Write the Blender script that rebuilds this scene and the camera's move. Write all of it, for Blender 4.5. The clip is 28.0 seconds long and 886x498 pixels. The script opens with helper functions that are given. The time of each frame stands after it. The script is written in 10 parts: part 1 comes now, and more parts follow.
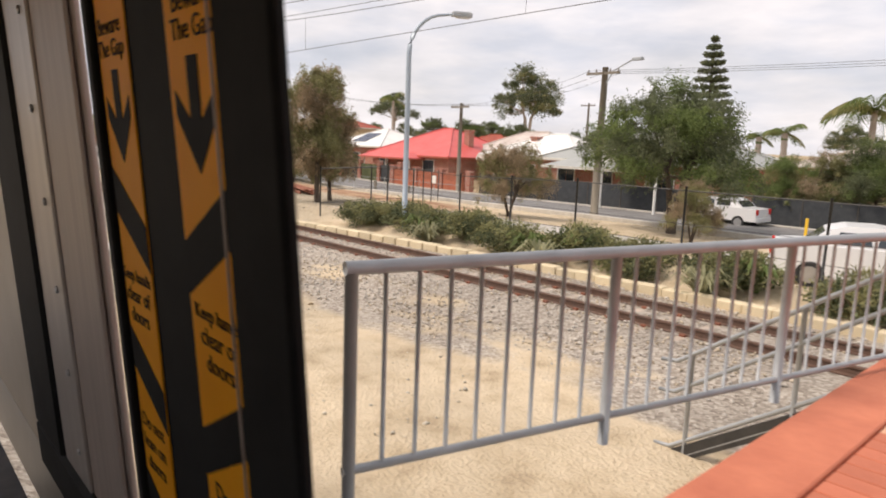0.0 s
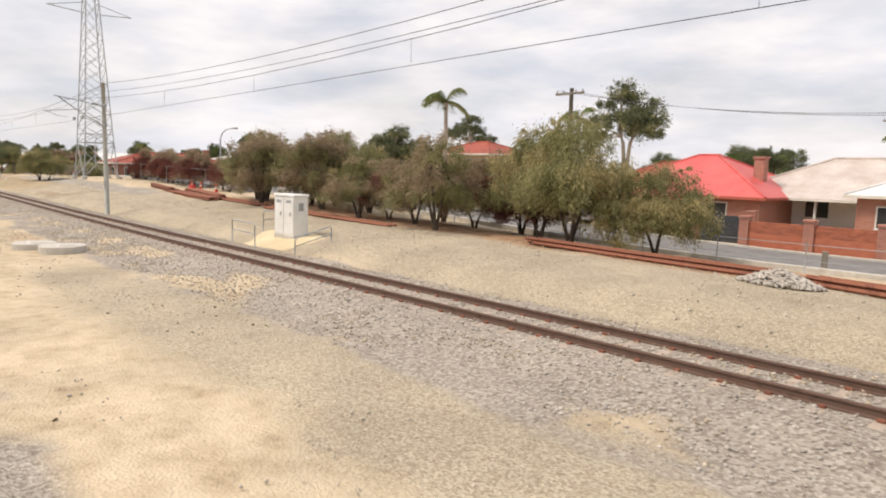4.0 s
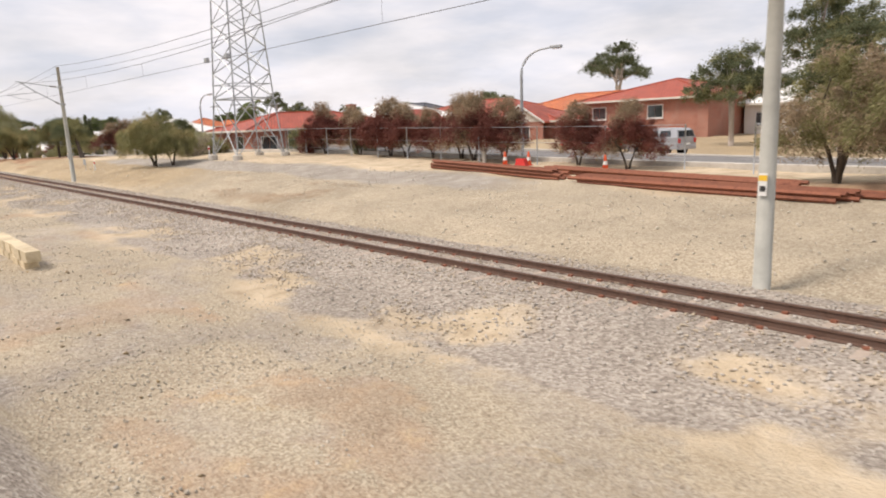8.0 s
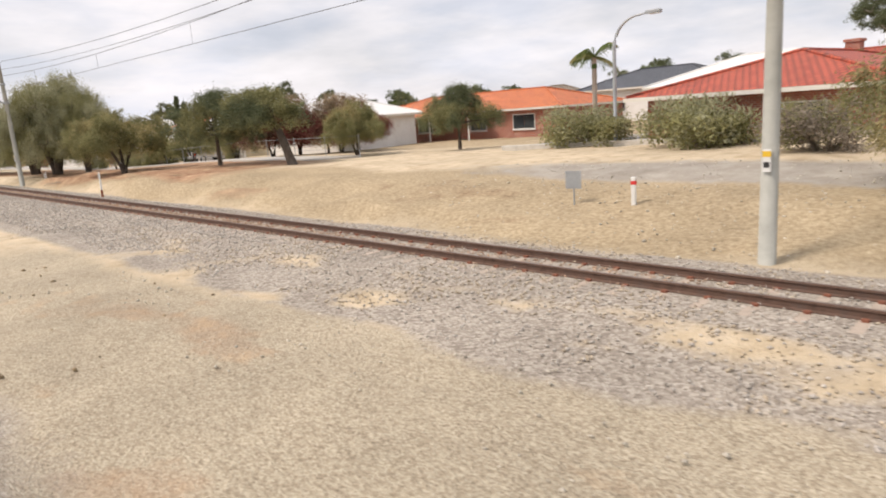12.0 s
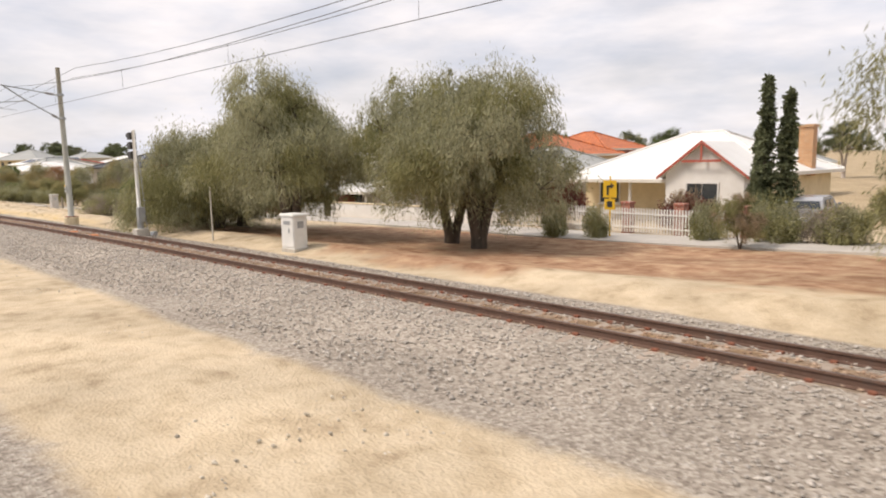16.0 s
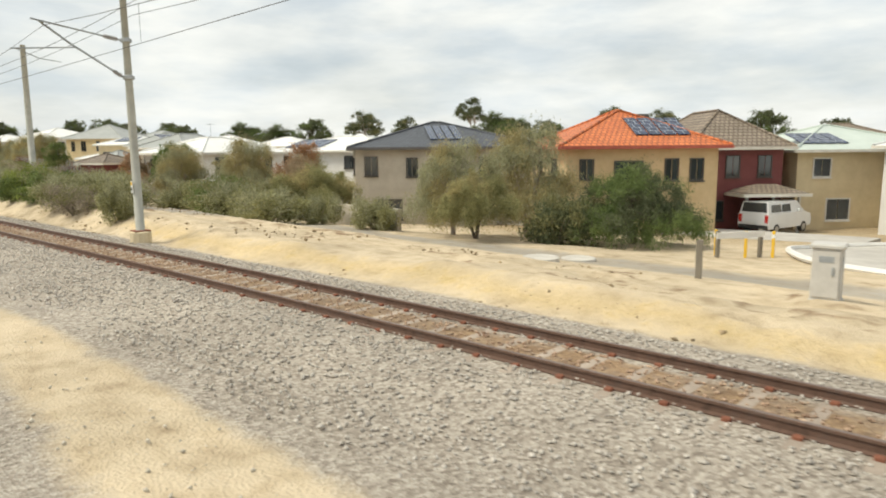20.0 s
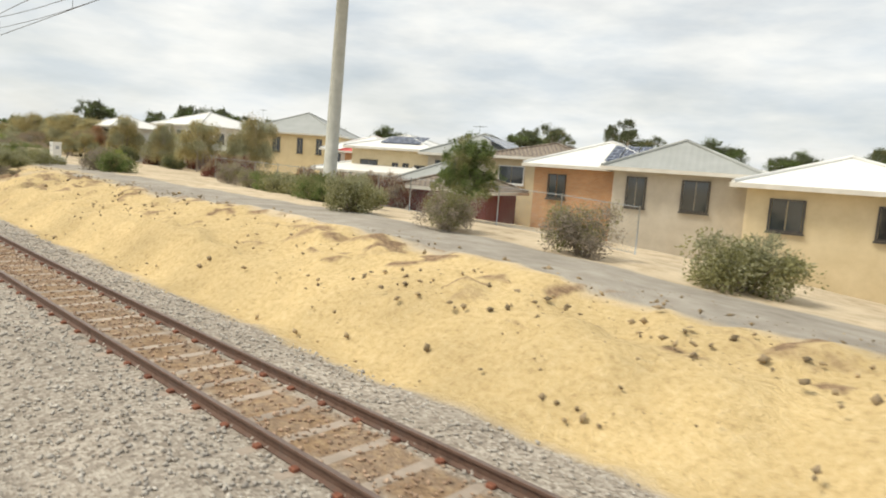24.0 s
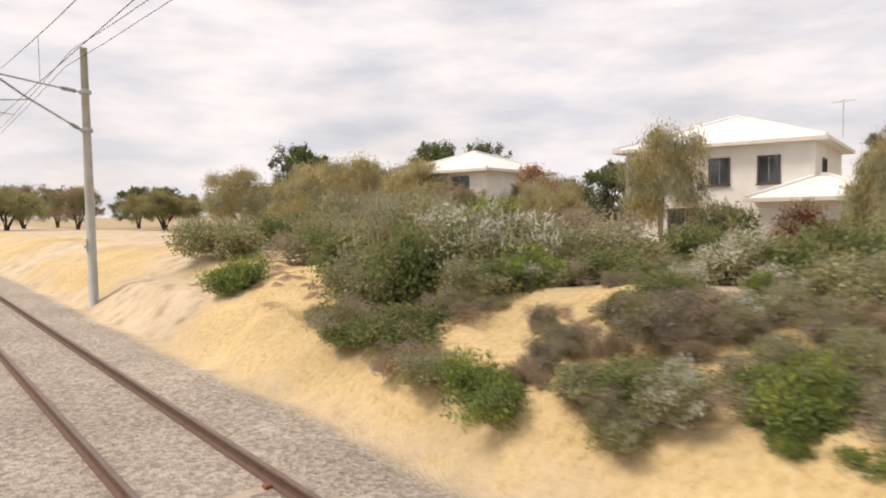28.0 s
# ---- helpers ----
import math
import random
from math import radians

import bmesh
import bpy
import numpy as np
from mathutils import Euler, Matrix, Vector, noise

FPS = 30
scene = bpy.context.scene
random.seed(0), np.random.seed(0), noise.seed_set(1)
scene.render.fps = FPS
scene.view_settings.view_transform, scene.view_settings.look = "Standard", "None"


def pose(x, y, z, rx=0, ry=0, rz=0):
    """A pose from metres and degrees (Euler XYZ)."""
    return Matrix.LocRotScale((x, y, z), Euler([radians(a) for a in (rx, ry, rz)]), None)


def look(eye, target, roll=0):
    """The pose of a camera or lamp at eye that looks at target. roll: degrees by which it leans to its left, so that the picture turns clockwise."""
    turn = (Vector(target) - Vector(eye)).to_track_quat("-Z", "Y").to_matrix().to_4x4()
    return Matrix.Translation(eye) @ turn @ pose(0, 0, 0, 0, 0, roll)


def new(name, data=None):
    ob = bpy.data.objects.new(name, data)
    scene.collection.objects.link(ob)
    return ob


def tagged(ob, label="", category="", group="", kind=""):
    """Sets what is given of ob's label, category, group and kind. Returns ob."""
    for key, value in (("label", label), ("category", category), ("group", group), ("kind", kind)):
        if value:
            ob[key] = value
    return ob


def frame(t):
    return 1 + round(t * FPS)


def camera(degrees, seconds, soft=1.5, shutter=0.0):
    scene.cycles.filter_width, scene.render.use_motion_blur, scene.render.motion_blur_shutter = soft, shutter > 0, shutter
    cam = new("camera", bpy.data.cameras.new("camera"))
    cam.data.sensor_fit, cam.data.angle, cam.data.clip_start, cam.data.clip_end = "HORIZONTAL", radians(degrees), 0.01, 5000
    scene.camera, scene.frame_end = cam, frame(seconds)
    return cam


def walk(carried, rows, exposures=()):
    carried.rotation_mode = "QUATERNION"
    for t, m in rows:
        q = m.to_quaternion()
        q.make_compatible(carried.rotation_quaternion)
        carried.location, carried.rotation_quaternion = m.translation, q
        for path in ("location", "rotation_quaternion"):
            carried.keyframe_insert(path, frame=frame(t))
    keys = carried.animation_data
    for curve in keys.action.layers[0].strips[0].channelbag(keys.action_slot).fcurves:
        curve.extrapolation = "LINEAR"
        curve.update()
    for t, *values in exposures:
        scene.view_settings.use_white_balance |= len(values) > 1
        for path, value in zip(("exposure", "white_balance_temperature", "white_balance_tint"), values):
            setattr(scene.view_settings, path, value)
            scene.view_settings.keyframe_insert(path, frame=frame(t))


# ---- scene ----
cam = camera(68.18, 28.0, soft=1.9, shutter=0.08)
# seconds, metres along the railway, across it, above it, tilt, lean, heading
PATH = [
    (0.0, 24.90, 0.00, 2.63, 80.96, -2.17, 48.06),
    (0.5, 21.73, 0.00, 2.63, 81.14, -2.86, 47.96),
    (1.0, 18.40, 0.00, 2.63, 81.90, -3.90, 48.59),
    (1.5, 14.90, 0.00, 2.63, 82.59, -4.85, 48.36),
    (2.0, 11.23, 0.00, 2.63, 82.44, -4.05, 48.17),
    (2.5, 7.39, 0.00, 2.63, 83.27, -2.84, 47.44),
    (3.0, 3.37, 0.00, 2.63, 83.71, -2.69, 47.14),
    (3.5, -0.82, 0.00, 2.63, 83.22, -1.94, 47.51),
    (4.0, -5.18, 0.00, 2.63, 83.23, -1.52, 47.68),
    (4.5, -9.70, 0.00, 2.63, 83.40, -1.48, 47.64),
    (5.0, -14.38, 0.00, 2.63, 83.43, -1.71, 47.56),
    (5.5, -19.20, 0.00, 2.63, 82.96, -1.97, 47.55),
    (6.0, -24.18, 0.00, 2.63, 81.92, -1.85, 47.44),
    (6.5, -29.29, 0.00, 2.63, 80.75, -1.15, 47.15),
    (7.0, -34.55, 0.00, 2.63, 79.66, 0.90, 47.30),
    (7.5, -39.95, 0.00, 2.63, 78.70, 2.00, 47.20),
    (8.0, -45.50, 0.00, 2.63, 79.03, 2.35, 47.43),
    (8.5, -51.20, 0.00, 2.63, 79.71, 3.24, 46.74),
    (9.0, -57.07, 0.00, 2.63, 80.29, 4.63, 47.02),
    (9.5, -63.11, 0.00, 2.63, 80.35, 4.95, 46.78),
    (10.0, -69.32, 0.00, 2.63, 79.46, 5.02, 46.18),
    (10.5, -75.71, 0.00, 2.63, 78.24, 4.67, 45.53),
    (11.0, -82.25, 0.00, 2.63, 77.71, 4.17, 44.87),
    (11.5, -88.91, 0.00, 2.63, 77.74, 4.14, 44.27),
    (12.0, -95.68, 0.00, 2.63, 78.18, 4.02, 44.22),
    (12.5, -102.53, 0.00, 2.63, 78.89, 3.75, 45.16),
    (13.0, -109.45, 0.00, 2.63, 79.59, 3.40, 46.39),
    (13.5, -116.42, 0.00, 2.63, 80.08, 3.00, 47.22),
    (14.0, -123.43, 0.00, 2.63, 80.40, 2.60, 46.74),
    (14.5, -130.47, 0.00, 2.63, 81.03, 2.12, 46.29),
    (15.0, -137.54, 0.00, 2.63, 81.74, 2.35, 46.10),
    (15.5, -144.63, 0.00, 2.63, 82.12, 1.74, 45.64),
    (16.0, -151.72, 0.00, 2.63, 82.55, 1.16, 45.77),
    (16.5, -158.82, 0.00, 2.63, 82.98, 1.27, 46.01),
    (17.0, -165.92, 0.00, 2.63, 82.60, 0.71, 46.06),
    (17.5, -173.02, 0.00, 2.63, 82.60, -0.23, 46.19),
    (18.0, -180.10, 0.00, 2.63, 83.33, -0.56, 45.61),
    (18.5, -187.18, 0.00, 2.63, 83.45, -0.23, 45.18),
    (19.0, -194.25, 0.00, 2.63, 82.61, 0.22, 45.26),
    (19.5, -201.30, 0.00, 2.63, 81.89, 0.50, 45.38),
    (20.0, -208.33, 0.00, 2.63, 81.60, 0.51, 45.52),
    (20.5, -215.35, 0.00, 2.63, 81.27, 0.57, 45.60),
    (21.0, -222.36, 0.00, 2.63, 81.11, -0.17, 45.92),
    (21.5, -229.38, 0.00, 2.63, 82.24, -1.89, 46.32),
    (22.0, -236.41, 0.00, 2.63, 83.52, -4.11, 47.20),
    (22.5, -243.48, 0.00, 2.63, 83.89, -5.01, 47.63),
    (23.0, -250.60, 0.00, 2.63, 83.80, -4.97, 47.47),
    (23.5, -257.79, 0.00, 2.63, 83.52, -4.58, 47.18),
    (24.0, -265.06, 0.00, 2.63, 83.20, -4.11, 46.84),
    (24.5, -272.44, 0.00, 2.63, 82.95, -3.60, 46.48),
    (25.0, -279.94, 0.00, 2.63, 82.64, -2.82, 46.28),
    (25.5, -287.59, 0.00, 2.63, 82.94, -2.63, 45.93),
    (26.0, -295.40, 0.00, 2.63, 84.11, -1.52, 46.53),
    (26.5, -303.39, 0.00, 2.63, 85.41, -0.31, 48.46),
    (27.0, -311.58, 0.00, 2.63, 86.42, 0.44, 50.18),
    (27.5, -319.96, 0.00, 2.63, 86.81, 1.54, 50.35),
    (28.0, -328.54, 0.00, 2.63, 87.01, 0.76, 49.68),
]
# seconds, stops, kelvin, tint: the clip's camera drifts between a rosy and a greenish balance
BALANCE = [(0.0, 0.0, 6700, 17), (3.5, 0.0, 6700, 16), (6.0, 0.0, 6700, 9), (8.0, 0.0, 6600, 17), (11.5, 0.0, 6550, 16), (14.0, 0.0, 6600, 16), (18.2, 0.0, 6750, 17), (19.0, 0.0, 6700, 5),
           (22.0, 0.0, 6650, 4), (25.0, 0.0, 6650, 7), (26.2, 0.0, 6650, 7), (27.0, 0.0, 6850, 14), (28.0, 0.0, 6950, 18)]
walk(cam, [(t, pose(*p)) for t, *p in PATH], BALANCE)

# ---- sky, sun ----
world = bpy.data.worlds.new("sky")
scene.world = world
world.use_nodes = True
wt = world.node_tree
wt.nodes.clear()
SUN_ELEV, SUN_AZ = 54.0, 214.0   # degrees; azimuth clockwise from +y
w_out = wt.nodes.new("ShaderNodeOutputWorld")
w_bg = wt.nodes.new("ShaderNodeBackground")
w_sky = wt.nodes.new("ShaderNodeTexSky")
w_sky.sky_type = 'NISHITA'
w_sky.sun_disc = False
w_sky.sun_elevation = radians(SUN_ELEV)
w_sky.sun_rotation = radians(SUN_AZ)
w_sky.dust_density = 2.5
w_co = wt.nodes.new("ShaderNodeTexCoord")
w_map = wt.nodes.new("ShaderNodeMapping")
w_map.inputs["Scale"].default_value = (1.0, 1.0, 3.6)
w_n1 = wt.nodes.new("ShaderNodeTexNoise")
w_n1.inputs["Scale"].default_value = 3.4
w_n1.inputs["Detail"].default_value = 7.0
w_n1.inputs["Roughness"].default_value = 0.56
w_ramp = wt.nodes.new("ShaderNodeValToRGB")
w_ramp.color_ramp.elements[0].position, w_ramp.color_ramp.elements[0].color = 0.30, (0.6, 0.6, 0.6, 1)
w_ramp.color_ramp.elements[1].position, w_ramp.color_ramp.elements[1].color = 0.62, (1, 1, 1, 1)
w_n2 = wt.nodes.new("ShaderNodeTexNoise")
w_n2.inputs["Scale"].default_value = 6.0
w_n2.inputs["Detail"].default_value = 5.0
w_cl = wt.nodes.new("ShaderNodeValToRGB")
w_cl.color_ramp.elements[0].position, w_cl.color_ramp.elements[0].color = 0.34, (7.9, 8.35, 8.95, 1)
w_cl.color_ramp.elements[1].position, w_cl.color_ramp.elements[1].color = 0.60, (10.0, 9.95, 9.9, 1)
w_mix = wt.nodes.new("ShaderNodeMix")
w_mix.data_type = 'RGBA'
wt.links.new(w_co.outputs["Generated"], w_map.inputs["Vector"])
wt.links.new(w_map.outputs[0], w_n1.inputs["Vector"])
wt.links.new(w_map.outputs[0], w_n2.inputs["Vector"])
wt.links.new(w_n1.outputs[0], w_ramp.inputs[0])
wt.links.new(w_n2.outputs[0], w_cl.inputs[0])
wt.links.new(w_ramp.outputs[0], w_mix.inputs["Factor"])
wt.links.new(w_sky.outputs[0], w_mix.inputs["A"])
wt.links.new(w_cl.outputs[0], w_mix.inputs["B"])
wt.links.new(w_mix.outputs["Result"], w_bg.inputs["Color"])
w_bg.inputs["Strength"].default_value = 0.1
wt.links.new(w_bg.outputs[0], w_out.inputs[0])

sun_data = bpy.data.lights.new("sun", 'SUN')
sun_data.energy = 3.1
sun_data.angle = radians(16)
sun_data.color = (1.0, 0.92, 0.80)
sun = new("sun", sun_data)
_az, _el = radians(SUN_AZ), radians(SUN_ELEV)
sun.matrix_world = look((0, 0, 60), (-math.sin(_az) * math.cos(_el), -math.cos(_az) * math.cos(_el), 60 - math.sin(_el)))

# ---- materials ----
def mat(name, colors, scale=3.0, rough=0.8, bump=0.0, bscale=40.0, metal=0.0, spec=0.5, detail=6.0, stretch=None, vary=0.0, coords="Object", island=0.0, trans=0.0):
    """A surface of two or three colours mixed by noise, fine relief, and a tone that differs from piece to piece."""
    m = bpy.data.materials.new(name)
    m.use_nodes = True
    nt = m.node_tree
    b = nt.nodes["Principled BSDF"]
    b.inputs["Roughness"].default_value = rough
    b.inputs["Metallic"].default_value = metal
    b.inputs["Specular IOR Level"].default_value = spec
    tc = nt.nodes.new("ShaderNodeTexCoord")
    vec = tc.outputs[coords]
    if stretch:
        mp = nt.nodes.new("ShaderNodeMapping")
        mp.inputs["Scale"].default_value = stretch
        nt.links.new(vec, mp.inputs[0])
        vec = mp.outputs[0]
    n1 = nt.nodes.new("ShaderNodeTexNoise")
    n1.inputs["Scale"].default_value = scale
    n1.inputs["Detail"].default_value = detail
    n1.inputs["Roughness"].default_value = 0.65
    nt.links.new(vec, n1.inputs["Vector"])
    ramp = nt.nodes.new("ShaderNodeValToRGB")
    while len(ramp.color_ramp.elements) < len(colors):
        ramp.color_ramp.elements.new(0.5)
    for i, c in enumerate(colors):
        ramp.color_ramp.elements[i].position = 0.3 + 0.4 * i / max(1, len(colors) - 1)
        ramp.color_ramp.elements[i].color = (*c, 1)
    nt.links.new(n1.outputs[0], ramp.inputs[0])
    col = ramp.outputs[0]
    for amount, source in ((vary, "ShaderNodeObjectInfo"), (island, "ShaderNodeNewGeometry")):
        if amount:
            src = nt.nodes.new(source)
            mr = nt.nodes.new("ShaderNodeMapRange")
            mr.inputs[3].default_value, mr.inputs[4].default_value = 1 - amount, 1 + amount
            nt.links.new(src.outputs["Random" if source.endswith("Info") else "Random Per Island"], mr.inputs[0])
            hs = nt.nodes.new("ShaderNodeHueSaturation")
            nt.links.new(mr.outputs[0], hs.inputs["Value"])
            nt.links.new(col, hs.inputs["Color"])
            col = hs.outputs[0]
    nt.links.new(col, b.inputs["Base Color"])
    if bump:
        n2 = nt.nodes.new("ShaderNodeTexNoise")
        n2.inputs["Scale"].default_value = bscale
        n2.inputs["Detail"].default_value = 5.0
        nt.links.new(vec, n2.inputs["Vector"])
        bp = nt.nodes.new("ShaderNodeBump")
        bp.inputs["Strength"].default_value = bump
        bp.inputs["Distance"].default_value = 0.02
        nt.links.new(n2.outputs[0], bp.inputs["Height"])
        nt.links.new(bp.outputs[0], b.inputs["Normal"])
    if trans:
        tr = nt.nodes.new("ShaderNodeBsdfTranslucent")
        nt.links.new(col, tr.inputs["Color"])
        mx = nt.nodes.new("ShaderNodeMixShader")
        mx.inputs[0].default_value = trans
        nt.links.new(b.outputs[0], mx.inputs[1])
        nt.links.new(tr.outputs[0], mx.inputs[2])
        nt.links.new(mx.outputs[0], nt.nodes["Material Output"].inputs[0])
    return m


def tiled(name, c1, c2, mortar, bw, bh, gap=0.03, bump=0.5, rough=0.75, coords="UV"):
    """Brickwork or tiles laid in rows, in metres of the UV map."""
    m = mat(name, [c1, c2], 2.0, rough)
    nt = m.node_tree
    b = nt.nodes["Principled BSDF"]
    tc = nt.nodes.new("ShaderNodeTexCoord")
    br = nt.nodes.new("ShaderNodeTexBrick")
    br.inputs["Scale"].default_value = 1.0
    br.inputs["Brick Width"].default_value = bw
    br.inputs["Row Height"].default_value = bh
    br.inputs["Mortar Size"].default_value = gap * bh
    br.inputs["Color1"].default_value = (*c1, 1)
    br.inputs["Color2"].default_value = (*c2, 1)
    br.inputs["Mortar"].default_value = (*mortar, 1)
    nt.links.new(tc.outputs[coords], br.inputs["Vector"])
    nz = nt.nodes.new("ShaderNodeTexNoise")
    nz.inputs["Scale"].default_value = 0.9
    nz.inputs["Detail"].default_value = 6.0
    nt.links.new(tc.outputs["Object"], nz.inputs["Vector"])
    mr = nt.nodes.new("ShaderNodeMapRange")
    mr.inputs[3].default_value, mr.inputs[4].default_value = 0.7, 1.25
    nt.links.new(nz.outputs[0], mr.inputs[0])
    hs = nt.nodes.new("ShaderNodeHueSaturation")
    nt.links.new(br.outputs["Color"], hs.inputs["Color"])
    nt.links.new(mr.outputs[0], hs.inputs["Value"])
    nt.links.new(hs.outputs[0], b.inputs["Base Color"])
    bp = nt.nodes.new("ShaderNodeBump")
    bp.invert = True
    bp.inputs["Strength"].default_value = bump
    bp.inputs["Distance"].default_value = 0.03
    nt.links.new(br.outputs["Fac"], bp.inputs["Height"])
    nt.links.new(bp.outputs[0], b.inputs["Normal"])
    return m


def ribbed(name, c1, c2, pitch, rough=0.45, metal=0.0):
    """Corrugated sheet: ribs across the U direction of the UV map."""
    m = mat(name, [c1, c2], 0.7, rough, metal=metal)
    nt = m.node_tree
    b = nt.nodes["Principled BSDF"]
    tc = nt.nodes.new("ShaderNodeTexCoord")
    wv = nt.nodes.new("ShaderNodeTexWave")
    wv.bands_direction = 'X'
    wv.inputs["Scale"].default_value = 0.314 / pitch
    nt.links.new(tc.outputs["UV"], wv.inputs["Vector"])
    bp = nt.nodes.new("ShaderNodeBump")
    bp.inputs["Strength"].default_value = 0.35
    bp.inputs["Distance"].default_value = 0.03
    nt.links.new(wv.outputs["Fac"], bp.inputs["Height"])
    nt.links.new(bp.outputs[0], b.inputs["Normal"])
    return m


M = {}
M["rail"] = mat("rail_steel", [(0.082, 0.049, 0.035), (0.148, 0.087, 0.062), (0.115, 0.08, 0.065)], 6.0, 0.75, 0.3, 90, metal=0.2)
M["rail_top"] = mat("rail_head", [(0.16, 0.11, 0.085), (0.24, 0.18, 0.15)], 5.0, 0.45, metal=0.5)
M["sleeper"] = mat("sleeper_concrete", [(0.30, 0.25, 0.20), (0.44, 0.36, 0.29)], 4.0, 0.9, 0.5, 60, vary=0.15)
M["stone"] = mat("ballast_stone", [(0.33, 0.295, 0.25), (0.46, 0.42, 0.37), (0.56, 0.52, 0.46)], 2.2, 0.9, island=0.22, coords="Object")
M["tan_stone"] = mat("dusty_stone", [(0.33, 0.27, 0.19), (0.46, 0.385, 0.285), (0.56, 0.48, 0.37)], 2.2, 0.9, island=0.25, coords="Object")
M["stained_stone"] = mat("rust_stained_stone", [(0.26, 0.165, 0.11), (0.42, 0.29, 0.20), (0.50, 0.38, 0.28)], 2.2, 0.9, island=0.25)
M["spray"] = mat("orange_spray_paint", [(0.62, 0.20, 0.06), (0.75, 0.30, 0.12)], 9.0, 0.8, 0.3, 60)
M["pale_stone"] = mat("pale_stone", [(0.40, 0.36, 0.29), (0.58, 0.53, 0.44)], 2.2, 0.9, island=0.3)
M["cabinet_grey"] = mat("pale_grey_paint", [(0.46, 0.445, 0.41), (0.56, 0.54, 0.50)], 4.0, 0.6)
M["clod"] = mat("clod", [(0.17, 0.13, 0.085), (0.40, 0.30, 0.17)], 2.0, 1.0, island=0.35)
M["galv"] = mat("galvanised_steel", [(0.30, 0.32, 0.33), (0.42, 0.44, 0.45)], 3.0, 0.5, 0.1, 60, metal=0.35, vary=0.06)
M["pole_conc"] = mat("pole_grey", [(0.33, 0.33, 0.29), (0.46, 0.46, 0.41)], 2.0, 0.7, 0.2, 60, vary=0.06)
M["pole_blue"] = mat("pole_blue_grey", [(0.30, 0.36, 0.42), (0.40, 0.46, 0.51)], 2.0, 0.45, metal=0.2)
M["concrete"] = mat("concrete", [(0.42, 0.39, 0.34), (0.58, 0.55, 0.49)], 3.0, 0.9, 0.4, 50, vary=0.06)
M["limestone"] = mat("limestone", [(0.46, 0.36, 0.22), (0.66, 0.56, 0.38), (0.60, 0.50, 0.33)], 2.5, 0.95, 0.7, 30, vary=0.12)
M["white_paint"] = mat("white_painted_steel", [(0.66, 0.66, 0.62), (0.80, 0.80, 0.77)], 1.5, 0.5, 0.1, 50)
M["white_wall"] = mat("white_render", [(0.66, 0.64, 0.60), (0.78, 0.77, 0.74)], 0.9, 0.85, 0.15, 60)
M["butter_wall"] = mat("butter_render", [(0.74, 0.60, 0.34), (0.86, 0.72, 0.45)], 0.9, 0.85, 0.15, 60)
M["sand_pale"] = mat("pale_sand", [(0.55, 0.44, 0.27), (0.72, 0.60, 0.39)], 0.95, 0.85, 0.5, 30)
M["cream_wall"] = mat("cream_render", [(0.56, 0.46, 0.28), (0.70, 0.59, 0.39)], 0.9, 0.85, 0.15, 60)
M["beige_wall"] = mat("beige_render", [(0.46, 0.41, 0.33), (0.60, 0.55, 0.46)], 0.9, 0.85, 0.15, 60)
M["tan_wall"] = mat("tan_render", [(0.54, 0.40, 0.22), (0.68, 0.52, 0.31)], 0.9, 0.85, 0.15, 60)
M["orange_wall"] = tiled("orange_brick", (0.50, 0.24, 0.10), (0.60, 0.31, 0.14), (0.5, 0.42, 0.3), 0.24, 0.086, 0.12)
M["red_wall"] = tiled("red_brick", (0.34, 0.10, 0.065), (0.44, 0.15, 0.09), (0.42, 0.34, 0.28), 0.24, 0.086, 0.12)
M["maroon_wall"] = mat("maroon_render", [(0.16, 0.045, 0.045), (0.22, 0.07, 0.065)], 0.8, 0.8, 0.15, 60)
M["brick"] = mat("brick_clay", [(0.34, 0.10, 0.06), (0.47, 0.17, 0.09)], 3.0, 0.85, 0.4, 70, vary=0.25)
M["mortar"] = mat("mortar", [(0.42, 0.30, 0.23), (0.52, 0.40, 0.31)], 5.0, 0.95, 0.3, 80)
M["tile_orange"] = tiled("orange_roof_tile", (0.60, 0.16, 0.05), (0.70, 0.22, 0.07), (0.25, 0.07, 0.03), 0.3, 0.34, 0.10, 0.8, 0.6)
M["tile_red"] = tiled("red_roof_tile", (0.42, 0.075, 0.04), (0.52, 0.11, 0.055), (0.16, 0.035, 0.02), 0.3, 0.34, 0.10, 0.8, 0.6)
M["tile_brown"] = tiled("brown_roof_tile", (0.24, 0.19, 0.14), (0.31, 0.25, 0.19), (0.09, 0.07, 0.05), 0.3, 0.34, 0.10, 0.8, 0.65)
M["tile_dark"] = tiled("slate_roof_tile", (0.075, 0.085, 0.10), (0.105, 0.115, 0.13), (0.03, 0.03, 0.035), 0.3, 0.34, 0.10, 0.8, 0.5)
M["iron_red"] = ribbed("red_sheet_roof", (0.56, 0.085, 0.075), (0.66, 0.13, 0.115), 0.3)
M["iron_white"] = ribbed("white_sheet_roof", (0.72, 0.71, 0.67), (0.82, 0.82, 0.79), 0.3)
M["iron_grey"] = ribbed("grey_sheet_roof", (0.30, 0.31, 0.29), (0.38, 0.39, 0.37), 0.3)
M["iron_green"] = ribbed("pale_green_sheet_roof", (0.46, 0.52, 0.47), (0.56, 0.62, 0.56), 0.3)
M["iron_old"] = ribbed("weathered_sheet_roof", (0.44, 0.36, 0.31), (0.62, 0.56, 0.50), 0.3)
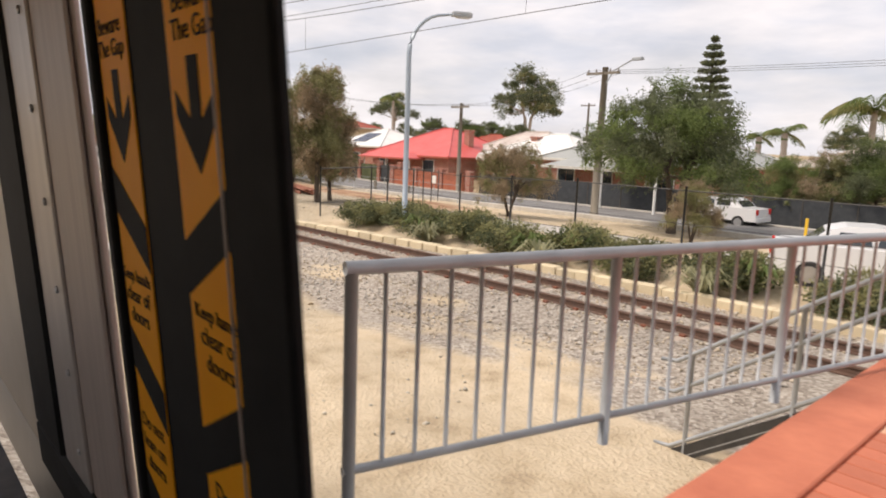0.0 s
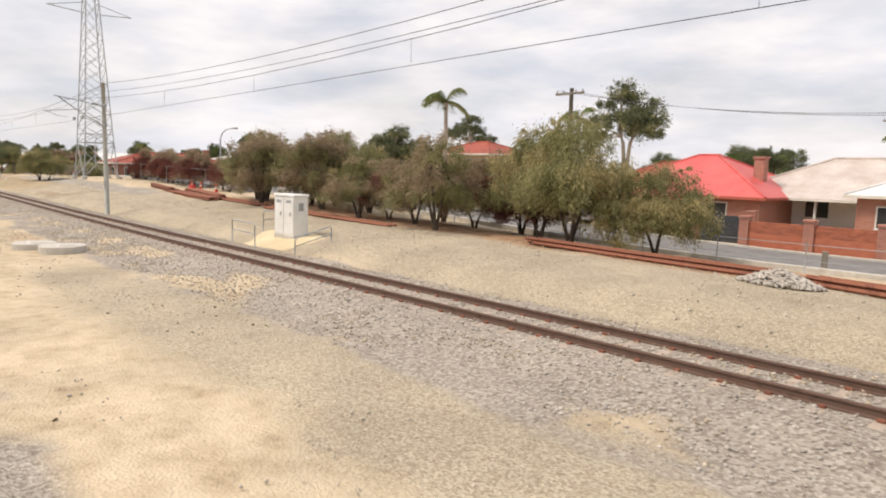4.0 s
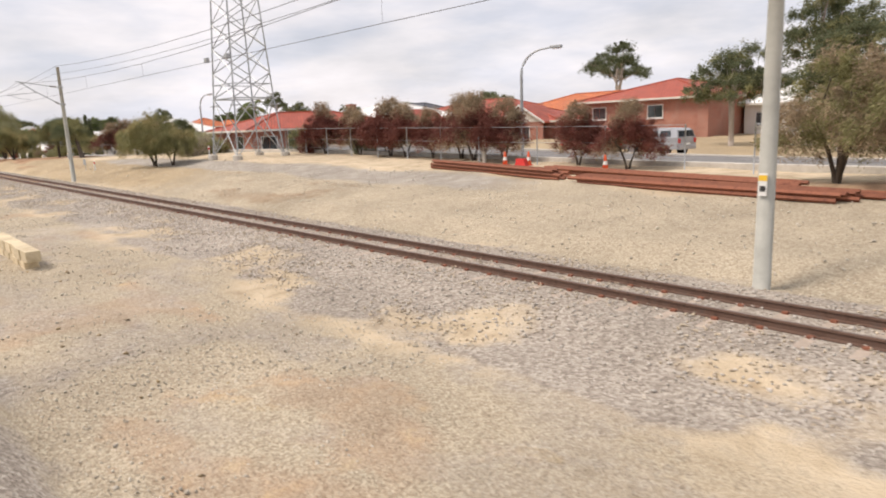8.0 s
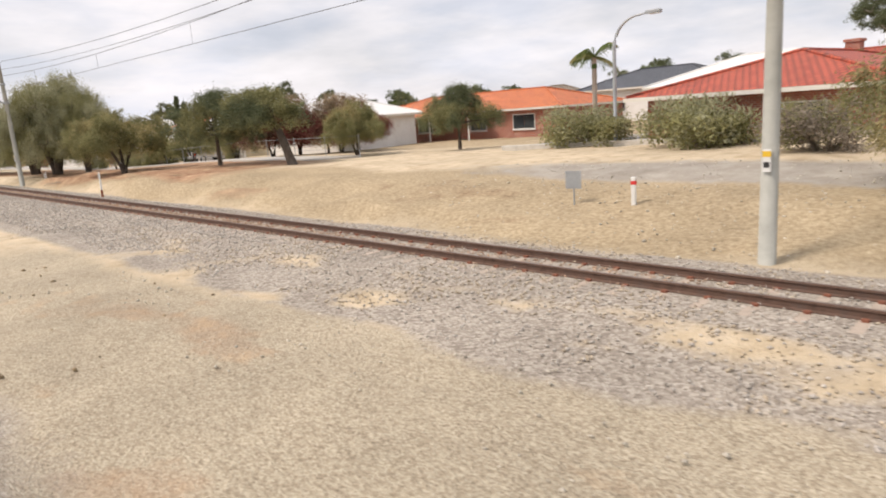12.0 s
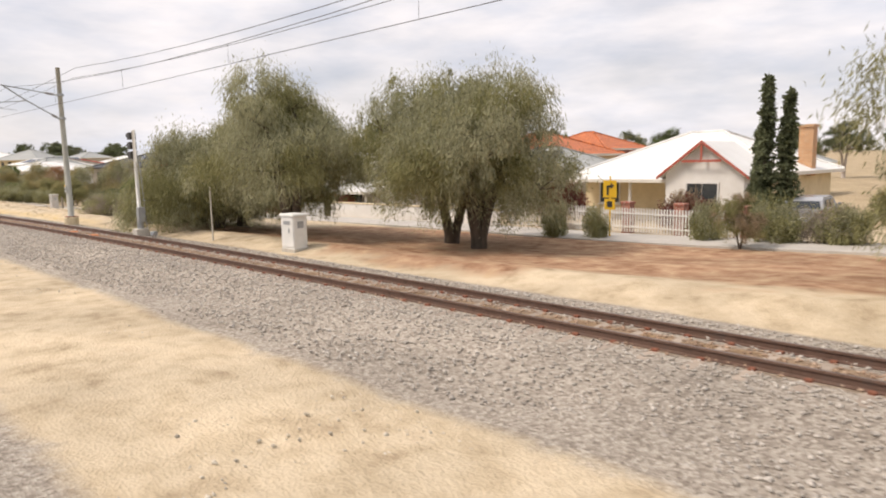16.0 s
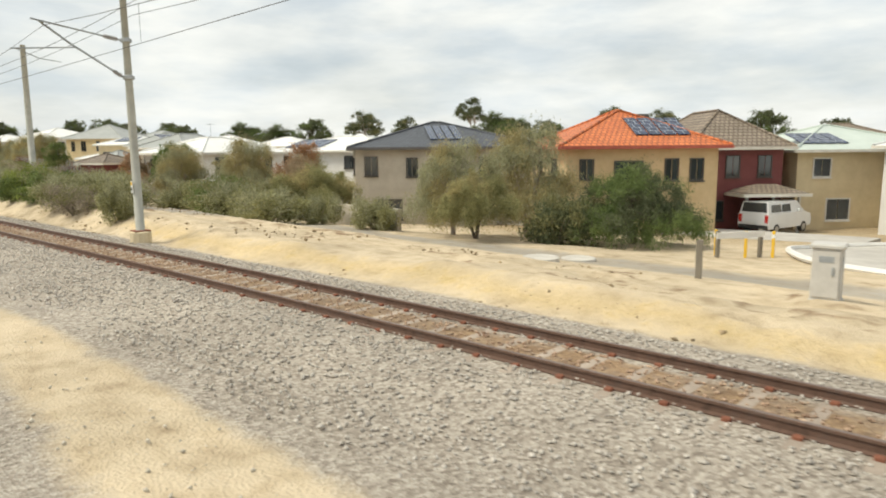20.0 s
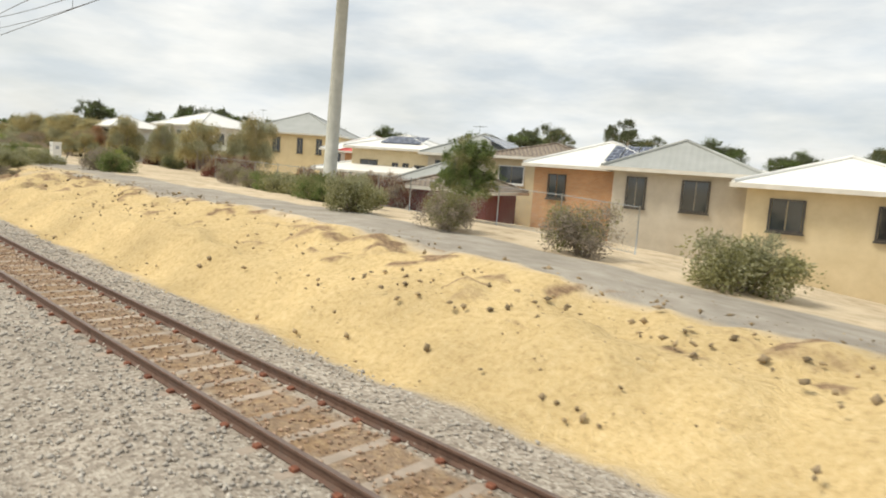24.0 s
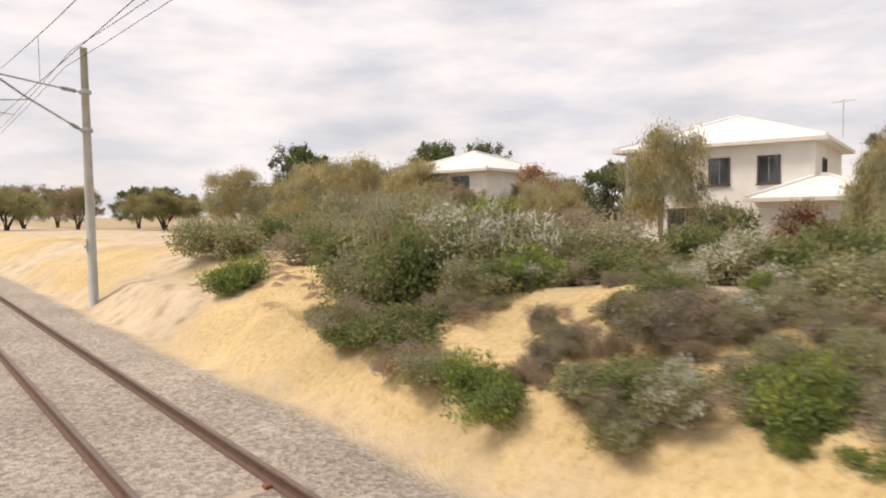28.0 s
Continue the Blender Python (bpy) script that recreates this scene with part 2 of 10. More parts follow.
M["solar"] = tiled("solar_cells", (0.015, 0.025, 0.06), (0.02, 0.03, 0.075), (0.25, 0.28, 0.32), 0.5, 0.5, 0.05, 0.1, 0.15)
M["glass"] = mat("window_glass", [(0.02, 0.025, 0.03), (0.05, 0.06, 0.065)], 0.6, 0.06, spec=0.9, vary=0.3)
M["frame_white"] = mat("white_frame", [(0.62, 0.61, 0.58), (0.74, 0.73, 0.70)], 3.0, 0.5)
M["frame_dark"] = mat("dark_frame", [(0.05, 0.045, 0.04), (0.09, 0.08, 0.07)], 3.0, 0.5)
M["fascia"] = mat("painted_fascia", [(0.60, 0.57, 0.50), (0.72, 0.69, 0.62)], 2.0, 0.6)
M["fascia_red"] = mat("red_fascia", [(0.36, 0.08, 0.05), (0.46, 0.12, 0.08)], 2.0, 0.6)
M["fascia_dark"] = mat("dark_fascia", [(0.10, 0.09, 0.085), (0.16, 0.15, 0.14)], 2.0, 0.6)
M["door_white"] = mat("garage_door", [(0.66, 0.65, 0.62), (0.76, 0.76, 0.73)], 1.0, 0.55, stretch=(1, 1, 6))
M["door_red"] = mat("maroon_garage_door", [(0.15, 0.035, 0.04), (0.21, 0.06, 0.06)], 1.0, 0.55, stretch=(1, 1, 6))
M["asphalt"] = mat("asphalt", [(0.15, 0.145, 0.14), (0.24, 0.235, 0.225)], 1.2, 0.9, 0.5, 120)
M["footpath"] = mat("footpath_concrete", [(0.40, 0.375, 0.335), (0.54, 0.51, 0.46)], 1.0, 0.9, 0.3, 90)
M["paver"] = mat("red_paver", [(0.46, 0.135, 0.075), (0.60, 0.20, 0.11)], 3.0, 0.85, 0.3, 80, vary=0.12)
M["paver_pale"] = mat("pale_paver", [(0.62, 0.32, 0.20), (0.70, 0.42, 0.28)], 3.0, 0.85, 0.3, 80)
M["bark"] = mat("bark", [(0.05, 0.04, 0.03), (0.13, 0.10, 0.075)], 5.0, 0.95, 0.9, 30, stretch=(1, 1, 0.25))
M["bark_pale"] = mat("pale_bark", [(0.30, 0.24, 0.19), (0.48, 0.42, 0.36)], 3.0, 0.9, 0.5, 30, stretch=(1, 1, 0.25))
for key, a, b in (("leaf_olive", (0.211, 0.205, 0.091), (0.365, 0.353, 0.171)), ("leaf_green", (0.114, 0.162, 0.054), (0.228, 0.282, 0.102)),
                  ("leaf_dark", (0.104, 0.124, 0.068), (0.20, 0.22, 0.12)), ("leaf_brown", (0.282, 0.216, 0.138), (0.456, 0.36, 0.24)),
                  ("leaf_red", (0.15, 0.055, 0.045), (0.26, 0.105, 0.08)), ("leaf_grey", (0.28, 0.28, 0.162), (0.47, 0.459, 0.297)),
                  ("leaf_gold", (0.345, 0.293, 0.132), (0.506, 0.437, 0.23)), ("twig_grey", (0.259, 0.221, 0.173), (0.421, 0.362, 0.292)),
                  ("flower_pink", (0.36, 0.03, 0.06), (0.54, 0.07, 0.11)), ("flower_white", (0.5, 0.5, 0.4), (0.66, 0.66, 0.55)),
                  ("leaf_lime", (0.209, 0.259, 0.055), (0.341, 0.385, 0.11)), ("leaf_orange", (0.34, 0.19, 0.1), (0.46, 0.275, 0.15))):
    M[key] = mat(key, [a, b], 1.4, 0.7, island=0.25, vary=0.10, spec=0.2, trans=0.42)
M["rust"] = mat("rusty_steel", [(0.13, 0.045, 0.028), (0.24, 0.09, 0.05), (0.17, 0.07, 0.045)], 4.0, 0.9, 0.3, 60, vary=0.2)
M["wood_grey"] = mat("weathered_timber", [(0.16, 0.14, 0.11), (0.28, 0.25, 0.20)], 4.0, 0.9, 0.5, 40, stretch=(1, 1, 0.15))
M["black_steel"] = mat("black_steel", [(0.02, 0.02, 0.02), (0.05, 0.048, 0.045)], 4.0, 0.55)
M["wire"] = mat("overhead_wire", [(0.06, 0.06, 0.06), (0.11, 0.105, 0.10)], 4.0, 0.5, metal=0.5)
M["insul"] = mat("insulator_grey", [(0.26, 0.25, 0.24), (0.36, 0.35, 0.34)], 4.0, 0.35)
M["yellow"] = mat("yellow_paint", [(0.70, 0.42, 0.02), (0.80, 0.52, 0.04)], 3.0, 0.5)
M["orange"] = mat("orange_plastic", [(0.75, 0.10, 0.03), (0.85, 0.16, 0.05)], 3.0, 0.5)
M["red_plastic"] = mat("red_plastic", [(0.60, 0.03, 0.03), (0.70, 0.06, 0.05)], 3.0, 0.5)
M["car_white"] = mat("white_car_paint", [(0.74, 0.75, 0.75), (0.80, 0.80, 0.79)], 1.0, 0.2, spec=0.7)
M["car_red"] = mat("red_car_paint", [(0.45, 0.03, 0.03), (0.55, 0.05, 0.045)], 1.0, 0.2, spec=0.7)
M["car_silver"] = mat("silver_car_paint", [(0.42, 0.43, 0.45), (0.50, 0.51, 0.52)], 1.0, 0.25, metal=0.4)
M["car_dark"] = mat("dark_car_paint", [(0.05, 0.05, 0.09), (0.08, 0.08, 0.13)], 1.0, 0.2, spec=0.7)
M["tyre"] = mat("tyre_rubber", [(0.02, 0.02, 0.02), (0.04, 0.04, 0.04)], 5.0, 0.9)
M["chrome"] = mat("wheel_alloy", [(0.42, 0.42, 0.42), (0.52, 0.52, 0.52)], 3.0, 0.3, metal=0.7)
M["lamp_red"] = mat("tail_lamp", [(0.45, 0.02, 0.02), (0.55, 0.04, 0.03)], 3.0, 0.2)
M["lamp_clear"] = mat("lamp_lens", [(0.60, 0.60, 0.58), (0.72, 0.72, 0.70)], 3.0, 0.15)
M["mesh_dark"] = mat("dark_screen_mesh", [(0.03, 0.035, 0.04), (0.06, 0.065, 0.07)], 3.0, 0.9)

import collections

# ---- builders ----
UP = Vector((0, 0, 1))


def mesh_of(name, verts, faces, material=None, smooth=False, uv=False):
    me = bpy.data.meshes.new(name)
    me.from_pydata([tuple(v) for v in verts], [], faces)
    if material:
        me.materials.append(material)
    if smooth:
        me.polygons.foreach_set("use_smooth", [True] * len(me.polygons))
    if uv:
        face_uv(me)
    me.update()
    return me


def face_uv(me):
    """UV in metres: u level along each face, v up its slope."""
    me.update()
    lay = me.uv_layers.new(name="UVMap")
    for poly in me.polygons:
        n = poly.normal
        u = UP.cross(n)
        u = Vector((1, 0, 0)) if u.length < 1e-3 else u.normalized()
        v = n.cross(u)
        for li in poly.loop_indices:
            co = me.vertices[me.loops[li].vertex_index].co
            lay.data[li].uv = (co.dot(u), co.dot(v))


class Bag:
    """Gathers vertices and faces of one part."""

    def __init__(self):
        self.v, self.f = [], []

    def add(self, verts, faces):
        o = len(self.v)
        self.v += [tuple(p) for p in verts]
        self.f += [tuple(i + o for i in q) for q in faces]
        return self

    def box(self, x0, x1, y0, y1, z0, z1, bev=0.0, m=None):
        if bev:
            a = [(x0 + bev, x0), (x1 - bev, x1)]
            ring = [(x0 + bev, y0), (x1 - bev, y0), (x1, y0 + bev), (x1, y1 - bev), (x1 - bev, y1), (x0 + bev, y1), (x0, y1 - bev), (x0, y0 + bev)]
            vs = [(p, q, z0) for p, q in ring] + [(p, q, z1 - bev) for p, q in ring]
            cx, cy = (x0 + x1) / 2, (y0 + y1) / 2
            sx, sy = max(0.0, 1 - 2 * bev / (x1 - x0)), max(0.0, 1 - 2 * bev / (y1 - y0))
            vs += [(cx + (p - cx) * sx, cy + (q - cy) * sy, z1) for p, q in ring]
            fs = [tuple(reversed(range(8))), tuple(range(16, 24))]
            for r in (0, 8):
                fs += [(r + i, r + (i + 1) % 8, r + 8 + (i + 1) % 8, r + 8 + i) for i in range(8)]
        else:
            vs = [(x, y, z) for z in (z0, z1) for x, y in ((x0, y0), (x1, y0), (x1, y1), (x0, y1))]
            fs = [(3, 2, 1, 0), (4, 5, 6, 7), (0, 1, 5, 4), (1, 2, 6, 5), (2, 3, 7, 6), (3, 0, 4, 7)]
        if m is not None:
            vs = [m @ Vector(p) for p in vs]
        return self.add(vs, fs)

    def tube(self, pts, r, n=8, cap=True):
        """A round bar along points; r a number or one for each point."""
        pts = [Vector(p) for p in pts]
        rs = list(r) if hasattr(r, "__len__") else [r] * len(pts)
        vs, fs = [], []
        for i, p in enumerate(pts):
            d = (pts[min(i + 1, len(pts) - 1)] - pts[max(i - 1, 0)]).normalized()
            a = d.cross(UP if abs(d.z) < 0.95 else Vector((1, 0, 0))).normalized()
            b = d.cross(a)
            vs += [p + rs[i] * (math.cos(2 * math.pi * k / n) * a + math.sin(2 * math.pi * k / n) * b) for k in range(n)]
        for i in range(len(pts) - 1):
            fs += [(i * n + k, i * n + (k + 1) % n, (i + 1) * n + (k + 1) % n, (i + 1) * n + k) for k in range(n)]
        if cap:
            fs += [tuple(range(n)), tuple(reversed(range((len(pts) - 1) * n, len(pts) * n)))]
        return self.add(vs, fs)

    def lathe(self, prof, n=16, at=(0, 0, 0)):
        """A turned form from (radius, height) pairs."""
        vs = [(at[0] + r * math.cos(2 * math.pi * k / n), at[1] + r * math.sin(2 * math.pi * k / n), at[2] + z) for r, z in prof for k in range(n)]
        fs = [(i * n + k, i * n + (k + 1) % n, (i + 1) * n + (k + 1) % n, (i + 1) * n + k) for i in range(len(prof) - 1) for k in range(n)]
        fs += [tuple(reversed(range(n))), tuple(range((len(prof) - 1) * n, len(prof) * n))]
        return self.add(vs, fs)

    def prism(self, outline, y0, y1):
        """An outline in x and z pushed from y0 to y1."""
        k = len(outline)
        vs = [(x, y0, z) for x, z in outline] + [(x, y1, z) for x, z in outline]
        fs = [tuple(range(k)), tuple(reversed(range(k, 2 * k)))]
        fs += [((i + 1) % k, i, k + i, k + (i + 1) % k) for i in range(k)]
        return self.add(vs, fs)


def part(name, bag, material, parent=None, label="", smooth=False, uv=False):
    """One mesh object from a bag, under a thing or a part."""
    ob = new(name, mesh_of(name, bag.v, bag.f, material, smooth, uv))
    if parent is not None:
        ob.parent = parent
    if label:
        ob["label"] = label
    return ob


def thing(name, m, label, category, group="", kind=""):
    ob = new(name)
    ob.empty_display_size = 0.2
    ob.matrix_world = m
    return tagged(ob, label, category, group, kind)


def stand(x, y, rz=0.0, dz=0.0):
    """The pose of a thing that stands on the ground at x, y."""
    return pose(x, y, gz(x, y) + dz, 0, 0, rz)


# ---- plants ----
def leaf_mesh(name, centres, sizes, material, rng, per=26, leaf=0.16, droop=0.0, long=1.6):
    """Clumps of small leaves round the given centres: each leaf a bent blade of two triangles pairs."""
    centres, sizes = np.asarray(centres, float), np.asarray(sizes, float)
    n = len(centres) * per
    c = np.repeat(centres, per, 0)
    s = np.repeat(sizes, per, 0)
    d = rng.normal(size=(n, 3))
    d /= np.linalg.norm(d, axis=1)[:, None]
    rad = rng.random(n) ** 0.45
    off = d * rad[:, None] * s[:, None]
    off[:, 2] *= 0.72
    p = c + off
    ax = rng.normal(size=(n, 3)) + d * 0.6
    ax[:, 2] = ax[:, 2] * (1 - droop) - droop * 2.2
    ax /= np.linalg.norm(ax, axis=1)[:, None]
    side = np.cross(ax, rng.normal(size=(n, 3)))
    side /= np.linalg.norm(side, axis=1)[:, None] + 1e-9
    ln = leaf * long * (0.6 + 0.8 * rng.random(n))[:, None]
    wd = leaf * (0.35 + 0.3 * rng.random(n))[:, None]
    nrm = np.cross(ax, side)
    v = np.stack([p, p + ax * ln * 0.5 + side * wd, p + ax * ln + nrm * ln * 0.12, p + ax * ln * 0.5 - side * wd], 1).reshape(-1, 3)
    me = bpy.data.meshes.new(name)
    me.vertices.add(4 * n)
    me.vertices.foreach_set("co", v.ravel())
    me.loops.add(4 * n)
    me.loops.foreach_set("vertex_index", np.arange(4 * n))
    me.polygons.add(n)
    me.polygons.foreach_set("loop_start", np.arange(0, 4 * n, 4))
    me.polygons.foreach_set("loop_total", np.full(n, 4))
    me.materials.append(material)
    me.update()
    me.validate()
    return me


def plant(kind, name, x, y, height, label, category="tree", rz=None, wide=1.0, group="", dz=-0.05):
    """Sets a tree of a kind on the ground at x, y with the height wanted."""
    s = height / kind["h"]
    rz = (x * 37.7 + y * 91.3) % 360 if rz is None else rz
    ob = thing(name, stand(x, y, rz, dz), label, category, group)
    ob.scale = (s * wide, s * wide, s)
    for key, child in (("trunk", "trunk"), ("limbs", "limb"), ("crown", "crown"), ("crown2", "crown")):
        if key in kind:
            o = new(child, kind[key])
            o.parent = ob
    return ob


def shrub_kind(seed, leafmat, clumps=60, clump=0.3, per=26, leaf=0.10, droop=0.0, second=None, twigs=True):
    """A bush one metre high and two metres wide: stems from the ground and a low uneven crown."""
    rng = np.random.default_rng(seed)
    sb = Bag()
    cen = []
    for i in range(14):
        a, r = rng.random() * 6.28, 0.75 * math.sqrt(rng.random())
        top = Vector((math.cos(a) * r, math.sin(a) * r, 0.35 + 0.45 * rng.random() * (1 - 0.5 * r)))
        sb.tube([Vector((math.cos(a) * 0.12 * r, math.sin(a) * 0.12 * r, -0.1)), top * 0.55, top], [0.022, 0.015, 0.006], 5)
    lobes = []
    for i in range(7):
        a, r = i * 2.4 + rng.random(), (0.0 if i == 0 else 0.35 + 0.3 * rng.random())
        lobes.append((math.cos(a) * r, math.sin(a) * r, 0.30 + 0.16 * rng.random(), (0.9 if i == 0 else 0.45 + 0.5 * rng.random())))
    for i in range(clumps):
        lx, ly, lr, lh = lobes[i % 7]
        q = rng.normal(size=3)
        q /= np.linalg.norm(q)
        k = rng.random() ** 0.35
        cen.append((lx + q[0] * lr * k, ly + q[1] * lr * k, max(0.05, lh * (0.48 + 0.42 * q[2] * k))))
    tops = [(lx + rng.normal() * 0.16, ly + rng.normal() * 0.16, lh * (0.72 + 0.15 * rng.random())) for lx, ly, lr, lh in lobes for _ in range(4)]
    siz = clump * (0.6 + 0.7 * rng.random(clumps))
    cut = int(clumps * 0.75) if second else clumps
    d = {"limbs": mesh_of("stem", sb.v, sb.f, M["twig_grey"], True), "sprigs": leaf_mesh("foliage", np.array(tops), np.full(len(tops), 0.20), second or leafmat, rng, 34, leaf * 0.55, -0.35, 6.0), "crown": leaf_mesh("foliage", np.array(cen[:cut]), siz[:cut], leafmat, rng, per, leaf, droop), "h": 1.0}
    if second:
        d["crown2"] = leaf_mesh("foliage", np.array(cen[cut:]), siz[cut:], second, rng, per, leaf, droop)
    return d


def bush(kind, x, y, width, height, label, name="shrub", group="", rz=None):
    ob = thing(name, stand(x, y, (x * 53.1 + y * 17.7) % 360 if rz is None else rz, -0.03), label, "shrub", group)
    ob.scale = (width / 2, width / 2, height)
    for key, child in (("limbs", "stem"), ("crown", "foliage"), ("crown2", "foliage"), ("sprigs", "foliage")):
        if key in kind:
            o = new(child, kind[key])
            o.parent = ob
    return ob


def blades(name, p, ax, ln, wd, material, rng):
    """Single narrow leaves: base points, directions, lengths and widths given as arrays."""
    n = len(p)
    side = np.cross(ax, rng.normal(size=(n, 3)))
    side /= np.linalg.norm(side, axis=1)[:, None] + 1e-9
    nrm = np.cross(ax, side)
    ln, wd = ln[:, None], wd[:, None]
    v = np.stack([p, p + ax * ln * 0.5 + side * wd, p + ax * ln + nrm * ln * 0.12, p + ax * ln * 0.5 - side * wd], 1).reshape(-1, 3)
    me = bpy.data.meshes.new(name)
    me.vertices.add(4 * n)
    me.vertices.foreach_set("co", v.ravel())
    me.loops.add(4 * n)
    me.loops.foreach_set("vertex_index", np.arange(4 * n))
    me.polygons.add(n)
    me.polygons.foreach_set("loop_start", np.arange(0, 4 * n, 4))
    me.polygons.foreach_set("loop_total", np.full(n, 4))
    me.materials.append(material)
    me.update()
    me.validate()
    return me


def lobes_of(rng, n, spread, z0, z1, r, flat=0.8):
    """Rounded masses of a crown: a low ring that hangs out over the rim, a middle tier and a few at the top."""
    out = []
    for i in range(n):
        u = i / n
        lo, hi, za, zb = (0.6, 1.0, 0.0, 0.42) if u < 0.45 else (0.25, 0.85, 0.3, 0.75) if u < 0.8 else (0.0, 0.5, 0.75, 1.0)
        a, q = i * 2.4 + rng.random() * 0.9, spread * (lo + (hi - lo) * rng.random())
        rr = r * (0.75 + 0.5 * rng.random())
        out.append((math.cos(a) * q, math.sin(a) * q, z0 + (z1 - z0) * (za + (zb - za) * rng.random()), rr, rr * flat))
    top = max(z + rz for *_, z, r_, rz in out)
    return [(x, y, z + (z1 + r * flat - top) * (z - z0) / (z1 - z0), r_, rz) for x, y, z, r_, rz in out]


def crown_kind(seed, height, lobes, trunk_r, leafmat, barkmat, stems=3, n=26000, leaf=0.03, long=6.0, droop=0.5, second=None, share=0.3, wisps=24, tuft=0.26, fork=0.18, low=0.12, lean=0.0):
    """A tree whose crown is a set of lumpy masses of fine leaves over forking stems. Units metres, base at the origin."""
    rng = np.random.default_rng(seed)
    lobes = [(x + lean * z, y, z, r, rz) for x, y, z, r, rz in lobes]
    tb, lb = Bag(), Bag()
    fork_z = fork * height
    heads = []
    for k in range(stems):
        a = 6.28 * k / stems + rng.random()
        out = 0.0 if stems == 1 else 0.35 + 0.9 * trunk_r
        top = Vector((math.cos(a) * out * 2.2 + lean * 0.55 * height, math.sin(a) * out * 2.2, height * 0.55))
        mid = Vector((math.cos(a) * out * 0.8 + lean * fork_z, math.sin(a) * out * 0.8, fork_z + 0.1 * height))
        tb.tube([Vector((math.cos(a) * 0.3 * trunk_r, math.sin(a) * 0.3 * trunk_r, -0.25)), Vector((math.cos(a) * out * 0.25 + lean * fork_z * 0.4, math.sin(a) * out * 0.25, fork_z * 0.5)), mid, top],
                [trunk_r * 1.25, trunk_r * 0.95, trunk_r * 0.8, trunk_r * 0.35], 8)
        heads.append((mid, top))
    for x, y, z, r, rz in lobes:
        c = Vector((x, y, z))
        mid, top = min(heads, key=lambda h: (h[1] - c).length)
        start = mid.lerp(top, 0.25 + 0.5 * rng.random())
        bend = start.lerp(c, 0.5) + Vector((0, 0, 0.12 * height)) * (1 if z > fork_z * 2 else 0)
        lb.tube([start, bend, c], [trunk_r * 0.42, trunk_r * 0.28, trunk_r * 0.10], 6)
        for _ in range(3):
            q = rng.normal(size=3)
            q /= np.linalg.norm(q)
            lb.tube([c, c + Vector((q[0] * r * 0.8, q[1] * r * 0.8, abs(q[2]) * rz * 0.8))], [trunk_r * 0.12, trunk_r * 0.03], 4)
    # tufts on the skin of each mass
    area = np.array([r * r for *_, r, rz in lobes])
    pts, outs = [], []
    for (x, y, z, r, rz), w in zip(lobes, area / area.sum()):
        m = max(8, int(n * w / 110))
        d = rng.normal(size=(m, 3))
        d /= np.linalg.norm(d, axis=1)[:, None]
        d[:, 2] = np.where(d[:, 2] < -0.5, -d[:, 2], d[:, 2])
        c = np.array([x, y, z]) + d * np.array([r, r, rz]) * (0.62 + 0.42 * rng.random(m))[:, None]
        pts.append(c)
        outs.append(d)
    c, d = np.concatenate(pts), np.concatenate(outs)
    per = max(1, n // len(c))
    p = np.repeat(c, per, 0)
    o = np.repeat(d, per, 0)
    k = len(p)
    sz = np.repeat(tuft * (0.6 + 0.8 * rng.random(len(c))), per)
    g = rng.normal(size=(k, 3)) * sz[:, None] * 0.62
    g[:, 2] *= 0.8 + 0.9 * droop
    g[:, 2] -= droop * sz * 1.3 * rng.random(k)
    p = p + g
    # thin shoots that break the outline
    for i in range(wisps):
        x, y, z, r, rz = lobes[int(rng.integers(0, len(lobes)))]
        a = rng.random() * 6.28
        q = np.array([math.cos(a) * 0.75, math.sin(a) * 0.75, 0.55 + 0.6 * rng.random()])
        s = np.array([x, y, z]) + q * np.array([r, r, rz]) * 0.85
        u = rng.random(60)[:, None]
        e = np.array([q[0] * 0.5, q[1] * 0.5, 0.9]) * r * (0.25 + 0.3 * rng.random())
        p = np.concatenate([p, s + u * e - np.array([0, 0, droop * 0.5 * r]) * u * u + rng.normal(size=(60, 3)) * 0.05])
        o = np.concatenate([o, np.repeat(q[None], 60, 0)])
    p[:, 2] = np.maximum(p[:, 2], low * height * (0.7 + 0.6 * rng.random(len(p))))
    ax = rng.normal(size=p.shape) + o * 0.7
    ax[:, 2] = ax[:, 2] * (1 - droop) - droop * 2.4
    ax /= np.linalg.norm(ax, axis=1)[:, None]
    ln = leaf * long * (0.6 + 0.8 * rng.random(len(p)))
    wd = leaf * (0.35 + 0.35 * rng.random(len(p)))
    data = {"trunk": mesh_of("trunk", tb.v, tb.f, barkmat, True), "limbs": mesh_of("limbs", lb.v, lb.f, barkmat, True), "h": height}
    if second:
        # the second leaf colour comes in patches
        patch = np.sin(p[:, 0] * 1.9 + seed) + np.sin(p[:, 1] * 2.3 + 1.3 * seed) + np.sin(p[:, 2] * 2.6) + rng.normal(size=len(p)) * 0.5
        pick = patch > np.quantile(patch, 1 - share)
        data["crown2"] = blades("crown", p[pick], ax[pick], ln[pick], wd[pick], second, rng)
        p, ax, ln, wd = p[~pick], ax[~pick], ln[~pick], wd[~pick]
    data["crown"] = blades("crown", p, ax, ln, wd, leafmat, rng)
    return data


